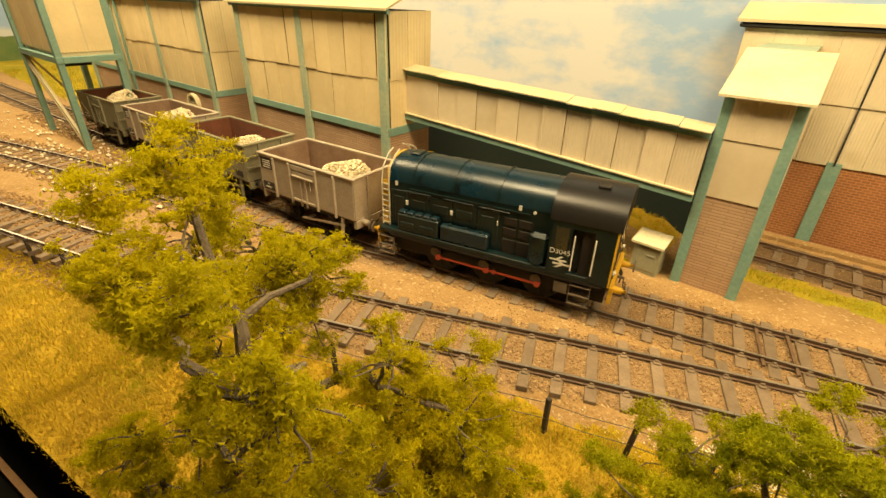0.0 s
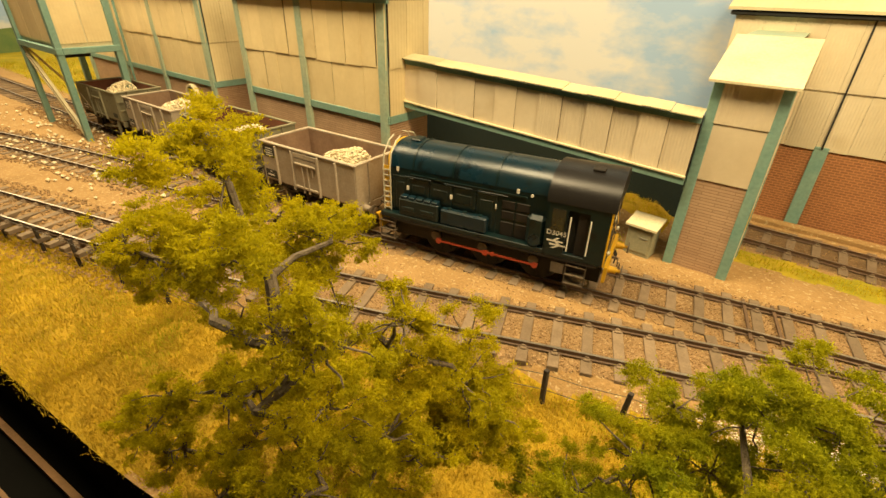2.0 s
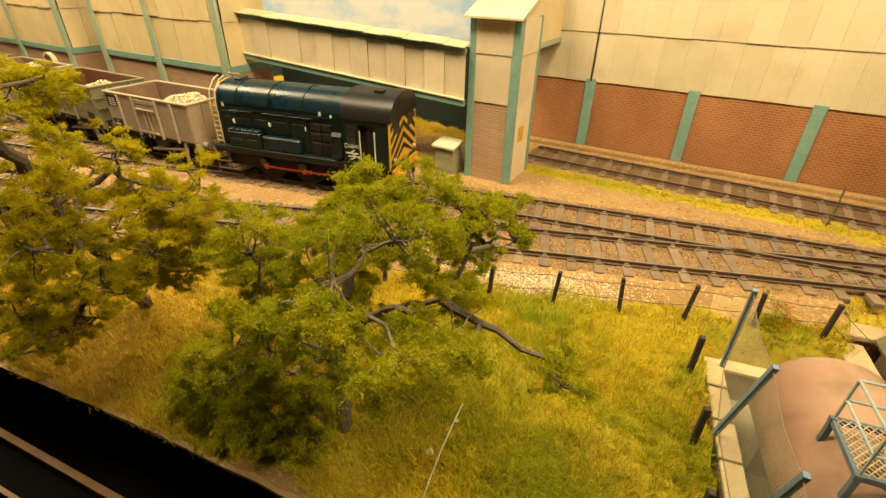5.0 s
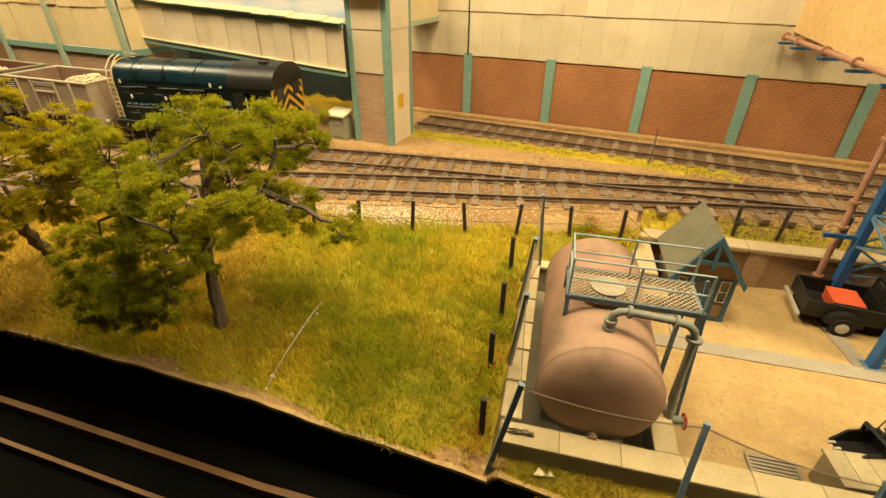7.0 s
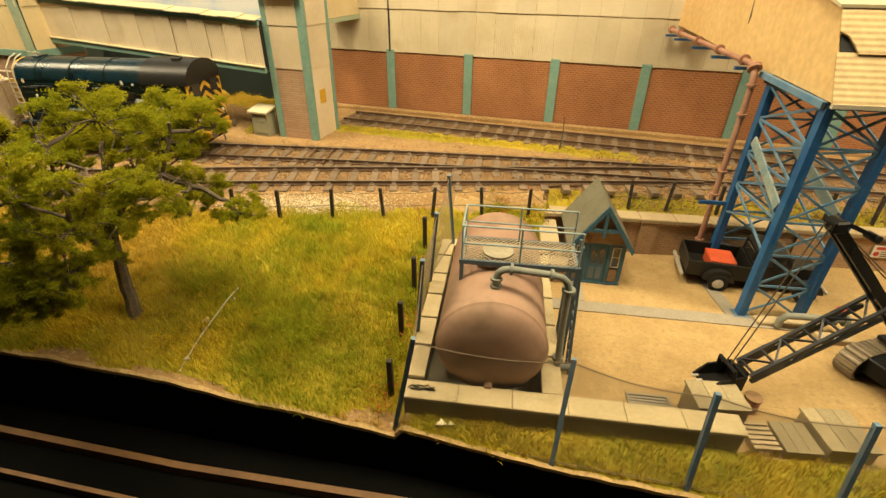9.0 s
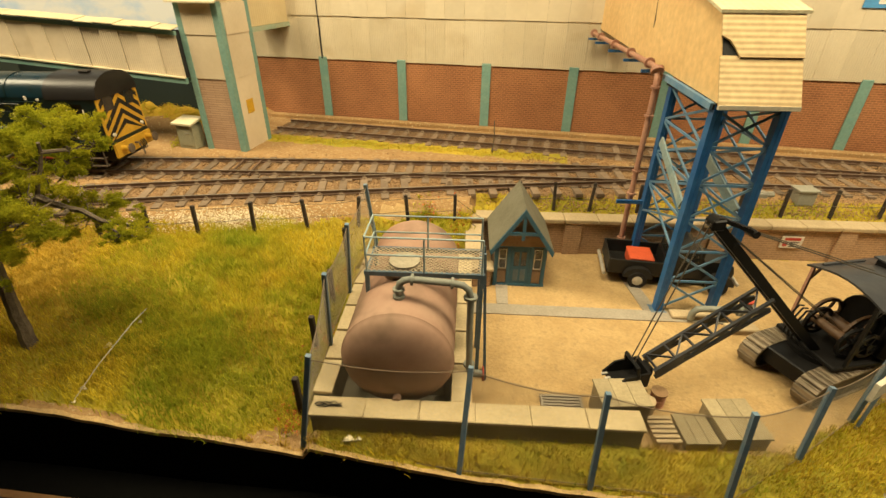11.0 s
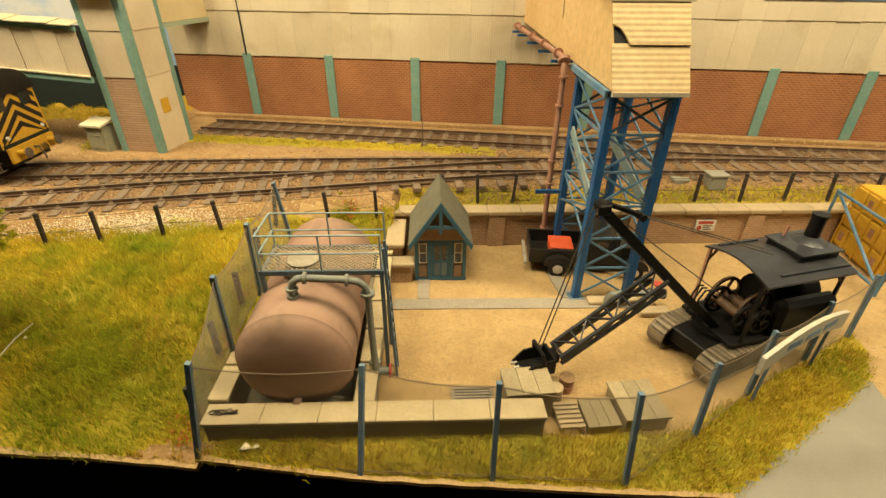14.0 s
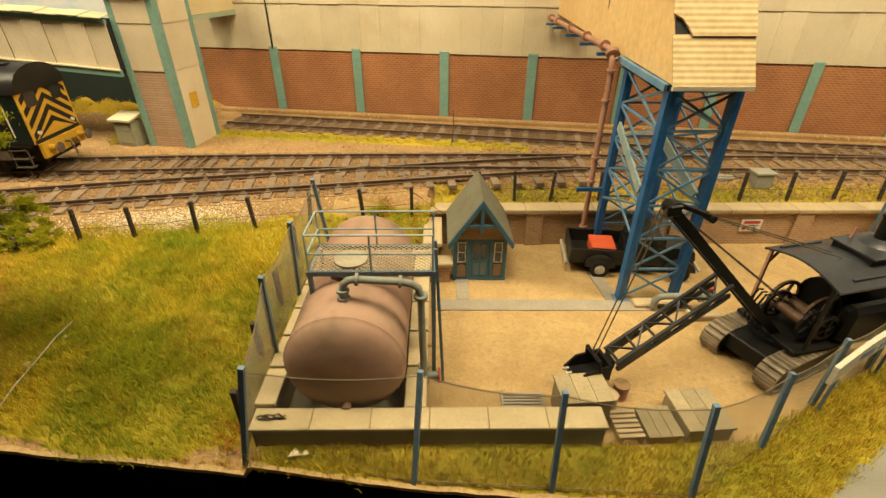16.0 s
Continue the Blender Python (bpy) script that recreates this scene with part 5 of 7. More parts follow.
        if abs(hx) < hl - 0.15:
            heap.rock((hx, hy, z0 + max(0.05, top * (0.97 - q ** 2.5 * 0.6 + 0.12 * math.sin(3 * hx) * math.cos(2.5 * hy + seed))) + r.uniform(-0.05, 0.06)), r.uniform(0.035, 0.075), r)
    tagged(P("stone_load", heap, "white_stone", "heap of pale limestone"), kind="")


LOCO_X = -7.0
y, a = on_curve(TRACK_C, LOCO_X)
build_loco(LOCO_X, y, a)
dist = 4.2 + 0.06 + 3.0
for k, (style, load) in enumerate((("grey", (0.9, 1.55)), ("green", (0.8, 1.42)), ("grey", (0.6, 1.55)), ("green", (0.4, 1.6)))):
    wx = along(TRACK_C, LOCO_X, -(dist + k * 6.06))
    y, a = on_curve(TRACK_C, wx)
    build_wagon(wx, y, a, style, load, 40 + k)

# ---- yard ----
for name, pts, lab in (("paving_strip", [(-5.7, -0.55), (1.9, -0.62), (1.9, -0.12), (-5.7, -0.05)], "weathered grey paving strip across the yard"),
                       ("paving_strip", [(-4.95, -0.04), (-4.6, -0.04), (-4.55, 1.0), (-4.95, 1.0)], "short grey paving strip to the hut door"),
                       ("paving_strip", [(-0.42, -0.08), (0.0, -0.08), (-0.25, 1.9), (-0.65, 1.9)], "short grey paving strip beside the pylon")):
    t = ything(name, 0, 0, YARD_Z, label=lab, category="paving")
    part("slab", Mesh().prism(pts, "z", -0.05, 0.035), M["strip"], t)

# retaining wall with coping and piers
rw = ything("retaining_wall", -5.9, 3.3, YARD_Z, label="brown brick retaining wall with buff coping stones and piers", category="wall")
part("wall_face", Mesh().box(0.0, 0, -0.1, 26, 0.35, 1.28), M["brown_x"], rw)
for px in (3.8, 9.0, 13.4, 18.2, 23):
    part("pier", Mesh().box(px - 0.3, -0.09, -0.05, px + 0.3, 0.0, 1.27), M["brown_x"], rw)
x = -0.15
while x < 26:
    part("coping_stone", Mesh().box(0.005, -0.13, 1.28, 1.195, 0.5, 1.44, c=0.025), M["coping"], rw, at=place(x, 0, 0))
    x += 1.2
part("return_wall", Mesh().box(0, -1.9, -0.1, 0.42, -0.002, 1.05), M["brown_x"], rw)
part("return_coping", Mesh().box(-0.1, -2.0, 1.05, 0.52, -0.14, 1.2, c=0.03), M["coping"], rw)
part("corner_pier", Mesh().box(-0.15, -2.4, -0.1, 0.75, -2.0, 0.62), M["brown_x"], rw)
part("pier_cap", Mesh().box(-0.25, -2.5, 0.62, 0.85, -1.95, 0.76, c=0.03), M["coping"], rw)
sg = ything("warning_sign", 5.68, 3.29, -1.40, label="white warning sign with a red band on the retaining wall", category="sign")
part("plate", Mesh().box(-0.38, -0.05, 0, 0.38, -0.01, 0.46, c=0.01), M["white"], sg)
part("red_band", Mesh().box(-0.28, -0.056, 0.31, 0.28, -0.048, 0.42), M["sign_red"], sg)
for k, (a, w) in enumerate(((-0.08, 0.34), (-0.08, 0.28), (-0.08, 0.34))):
    part("lettering_bar", Mesh().box(a, -0.056, 0.22 - 0.08 * k, a + w, -0.05, 0.25 - 0.08 * k), M["patch"], sg)
part("symbol", Mesh().cyl((-0.22, -0.056, 0.15), (-0.22, -0.048, 0.15), 0.09, n=14), M["sign_red"], sg)

# bund walls round the tank
bu = ything("bund_wall", 0, 0, YARD_Z, label="low cream concrete bund wall round the storage tank", category="wall")
for nm, (u0, v0, u1, v1, zt) in {"front": (-9.25, -5.3, -2.15, -4.83, 0.79), "left": (-9.25, -4.83, -8.88, 1.5, 0.91), "back": (-8.88, 1.15, -5.75, 1.5, 0.91), "right": (-6.2, -4.83, -5.8, 1.15, 0.79)}.items():
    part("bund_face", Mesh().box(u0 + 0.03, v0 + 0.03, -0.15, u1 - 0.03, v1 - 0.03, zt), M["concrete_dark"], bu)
    along_u = (u1 - u0) > (v1 - v0)
    n = max(2, round((u1 - u0 if along_u else v1 - v0) / 1.15))
    for i in range(n):
        if along_u:
            b = (u0 + (u1 - u0) * i / n + 0.004, v0 - 0.03, u0 + (u1 - u0) * (i + 1) / n - 0.004, v1 + 0.03)
        else:
            b = (u0 - 0.03, v0 + (v1 - v0) * i / n + 0.034, u1 + 0.03, v0 + (v1 - v0) * (i + 1) / n - 0.034)
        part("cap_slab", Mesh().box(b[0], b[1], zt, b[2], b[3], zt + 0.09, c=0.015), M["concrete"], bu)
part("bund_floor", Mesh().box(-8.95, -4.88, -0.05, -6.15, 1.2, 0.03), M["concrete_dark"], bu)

# storage tank
tk = ything("storage_tank", -7.42, -2.2, YARD_Z, label="oxide red horizontal storage tank with a grey filler pipe", category="tank")
R, zc = 1.235, 1.667
prof = [(-2.57, 0.0), (-2.55, 0.5), (-2.50, 0.82), (-2.42, 1.04), (-2.34, 1.15), (-2.26, 1.205), (-2.19, R), (-2.18, R + 0.014), (-2.14, R + 0.014), (-2.13, R), (-0.1, R), (0.0, R + 0.012), (0.1, R), (2.02, R), (2.1, R), (2.28, 1.12), (2.45, 0.8), (2.55, 0.3), (2.57, 0.0)]
m, n = Mesh(), 48
for a, r in prof:
    for k in range(n):
        w = 2 * math.pi * k / n
        m.v.append((r * math.cos(w), a, zc + r * math.sin(w)))
for i in range(len(prof) - 1):
    for k in range(n):
        m.f.append((i * n + k, i * n + (k + 1) % n, (i + 1) * n + (k + 1) % n, (i + 1) * n + k))
        m.mi.append(0)
part("shell", m, M["tank"], tk, smooth=True)
for a in (-1.5, 1.4):
    part("saddle", Mesh().box(-1.0, a - 0.18, 0.0, 1.0, a + 0.18, 0.95), M["concrete_dark"], tk, "concrete saddle")
part("manhole", Mesh().cyl((0.0, -0.52, zc + R - 0.06), (0.0, -0.52, zc + R + 0.29), 0.36, n=24), M["manhole"], tk, "dull buff manhole lid", True)
part("manhole_seat", Mesh().cyl((0.0, -0.52, zc + R - 0.1), (0.0, -0.52, zc + R + 0.05), 0.50, 0.46, n=24), M["rust_dark"], tk, "dark oily seat of the manhole", True)
fp = Mesh()
PV, top = -1.6, zc + R
fp.tube([(0, PV, top - 0.1), (0, PV, top + 0.22), (0.03, PV, top + 0.36), (0.13, PV, top + 0.45), (0.28, PV, top + 0.48), (1.15, PV, top + 0.42), (1.38, PV, top + 0.37), (1.5, PV, top + 0.26), (1.55, PV, top + 0.08), (1.56, PV, zc + 0.2), (1.60, PV - 0.1, 0.62)], 0.078, n=14)
for p in ((0, PV, top + 0.0), (0, PV, top + 0.18)):
    fp.cyl(p, (p[0], p[1], p[2] + 0.06), 0.13, n=16)
fp.cyl((0.27, PV, top + 0.48), (0.33, PV, top + 0.475), 0.13, n=16)
fp.cyl((1.12, PV, top + 0.42), (1.18, PV, top + 0.415), 0.13, n=16)
fp.cyl((1.55, PV, top + 0.10), (1.55, PV, top + 0.03), 0.15, n=16)
fp.cyl((1.58, PV, 1.0), (1.58, PV, 1.07), 0.13, n=16)
part("filler_pipe", fp, M["pipe"], tk, "grey-green filler pipe with flanges", True)
valve = part("valve", Mesh().cyl((1.5, PV - 0.05, 0.8), (1.9, PV - 0.05, 0.8), 0.09, n=10), M["pipe"], tk, "grey valve body", True)
wheel = Mesh()
ring = [Vector((1.92, PV - 0.05 + 0.16 * math.cos(a), 0.8 + 0.16 * math.sin(a))) for a in [math.pi * q / 8 for q in range(17)]]
wheel.tube(ring, 0.022, n=6)
for q in (0, 4, 8, 12):
    wheel.bar((1.92, PV - 0.05, 0.8), ring[q], 0.03)
part("valve_wheel", wheel, M["redrod"], valve, "faded red valve wheel")
part("outlet", Mesh().cyl((0, -2.4, 0.85), (0, -2.66, 0.85), 0.10, n=12), M["tank"], tk)

# access platform over the tank
pf = ything("tank_platform", -6.925, -2.6, YARD_Z, label="blue-grey access platform with handrails and mesh floor over the tank", category="platform")
x0, x1, y0, y1, zf, zt = -1.31, 1.30, -0.55, 0.53, 3.12, 4.0
for a in (x0, x1):
    for bb in (y0, y1):
        part("leg", Mesh().bar((a, bb, 0.03 if a > 0 else 2.3), (a, bb, zf), 0.09), M["blue_grey"], pf)
        part("stanchion", Mesh().cyl((a, bb, zf), (a, bb, zt), 0.024, n=6), M["rail_grey"], pf)
for bb in (y0, y1):
    part("edge_beam", Mesh().box(x0 - 0.06, bb - 0.04, zf - 0.09, x1 + 0.06, bb + 0.04, zf + 0.02), M["blue_grey"], pf)
    part("stanchion", Mesh().cyl((0, bb, zf), (0, bb, zt), 0.024, n=6), M["rail_grey"], pf)
    for z in (zt, (zf + zt) / 2):
        part("handrail", Mesh().cyl((x0, bb, z), (x1, bb, z), 0.022, n=6), M["rail_grey"], pf, "pale blue handrail")
for z in (zt, (zf + zt) / 2):
    part("handrail", Mesh().cyl((x0, y0, z), (x0, y1, z), 0.022, n=6), M["rail_grey"], pf)
for a in (x0, x1):
    part("edge_beam", Mesh().box(a - 0.04, y0, zf - 0.09, a + 0.04, y1, zf + 0.0), M["blue_grey"], pf)
mesh_floor = Mesh()
k = 0.0
while k < (x1 - x0) + (y1 - y0):
    for flip in (False, True):
        a0, a1 = max(0, k - (y1 - y0)), min(k, x1 - x0)
        p, q = (x0 + a0, y0 + (k - a0)), (x0 + a1, y0 + (k - a1))
        if flip:
            p, q = (p[0], y0 + y1 - p[1]), (q[0], y0 + y1 - q[1])
        mesh_floor.bar((*p, zf + 0.02), (*q, zf + 0.02), 0.017, 0.012)
    k += 0.118
part("mesh_floor", mesh_floor, M["mesh"], pf, "pale expanded mesh floor")
for a in (0.2, 0.55):
    part("ladder_rail", Mesh().bar((x1 + 0.22, y0 + a - 0.3, -0.02), (x1 + 0.05, y0 + a - 0.1, zf + 0.5), 0.06), M["blue_grey"], pf, "ladder side rail")
for i in range(10):
    z = 0.2 + 0.3 * i
    o = 0.22 - 0.17 * z / (zf + 0.5)
    part("rung", Mesh().cyl((x1 + o, y0 - 0.1 + 0.2 * z / 3.3, z), (x1 + o, y0 + 0.25 + 0.2 * z / 3.3, z), 0.025, n=6), M["blue_grey"], pf)

# small timbered hut
ht = ything("weighbridge_hut", -4.21, 1.05, YARD_Z, label="small hut with blue timber front and steep olive roof", category="hut")
w, dp, ev, ap = 0.83, 1.95, 1.56, 2.92
part("walls", Mesh().box(-w, 0.03, 0, w, dp, ev), M["hut_wall"], ht)
part("gable", Mesh().prism([(-w, ev), (w, ev), (0, ap - 0.14)], "y", -0.12, dp), M["wood"], ht, "brown gable")
rf = Mesh()
for s in (-1, 1):
    rf.prism([(0, ap), (s * 1.02, ev - 0.12), (s * 0.99, ev - 0.22), (0, ap - 0.13)], "y", -0.22, dp + 0.15)
part("roof", rf, M["hut_roof"], ht, "olive grey pitched roof")
for s in (-1, 1):
    part("bargeboard", Mesh().prism([(0, ap - 0.01), (s * 1.01, ev - 0.13), (s * 0.97, ev - 0.28), (0, ap - 0.22)], "y", -0.27, -0.215), M["hut_blue"], ht, "blue bargeboard")
part("tie_beam", Mesh().box(-0.55, -0.26, 2.02, 0.55, -0.2, 2.12), M["hut_blue"], ht)
part("king_post", Mesh().box(-0.05, -0.262, 1.85, 0.05, -0.198, 2.8), M["hut_blue"], ht)
part("lintel", Mesh().box(-w, -0.03, 1.46, w, 0.04, 1.58), M["hut_blue"], ht)
part("cill", Mesh().box(-w - 0.02, -0.05, 0, w + 0.02, 0.04, 0.08), M["hut_blue"], ht)
for a in (-w + 0.06, -0.36, 0.36, w - 0.06):
    part("stud", Mesh().box(a - 0.06, -0.035, 0.08, a + 0.06, 0.035, 1.46), M["hut_blue"], ht)
dr = part("door", Mesh().box(-0.29, -0.02, 0.08, 0.29, 0.03, 1.45), M["hut_blue"], ht, "blue panelled door")
for a in (-0.2, 0.03):
    part("door_pane", Mesh().box(a, -0.028, 0.78, a + 0.17, -0.018, 1.3), M["glass"], dr)
    part("door_panel", Mesh().box(a, -0.03, 0.2, a + 0.17, -0.018, 0.65, c=0.01), M["blue_grey"], dr)
for s in (-1, 1):
    c = s * 0.57
    wn = part("window", Mesh().box(c - 0.13, -0.012, 0.66, c + 0.13, 0.032, 1.40), M["glass"], ht, "narrow sash window")
    for z in (0.66, 1.02, 1.37):
        part("glazing_bar", Mesh().box(c - 0.13, -0.02, z, c + 0.13, 0.0, z + 0.03), M["white"], wn)
    for a in (c - 0.13, c + 0.10):
        part("frame_bar", Mesh().box(a, -0.022, 0.66, a + 0.03, 0.0, 1.40), M["white"], wn)
    part("panel", Mesh().box(c - 0.13, -0.015, 0.12, c + 0.13, 0.032, 0.58), M["hut_wall"], ht)

# blue lattice pylon carrying the covered gallery
py = ything("lattice_pylon", 0, 0, YARD_Z, label="blue lattice steel pylon with cross bracing", category="pylon")
PW, PD, PH = 1.60, 2.75, 6.26
for a in (0, PW):
    for bb in (0, PD):
        m = Mesh()
        for dx, dy in ((0, 0), (0.11, 0.0)):
            m.bar((a + dx - 0.05, bb, -0.03), (a + dx - 0.05, bb, PH), 0.10, 0.26)
        part("leg", m, M["blue"], py, "blue steel leg")
        part("foot_plate", Mesh().box(a - 0.22, bb - 0.2, -0.03, a + 0.24, bb + 0.2, 0.04), M["blue_grey"], py)
LV = [0.12, 1.12, 2.14, 3.16, 4.18, 5.2, 6.16]
for i in range(len(LV) - 1):
    za, zb = LV[i], LV[i + 1]
    for f in ("front", "back"):
        yy = -0.06 if f == "front" else PD + 0.06
        for p, q in (((0, yy, za), (PW, yy, zb)), ((PW, yy, za), (0, yy, zb)), ((0, yy, zb), (PW, yy, zb))):
            m = Mesh()
            m.bar(p, q, 0.04, 0.065)
            part("brace", m, M["blue_pale"], py)
    for xx in (-0.06, PW + 0.06) if i > 1 else ():
        for p, q in (((xx, 0, za), (xx, PD, zb)), ((xx, PD, za), (xx, 0, zb)), ((xx, 0, zb), (xx, PD, zb))):
            m = Mesh()
            m.bar(p, q, 0.04, 0.065)
            part("brace", m, M["blue_pale"], py)
m = Mesh()
m.bar((-0.08, 2.5, 4.6), (-0.08, 0.2, 3.5), 0.06, 0.28)
part("chute_plate", m, M["chute"], py, "pale blue chute plate")
m = Mesh()
m.bar((1.0, 2.4, 4.6), (1.5, 0.3, 3.3), 0.06, 0.3)
part("chute_plate", m, M["chute"], py, "pale blue chute plate")
part("head_frame", Mesh().box(-0.15, -0.12, 6.16, PW + 0.2, PD + 0.2, 6.28), M["frame"], py, "dark head frame")
part("side_arm", Mesh().box(-0.95, PD - 0.05, 2.35, 0.0, PD + 0.05, 2.47), M["blue"], py)
part("concrete_base", Mesh().box(0.3, -0.5, -0.02, 1.9, -0.12, 0.14, c=0.03), M["coping"], py, "concrete base block")

gl = ything("covered_gallery", 0, 0, 4.16, label="tan plywood covered gallery with corrugated end reaching from factory to pylon", category="gallery")
GW, GL = 1.78, 12.3
SLOPE = Matrix.Translation((0, -0.25, 0.2)) @ Matrix.Rotation(radians(-29.7), 4, "X")
part("gallery_body", Mesh().prism([(-0.25, 0.2), (3.2, 0.35), (GL, 0.8), (GL, 5.0), (0.85, 2.1)], "x", -0.08, GW - 0.06), M["ply"], gl, "tan plywood side")
part("lower_sheet", Mesh().prism([(-0.13, -0.03), (GW, -0.03), (GW, 1.15), (-0.13, 1.15)], "y", -0.06, -0.012, tf=SLOPE), M["ply_sheet"], gl, "tan corrugated sheet")
part("upper_sheet", Mesh().prism([(-0.13, 1.6), (0.06, 1.5), (0.2, 1.3), (0.3, 1.1), (GW, 1.1), (GW, 2.2), (-0.13, 2.2)], "y", -0.11, -0.065, tf=SLOPE), M["ply_sheet"], gl, "tan corrugated sheet with a torn corner")
part("torn_hole", Mesh().prism([(-0.06, 1.16), (0.28, 1.16), (0.1, 1.5), (-0.06, 1.58)], "y", -0.035, -0.004, tf=SLOPE), M["dark"], gl, "dark hole behind the torn corner")
part("sill_board", Mesh().box(-0.12, -0.34, 0.1, GW, -0.25, 0.2), M["straw"], gl)
rf = Mesh()
rf.prism([(0.68, 2.11), (0.68, 2.18), (GL, 5.15), (GL, 5.02)], "x", -0.2, GW + 0.12)
part("roof", rf, M["roof"], gl, "pale roof sheets")
part("split", Mesh().prism([(5.2, 1.6), (5.45, 2.6), (5.3, 1.9), (5.25, 1.4)], "x", -0.092, -0.075), M["dark"], gl, "dark split in the plywood")
for s in (-0.16, GW - 0.06):
    m = Mesh()
    m.bar((s, -0.1, 0.12), (s, 3.2, 0.24), 0.12, 0.16)
    part("bottom_chord", m, M["blue_pale"], gl)

pp = ything("rising_pipe", -0.45, 2.95, YARD_Z, label="rust red flanged pipe from the yard to the factory wall", category="pipe")
m = Mesh()
topz = 6.55
m.tube([(0, 0, 0), (0, 0, topz - 0.5), (0.0, 0.05, topz - 0.2), (0.0, 0.22, topz), (0.0, 0.5, topz + 0.06), (0.0, 8.9, topz + 0.2)], 0.088, n=12)
part("pipe_run", m, M["rust"], pp, smooth=True)
for z in (0.9, 2.6, 3.4, 5.2, 6.05):
    part("flange", Mesh().cyl((0, 0, z), (0, 0, z + 0.06), 0.145, n=14), M["rust"], pp)
part("bend_flange", Mesh().cyl((0, 0.12, topz - 0.05), (0, 0.2, topz + 0.02), 0.19, n=16), M["rust"], pp)
for yy in (0.9, 2.9, 5.0, 7.3, 8.6):
    part("flange", Mesh().cyl((0, yy, topz + 0.07 + yy * 0.016), (0, yy + 0.1, topz + 0.07 + yy * 0.016), 0.16, n=14), M["rust"], pp)
    part("bracket", Mesh().box(-0.2, yy, topz - 0.22 + yy * 0.016, 0.5, yy + 0.12, topz - 0.13 + yy * 0.016), M["blue"], pp, "blue pipe bracket")

# pick-up truck
tr = ything("pickup_truck", 0.93, 1.93, YARD_Z, rz=-7, label="old black pick-up truck with rounded wings parked under the pylon", category="truck")
bed = Mesh()
bed.box(-2.28, -0.78, 0.42, -0.25, 0.78, 0.50)
for s in (-1, 1):
    bed.box(-2.28, s * 0.78 - 0.03, 0.45, -0.25, s * 0.78 + 0.03, 1.02, c=0.015)
bed.box(-2.31, -0.78, 0.45, -2.25, 0.78, 1.02, c=0.015)
bed.box(-0.28, -0.78, 0.45, -0.22, 0.78, 1.05, c=0.015)
part("load_bed", bed, M["truck"], tr, "open black load bed")
cabp = [(-0.22, 0.45), (1.0, 0.45), (1.0, 1.02), (0.78, 1.55), (0.62, 1.62), (0.0, 1.62), (-0.15, 1.5), (-0.22, 1.0)]
part("cab", Mesh().prism(cabp, "y", -0.74, 0.74), M["truck"], tr)
bon = [(1.0, 0.45), (2.05, 0.45), (2.12, 0.65), (2.05, 0.95), (1.7, 1.08), (1.0, 1.08)]
part("bonnet", Mesh().prism(bon, "y", -0.5, 0.5), M["truck"], tr)
part("windscreen", Mesh().box(0.84, -0.62, 1.10, 0.93, 0.62, 1.48), M["glass"], tr)
part("rear_window", Mesh().box(-0.235, -0.45, 1.12, -0.2, 0.45, 1.45), M["glass"], tr)
for s in (-1, 1):
    part("side_window", Mesh().box(0.08, s * 0.745 - 0.01, 1.1, 0.75, s * 0.745 + 0.01, 1.45), M["glass"], tr)
    for a in (-1.25, 1.5):
        wg = []
        for k in range(9):
            an = math.pi * k / 8
            wg.append((a + 0.52 * math.cos(an), 0.42 + 0.42 * math.sin(an)))
        wing = Mesh().prism(wg, "y", s * 0.80, s * 1.02)
        part("wing", wing, M["truck"], tr, "rounded black wing", True)
        wh = part("wheel", Mesh().cyl((a, s * 0.84, 0.33), (a, s * 1.06, 0.33), 0.33, n=20), M["tyre"], tr, "black tyre", True)
        part("hubcap", Mesh().cyl((a, s * 1.05, 0.33), (a, s * 1.075, 0.33), 0.20, 0.16, n=16), M["chrome"], wh, "chrome hubcap", True)
part("chassis", Mesh().box(-2.25, -0.5, 0.25, 2.0, 0.5, 0.45), M["frame"], tr)
part("rear_bumper", Mesh().box(-2.48, -0.85, 0.34, -2.37, 0.85, 0.48, c=0.03), M["chrome"], tr, "chrome bumper")
part("front_bumper", Mesh().box(2.15, -0.85, 0.34, 2.25, 0.85, 0.48, c=0.03), M["chrome"], tr)
tr.matrix_basis = tr.matrix_basis @ Matrix.Scale(0.9, 4)
oc = ything("orange_crate", -0.05, 2.02, YARD_Z + 0.455, rz=-7, label="orange red crate in the bed of the truck", category="crate")
part("crate_body", Mesh().box(-0.38, -0.42, 0, 0.38, 0.42, 0.34, c=0.03), M["orange"], oc)
part("crate_lid", Mesh().box(-0.40, -0.44, 0.34, 0.40, 0.44, 0.41, c=0.03), M["orange"], oc)

# pipe fittings and blocks at the pylon's foot
pf2 = ything("pump_fitting", 1.15, -0.55, YARD_Z + 0.10, label="grey pipe bend and valve with a red hand wheel", category="valve")
m = Mesh()
m.tube([(-0.35, 0, 0), (-0.35, 0, 0.22), (-0.25, 0, 0.38), (0.0, 0, 0.4), (1.3, 0, 0.4)], 0.10, n=10)
m.cyl((0.9, 0, 0.4), (1.0, 0, 0.4), 0.18, n=12)
m.cyl((1.25, 0, 0.4), (1.35, 0, 0.4), 0.18, n=12)
m.cyl((1.1, 0, 0.4), (1.1, 0, 0.75), 0.05, n=8)
part("pipe", m, M["pipe"], pf2, smooth=True)
part("wheel", Mesh().cyl((1.1, 0, 0.72), (1.1, 0, 0.76), 0.16, n=12), M["redrod"], pf2, "red hand wheel")
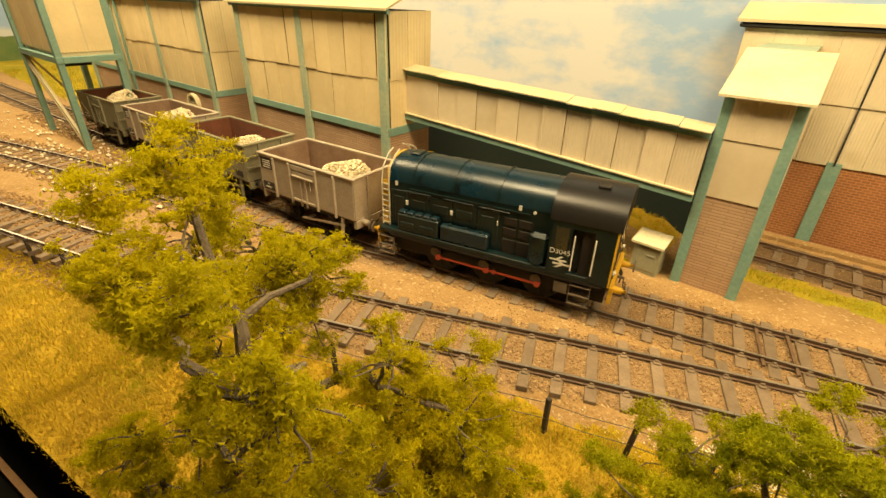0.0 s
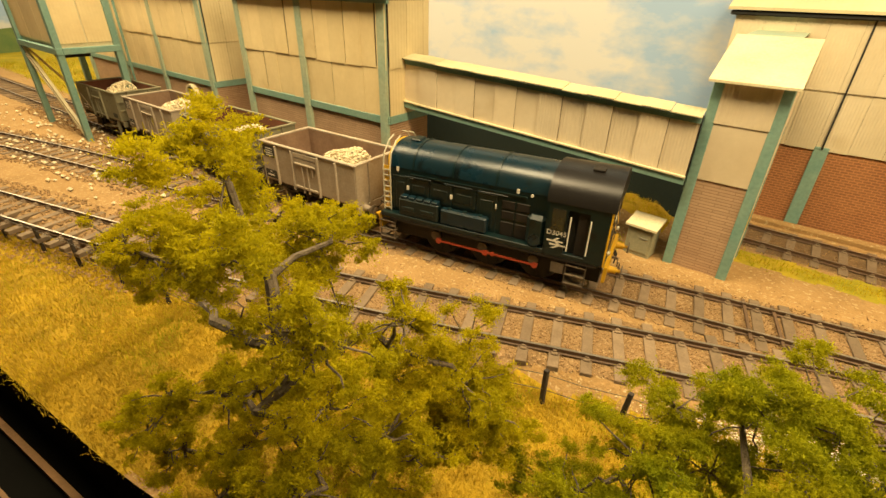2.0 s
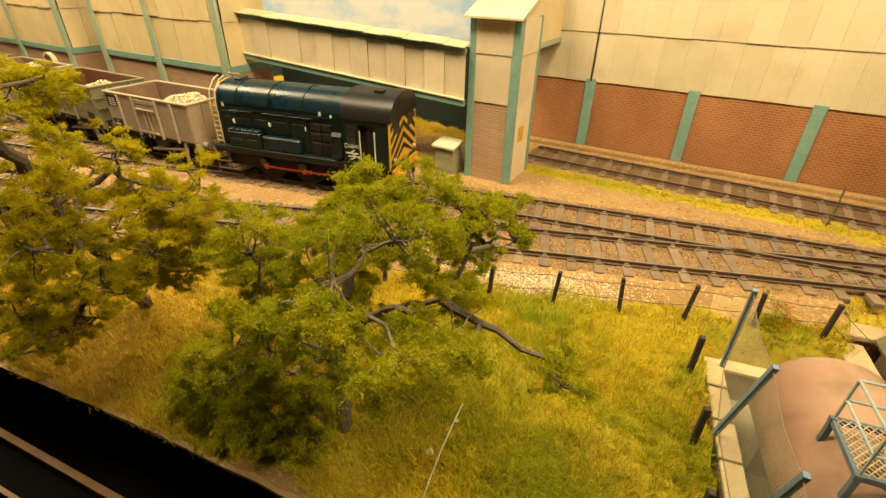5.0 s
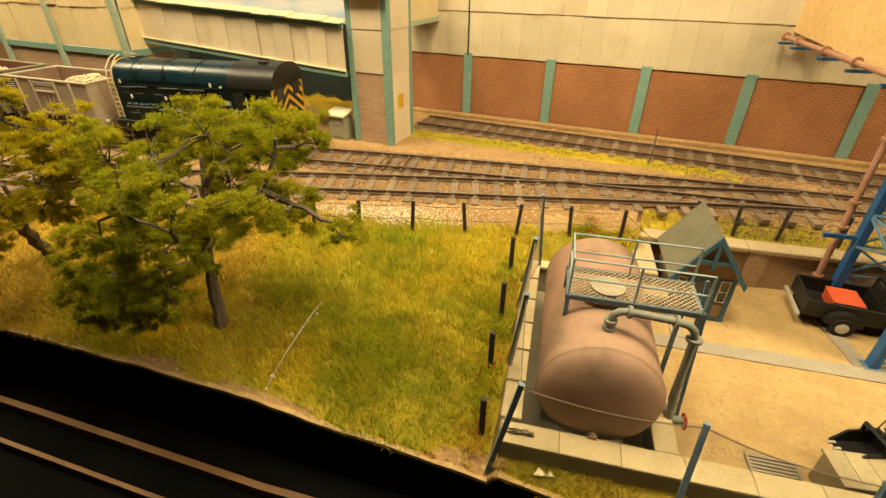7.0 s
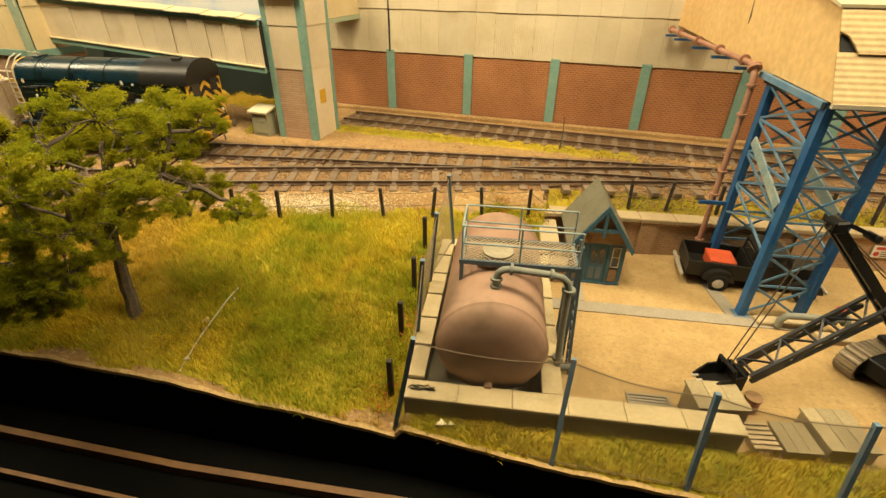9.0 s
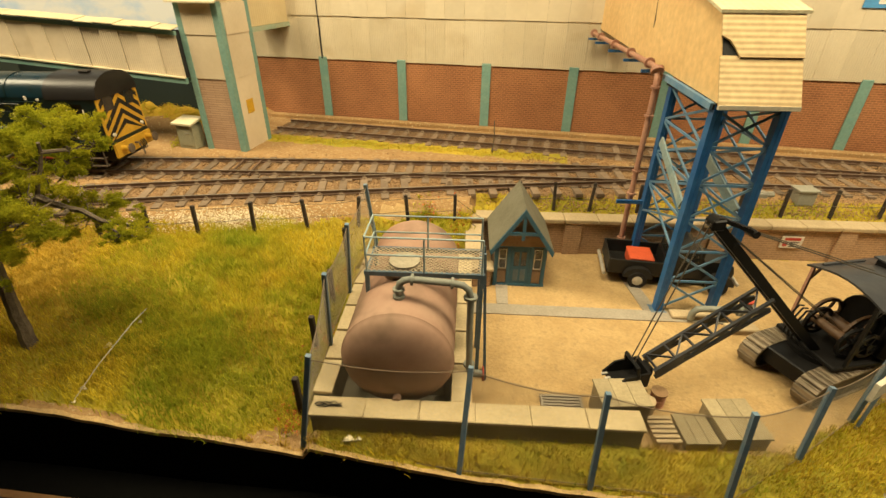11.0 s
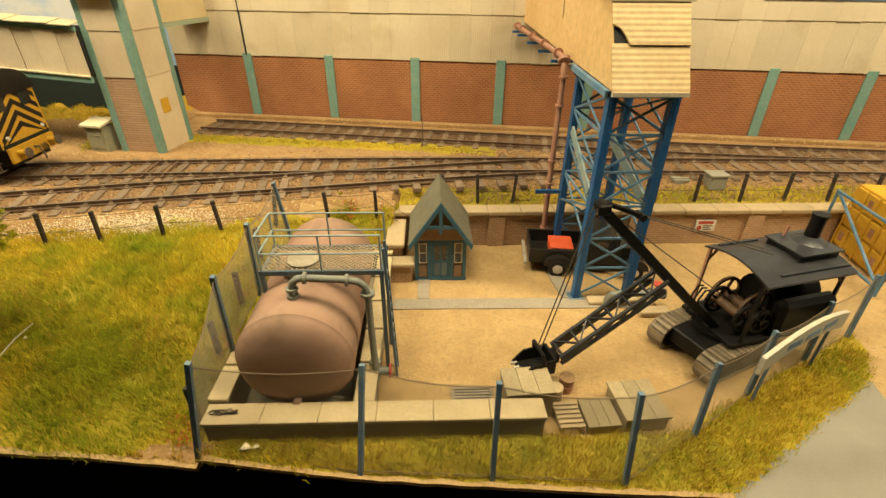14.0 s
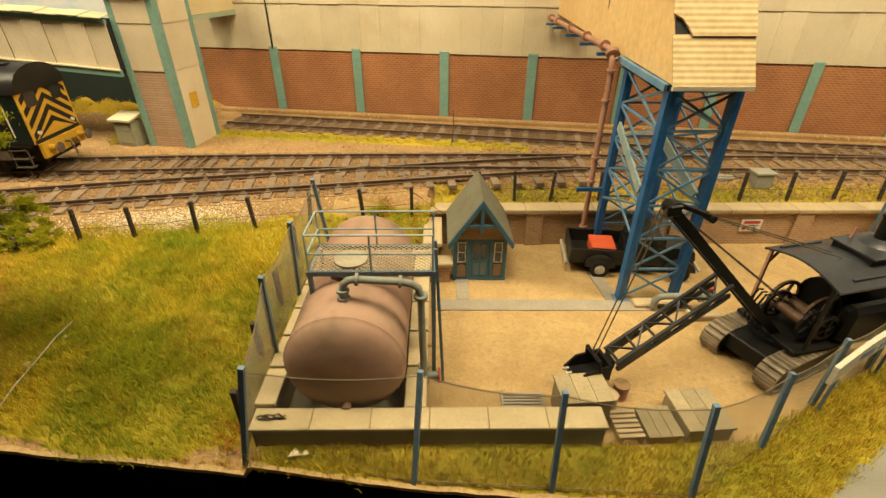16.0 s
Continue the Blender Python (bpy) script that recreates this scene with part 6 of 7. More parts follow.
cb = ything("concrete_block", 2.1, -0.95, YARD_Z, label="pale concrete block on the yard", category="block")
part("block", Mesh().box(-0.45, -0.15, 0, 0.45, 0.2, 0.2, c=0.03), M["coping"], cb)

# drain grating, boxes, pallet and drum behind the bund
dg = ything("drain_grating", -3.57, -4.0, YARD_Z, label="grey timber drain grating in the yard", category="grating")
fr = Mesh()
for b in ((-0.5, -0.3, 0.5, -0.24), (-0.5, 0.24, 0.5, 0.3), (-0.5, -0.24, -0.44, 0.24), (0.44, -0.24, 0.5, 0.24)):
    fr.box(b[0], b[1], 0, b[2], b[3], 0.06)
part("grating_frame", fr, M["strip"], dg)
for i in range(5):
    part("slat", Mesh().box(-0.44, -0.2 + 0.09 * i, 0, 0.44, -0.14 + 0.09 * i, 0.045), M["strip"], dg)


def crate(u, v, sx, sy, sz, rz, key, label, lid=True, tilt=0):
    t = ything("storage_box", u, v, YARD_Z, rz=rz, label=label, category="box")
    part("box_body", Mesh().box(-sx / 2, -sy / 2, 0, sx / 2, sy / 2, sz, c=0.02), M[key], t)
    if lid:
        n = 3
        for i in range(n):
            part("lid_board", Mesh().box(-sx / 2 - 0.03 + (sx + 0.06) * i / n, -sy / 2 - 0.03, sz, -sx / 2 - 0.03 + (sx + 0.06) * (i + 1) / n - 0.012, sy / 2 + 0.03, sz + 0.06), M[key], t)
    return t


crate(-2.37, -4.26, 1.06, 0.76, 0.78, 4, "box_tan", "tan box with a boarded lid beside the bund")
crate(-0.77, -4.70, 0.70, 0.74, 0.22, 3, "box_tan", "low buff wooden box standing by the fence")
crate(0.16, -4.50, 0.98, 1.06, 0.38, 4, "box_tan", "larger buff wooden box with a boarded lid by the fence")
pl = ything("wooden_pallet", -1.48, -4.72, YARD_Z, rz=3, label="small slatted wooden pallet lying by the boxes", category="pallet")
for i in range(6):
    part("slat", Mesh().box(-0.28, -0.36 + 0.125 * i, 0.2, 0.28, -0.275 + 0.125 * i, 0.25), M["coping"], pl)
for a in (-0.25, 0.18):
    part("bearer", Mesh().box(a, -0.36, 0, a + 0.07, 0.36, 0.2), M["coping"], pl)
dm = ything("oil_drum", -1.28, -3.79, YARD_Z, label="short rusty drum with a tan lid beside the boxes", category="drum")
part("drum_body", Mesh().cyl((0, 0, 0), (0, 0, 0.40), 0.17, n=20), M["rust"], dm, smooth=True)
for z in (0.02, 0.2, 0.38):
    part("hoop", Mesh().cyl((0, 0, z - 0.015), (0, 0, z + 0.02), 0.182, n=20), M["rust"], dm)
part("lid", Mesh().cyl((0, 0, 0.40), (0, 0, 0.43), 0.19, n=20), M["wood"], dm, "tan wooden lid")
stub = ything("drum_stub", -1.62, -4.02, YARD_Z, label="pale round-topped block beside the drum", category="block")
part("block", Mesh().cyl((0, 0, 0), (0, 0, 0.36), 0.2, 0.19, n=18), M["coping"], stub, smooth=True)

ws2 = ything("wire_scrap", -8.85, -5.05, YARD_Z + 0.885, label="tangle of dark wire lying on the bund wall", category="wire")
m, rw2 = Mesh(), random.Random(4)
for k in range(7):
    a, c3 = rw2.uniform(-0.22, 0.22), rw2.uniform(-0.06, 0.06)
    m.tube([(a - 0.12, c3, 0.015), (a - 0.03, c3 + rw2.uniform(-0.05, 0.05), 0.05), (a + 0.05, c3 + rw2.uniform(-0.05, 0.05), 0.02), (a + 0.13, c3, 0.03)], 0.014, n=5)
part("tangle", m, M["shovel"], ws2)
# steam shovel on crawler tracks
ss = ything("steam_shovel", 2.81, -2.48, YARD_Z, rz=13, label="black steam shovel on crawlers with canopy, chimney and lattice arm", category="excavator")
SP = lambda name, m, k, label="", smooth=False, parent=None: part(name, m, M[k], parent or ss, label, smooth)
CR = Matrix.Translation((0.12, 0.0, 0)) @ Matrix.Rotation(radians(11), 4, "Z")
for s in (-1, 1):
    oval = []
    for k in range(13):
        a = math.pi / 2 + math.pi * k / 12
        oval.append((-0.85 + 0.36 * math.cos(a), 0.38 + 0.36 * math.sin(a)))
    for k in range(13):
        a = -math.pi / 2 + math.pi * k / 12
        oval.append((0.85 + 0.36 * math.cos(a), 0.38 + 0.36 * math.sin(a)))
    yy = s * 0.74
    crawler = SP("crawler", Mesh().prism([(p[0], 0.38 + (p[1] - 0.38) * 0.86) for p in oval], "y", yy - 0.2, yy + 0.2, tf=CR), "shovel", "crawler track with worn steel shoes")
    run = [Vector((p[0], 0, p[1])) for p in oval]
    total = sum((run[(i + 1) % len(run)] - run[i]).length for i in range(len(run)))
    step = total / 34
    for k in range(34):
        d, i = k * step, 0
        while d > (run[(i + 1) % len(run)] - run[i]).length:
            d -= (run[(i + 1) % len(run)] - run[i]).length
            i = (i + 1) % len(run)
        e = (run[(i + 1) % len(run)] - run[i]).normalized()
        p = run[i] + e * d + Vector((0, yy, 0))
        e2 = CR.to_3x3() @ e
        shoe = Mesh().bar(CR @ (p - e * step * 0.44), CR @ (p + e * step * 0.44), 0.5, 0.06, up=(CR.to_3x3() @ Vector((0, 1, 0))).cross(e2))
        out2 = (CR.to_3x3() @ Vector((0, 1, 0))).cross(e2)
        out2 = out2 if (CR.to_3x3() @ (p - Vector((p.x * 0.8, p.y, 0.38)))).dot(out2) > 0 else -out2
        for grouser in (-0.3, 0.3):
            q = p + e * step * grouser
            shoe.bar(CR @ q + out2 * 0.035 - CR.to_3x3() @ Vector((0, 0.24, 0)), CR @ q + out2 * 0.035 + CR.to_3x3() @ Vector((0, 0.24, 0)), 0.022, 0.022)
        SP("shoe", shoe, "steel_worn", parent=crawler)
SP("truck_frame", Mesh().box(-0.95, -0.58, 0.28, 0.8, 0.58, 0.74, c=0.03, tf=CR), "shovel")
SP("turntable", Mesh().cyl((0.3, 0.0, 0.70), (0.3, 0.0, 0.86), 0.7, n=24), "shovel", smooth=True)
SP("deck", Mesh().box(-0.25, -0.86, 0.86, 2.7, 0.86, 0.98, c=0.02), "shovel")
SP("tank_side", Mesh().box(0.95, -0.92, 0.98, 2.65, -0.55, 2.0, c=0.12), "shovel", "black water tank")
SP("boiler", Mesh().cyl((1.15, 0.05, 1.62), (2.6, 0.05, 1.62), 0.56, n=20), "shovel", smooth=True)
cn = Mesh()
nx, ny = 2, 10
for iy in range(ny + 1):
    f = iy / ny
    yv = -0.99 + 1.98 * f
    zv = 2.68 + 0.22 * math.sin(math.pi * f)
    for xv in (0.0, 2.62):
        cn.v += [(xv, yv, zv), (xv, yv, zv + 0.05)]
for iy in range(ny):
    a, b = iy * 4, (iy + 1) * 4
    cn.f += [(a + 1, a + 3, b + 3, b + 1), (a, b, b + 2, a + 2), (a, a + 1, b + 1, b), (a + 2, b + 2, b + 3, a + 3)]
    cn.mi += [0] * 4
cn.f += [(0, 2, 3, 1), (ny * 4, ny * 4 + 1, ny * 4 + 3, ny * 4 + 2)]
cn.mi += [0, 0]
SP("canopy", cn, "canopy", "dark blue-grey curved canopy", True)
SP("canopy_rib", Mesh().box(0.55, -0.80, 2.78, 2.56, -0.74, 2.85), "canopy")
SP("canopy_rib", Mesh().box(0.2, 0.74, 2.79, 1.4, 0.80, 2.86), "canopy")
SP("roof_box", Mesh().box(1.35, -0.5, 2.86, 2.5, 0.5, 3.06, c=0.02), "shovel", "raised roof box")
SP("roof_lid", Mesh().box(1.3, -0.55, 3.06, 2.55, 0.55, 3.10), "canopy")
SP("chimney_base", Mesh().cyl((2.15, 0.05, 3.09), (2.15, 0.05, 3.24), 0.42, 0.2, n=20), "canopy", smooth=True)
SP("chimney", Mesh().cyl((2.15, 0.05, 3.12), (2.15, 0.05, 3.80), 0.165, n=18), "shovel", "black chimney", True)
SP("chimney_rim", Mesh().cyl((2.15, 0.05, 3.76), (2.15, 0.05, 3.83), 0.19, n=18), "shovel", smooth=True)
SP("whistle", Mesh().cyl((1.75, 0.42, 3.09), (1.8, 0.42, 3.36), 0.04, n=8), "rust", "rusty whistle")
for a, bb in ((0.06, -0.84), (0.06, 0.84), (2.52, -0.8), (2.52, 0.8)):
    m = Mesh()
    m.bar((a, bb, 0.95), (a, bb, 2.76), 0.07)
    m.bar((a, bb, 2.35), (a + (0.3 if a < 1 else -0.3), bb, 2.74), 0.05)
    SP("post", m, "rust" if bb > 0 else "shovel", "canopy post")
# winding gear
for k, (gx, gy, gr) in enumerate(((0.3, 0.35, 0.36), (0.7, 0.55, 0.46), (0.35, -0.55, 0.40), (0.85, -0.3, 0.52), (0.62, -0.7, 0.30))):
    gw = Mesh()
    ring = [Vector((gx + gr * math.cos(a), gy, 1.42 + gr * math.sin(a))) for a in [2 * math.pi * q / 20 for q in range(20)]]
    for q in range(20):
        gw.bar(ring[q], ring[(q + 1) % 20], 0.08, 0.07, up=(0, 1, 0))
    for q in range(0, 20, 4):
        gw.bar((gx, gy, 1.42), ring[q], 0.05, 0.06, up=(0, 1, 0))
    gw.cyl((gx, gy - 0.06, 1.42), (gx, gy + 0.06, 1.42), 0.08, n=10)
    SP("gear_wheel", gw, "rust_dark" if k % 2 else "shovel", "spoked gear wheel")
for gx, gr in ((0.3, 0.12), (0.72, 0.15)):
    SP("drum", Mesh().cyl((gx, -0.45, 1.42), (gx, 0.45, 1.42), gr, n=16), "rust_dark", "oily winding drum", True)
m = Mesh()
for k in range(3):
    m.tube([(-0.4, 0.5 - 0.12 * k, 1.0), (-0.42, 0.5 - 0.12 * k, 1.6), (-0.3, 0.5 - 0.12 * k, 1.85), (-0.15, 0.5 - 0.12 * k, 1.82)], 0.025, n=6)
SP("lever", m, "shovel")
# boom, dipper arm and bucket
JX, JZ = -4.05, 4.74
m = Mesh()
m.bar((-0.05, -0.17, 0.92), (JX, -0.09, JZ), 0.08, 0.20)
m.bar((-0.05, 0.17, 0.92), (JX, 0.09, JZ), 0.08, 0.20)
for k in range(1, 7):
    f = k / 7
    m.bar((-0.05 + (JX + 0.05) * f, -0.15, 0.92 + (JZ - 0.92) * f), (-0.05 + (JX + 0.05) * f, 0.15, 0.92 + (JZ - 0.92) * f), 0.10, 0.14)
boom = SP("boom", m, "shovel", "black boom")
SP("sheave", Mesh().cyl((JX + 0.05, -0.13, JZ), (JX + 0.05, 0.13, JZ), 0.13, n=18), "shovel", smooth=True)
SP("boom_head", Mesh().box(JX - 0.14, -0.2, JZ - 0.12, JX + 0.16, -0.13, JZ + 0.12, c=0.03), "shovel")
m = Mesh()
m.bar((JX + 0.1, -0.06, JZ + 0.08), (JX + 1.0, -0.06, JZ - 0.30), 0.06, 0.08)
m.bar((JX + 0.1, 0.06, JZ + 0.08), (JX + 1.0, 0.06, JZ - 0.30), 0.06, 0.08)
m.cyl((JX + 1.0, -0.14, JZ - 0.32), (JX + 1.0, 0.14, JZ - 0.32), 0.08, n=12)
SP("backstay_link", m, "shovel")
A0, A1 = Vector((-2.05, 0.0, 2.5)), Vector((-4.45, 0.0, 0.82))
m = Mesh()
side = Vector((0, -1, 0)) * 0.24
for s in (-1, 1):
    for dz in (-0.02, 0.26):
        m.bar(A0 + side * s + Vector((0, 0, dz)), A1 + side * s + Vector((0, 0, dz * 0.8)), 0.07, 0.08)
    for k in range(6):
        f0, f1 = k / 6, (k + 1) / 6
        z0, z1 = (0.0, 0.24) if k % 2 == 0 else (0.24, 0.0)
        m.bar(A0.lerp(A1, f0) + side * s + Vector((0, 0, z0)), A0.lerp(A1, f1) + side * s + Vector((0, 0, z1)), 0.05, 0.075)
for k in range(7):
    f = k / 6
    m.bar(A0.lerp(A1, f) - side + Vector((0, 0, 0.24)), A0.lerp(A1, f) + side + Vector((0, 0, 0.24)), 0.05, 0.04)
    if k < 6:
        m.bar(A0.lerp(A1, f) + side * (1 if k % 2 else -1) + Vector((0, 0, 0.25)), A0.lerp(A1, f + 1 / 6) - side * (1 if k % 2 else -1) + Vector((0, 0, 0.25)), 0.04, 0.04)
for s in (-1, 1):
    m.bar(A0.lerp(A1, 0.76) + side * s + Vector((0, 0, 0.11)), A1 + side * s + Vector((0, 0, 0.09)), 0.08, 0.27)
SP("dipper_arm", m, "canopy", "dark lattice dipper arm")
arm_dir = (A1 - A0).normalized()
bk_tf = Matrix.Translation(A1 + Vector((-0.55, 0.0, -0.02))) @ Matrix.Rotation(math.atan2(arm_dir.y, arm_dir.x) - math.pi, 4, "Z") @ Matrix.Diagonal((0.92, 0.8, 0.68, 1))
bk = Mesh()
for s in (-0.38, 0.32):
    bk.prism([(0.42, -0.32), (-0.46, -0.32), (-0.52, -0.22), (-0.22, 0.20), (0.42, 0.30)], "y", s, s + 0.06, tf=bk_tf)
bk.box(-0.46, -0.36, -0.32, 0.42, 0.36, -0.25, tf=bk_tf)
bk.box(0.35, -0.36, -0.32, 0.43, 0.36, 0.32, tf=bk_tf)
bk.box(0.40, -0.20, -0.10, 0.62, 0.20, 0.26, c=0.04, tf=bk_tf)
bucket = SP("bucket", bk, "shovel", "open iron bucket")
for k in range(4):
    SP("tooth", Mesh().box(-0.56, -0.32 + 0.19 * k, -0.30, -0.40, -0.25 + 0.19 * k, -0.23, tf=bk_tf), "chrome", "bright tooth", parent=bucket)
m = Mesh()
m.tube([bk_tf @ Vector(p) for p in ((0.1, -0.36, 0.15), (0.05, -0.34, 0.55), (0.05, 0.34, 0.55), (0.1, 0.36, 0.15))], 0.05, n=6)
SP("bail", m, "shovel", parent=bucket)
m = Mesh()
top = bk_tf @ Vector((0.05, 0, 0.55))
for o in (-0.07, 0.07):
    m.tube([top + Vector((0, o, 0)), (JX - 0.1, o, JZ)], 0.015, n=5)
    m.tube([(JX + 1.0, o, JZ - 0.3), (0.9, o * 2, 2.98)], 0.015, n=5)
    m.tube([(JX + 0.2, o, JZ - 0.1), (0.3, 0.1 + o * 3, 1.6)], 0.013, n=5)
SP("rope", m, "wire", "wire ropes")

# gate and container at the far side of the yard
gt = ything("yard_gate", 9.95, 3.05, YARD_Z, rz=-99, label="pale blue tubular gate standing open", category="gate")
for p, q in (((0, 0, 0.1), (0, 0, 2.25)), ((0, 0, 2.25), (3.4, 0, 2.25)), ((0, 0, 0.35), (3.4, 0, 0.35)), ((0.1, 0, 2.2), (3.3, 0, 0.4)), ((3.4, 0, 0.1), (3.4, 0, 2.25))):
    m = Mesh()
    m.tube([p, q], 0.05, n=8)
    part("gate_bar", m, M["blue_pale"], gt)
co = ything("yellow_container", 10.8, 3.2, YARD_Z, rz=-101, label="yellow steel container with ribbed end doors", category="container")
part("shell", Mesh().box(0, 0, 0.05, 2.55, 5.6, 2.45, c=0.03), M["cargo"], co)
for i in range(4):
    for j in range(3):
        panel = part("door_panel", Mesh().box(0.08 + 0.61 * i, -0.07, 0.16 + 0.77 * j, 0.62 + 0.61 * i, 0.005, 0.84 + 0.77 * j, c=0.04), M["cargo"], co)
        part("door_recess", Mesh().box(0.24 + 0.61 * i, -0.076, 0.34 + 0.77 * j, 0.46 + 0.61 * i, -0.066, 0.66 + 0.77 * j), M["rust"] if (i + j) % 3 == 0 else M["cargo"], panel, "worn patch on the door")
for x in (0.05, 1.26, 2.42):
    part("lock_rod", Mesh().cyl((x + 0.04, -0.10, 0.1), (x + 0.04, -0.10, 2.42), 0.03, n=8), M["cargo"], co)
for i in range(8):
    part("side_rib", Mesh().box(2.545, 0.2 + 0.66 * i, 0.15, 2.62, 0.55 + 0.66 * i, 2.36, c=0.03), M["cargo"], co)

# chain-link fence along the front of the yard
cf = ything("chainlink_fence", 0, 0, YARD_Z, label="sagging chain-link fence on weathered blue posts around the yard", category="fence")
FP = [(-8.87, 1.23, -9.03, 0.82, 3.57), (-9.3, -1.05, -9.06, -1.47, 3.43), (-9.27, -3.29, -9.07, -3.6, 3.31), (-9.42, -5.5, -8.94, -5.44, 2.67),
      (-6.0, -5.95, -5.84, -5.36, 2.48), (-3.34, -6.05, -3.31, -5.7, 2.31), (-0.63, -6.15, -0.71, -5.88, 2.16), (1.19, -5.23, 1.36, -4.91, 1.92),
      (3.1, -4.05, 3.15, -4.0, 1.95), (5.3, -2.94, 5.3, -2.9, 1.9), (7.2, -2.05, 7.45, -1.77, 1.9)]
tops = []
for u, v, u1, v1, hgt in FP:
    m = Mesh()
    x, y = yard(u, v)
    gz = 0.98 if v > -3.5 and u < -8 else ground_z(x, y) - YARD_Z - 0.1
    m.bar((u, v, gz), (u1, v1, hgt), 0.10, 0.10)
    part("fence_post", m, M["fence_blue"], cf, "blue fence post")
    tops.append((Vector((u, v, gz + 0.12)), Vector((u1, v1, hgt - 0.06))))
net = Mesh()
for i in range(len(tops) - 1):
    (a0, a1), (c0, c1) = tops[i], tops[i + 1]
    span = (c0 - a0).length
    nn = int(span / 0.048)
    hh = (a1 - a0).length

    def at2(s, z):
        """A point of the net; s along the span, z up it, both 0 to 1."""
        lo, hi = a0.lerp(c0, s), a1.lerp(c1, s)
        hi = hi - Vector((0, 0, 0.16 * math.sin(math.pi * s)))
        p = lo.lerp(hi, z)
        return p + Vector((0, 0.05 * math.sin(math.pi * s) * math.sin(math.pi * z), 0))
    rise = span / hh
    for k in range(-int(nn / rise) - 1, nn + 1):
        for sgn in (1, -1):
            pts = []
            for zz in [q / 20 for q in range(21)]:
                s = k / nn + zz * hh / span
                s = s if sgn > 0 else 1 - s
                pts.append((s, zz))
            for (s0, z0), (s1, z1) in zip(pts, pts[1:]):
                if 0 <= s0 <= 1 and 0 <= s1 <= 1:
                    p, q = at2(s0, z0), at2(s1, z1)
                    w = 0.0044
                    net.add([p + Vector((0, 0, -w)), q + Vector((0, 0, -w)), q + Vector((0, 0, w)), p + Vector((0, 0, w))], [(0, 1, 2, 3)])
    for z in (0.03, 0.98):
        sw = Mesh()
        sw.tube([at2(s / 8, z) for s in range(9)], 0.011, n=5)
        part("strand_wire", sw, M["strand"], cf)
part("chain_link_net", net, M["net"], cf, "fine dull wire netting")
bd = ything("fence_board", 4.15, -3.66, YARD_Z + 0.1, rz=26.6, label="curved pale board with faded blue lettering wired to the fence", category="board")
m = Mesh()
arc = [(-1.75 + 3.5 * k / 10, 1.35 + 0.42 * math.sin(math.pi * (k + 1.5) / 13)) for k in range(11)]
m.prism([(p[0], p[1] - 0.42) for p in arc] + [(p[0], p[1] + 0.06) for p in reversed(arc)], "y", -0.14, -0.04)
part("board", m, M["straw"], bd)
for k in (0, 1, 2):
    part("lettering_bar", Mesh().box(-0.9 + 0.75 * k, -0.148, 1.42, -0.35 + 0.75 * k, -0.138, 1.60), M["blue_pale"], bd)
for a in (-1.2, 1.3):
    part("stay", Mesh().bar((a, -0.05, -0.1), (a, -0.05, 1.5), 0.06), M["blue_grey"], bd)

# ---- lineside things ----
lb = thing("lineside_cabinet", -3.25, 14.55, -0.06, -4, "grey-green lineside cabinet with a pale sloping lid", "cabinet")
part("body", Mesh().box(-0.45, -0.3, 0, 0.45, 0.35, 1.12, c=0.02), M["cabinet"], lb)
part("lid", Mesh().prism([(-0.42, 1.1), (0.42, 1.28), (0.42, 1.36), (-0.42, 1.18)], "x", -0.54, 0.54), M["plain"], lb, "pale sloping lid")
dd = part("door", Mesh().box(-0.32, -0.325, 0.15, 0.36, -0.295, 1.0, c=0.01), M["cabinet"], lb)
part("latch", Mesh().box(0.02, -0.35, 0.72, 0.28, -0.32, 0.76), M["lightgrey"], dd)
rb = thing("relay_box", 22.5, 14.62, -0.35, 10, "light grey relay box on short legs beside the fence", "cabinet")
part("box", Mesh().box(-0.32, -0.25, 0.1, 0.32, 0.25, 0.62, c=0.02), M["lightgrey"], rb)
part("lid", Mesh().box(-0.38, -0.3, 0.62, 0.38, 0.3, 0.70, c=0.02), M["lightgrey"], rb)
for a in (-0.25, 0.25):
    part("leg", Mesh().box(a - 0.05, -0.2, -0.2, a + 0.05, 0.2, 0.12), M["lightgrey"], rb)
pm = thing("point_machine", 21.2, 14.62, -0.2, 10, "small grey point machine beside the track", "machine")
part("case", Mesh().box(-0.3, -0.15, 0, 0.1, 0.2, 0.28, c=0.05), M["lightgrey"], pm)
part("motor", Mesh().cyl((0.1, 0.02, 0.16), (0.35, 0.02, 0.16), 0.12, n=12), M["lightgrey"], pm, smooth=True)
pw = thing("bent_pole", 10.6, 17.1, -0.1, 0, "thin bent pole in the ground beside the siding", "pole")
m = Mesh()
m.tube([(0, 0, 0), (0.05, 0.02, 0.7), (0.02, 0.0, 1.5)], 0.025, n=5)
part("pole", m, M["wire"], pw)

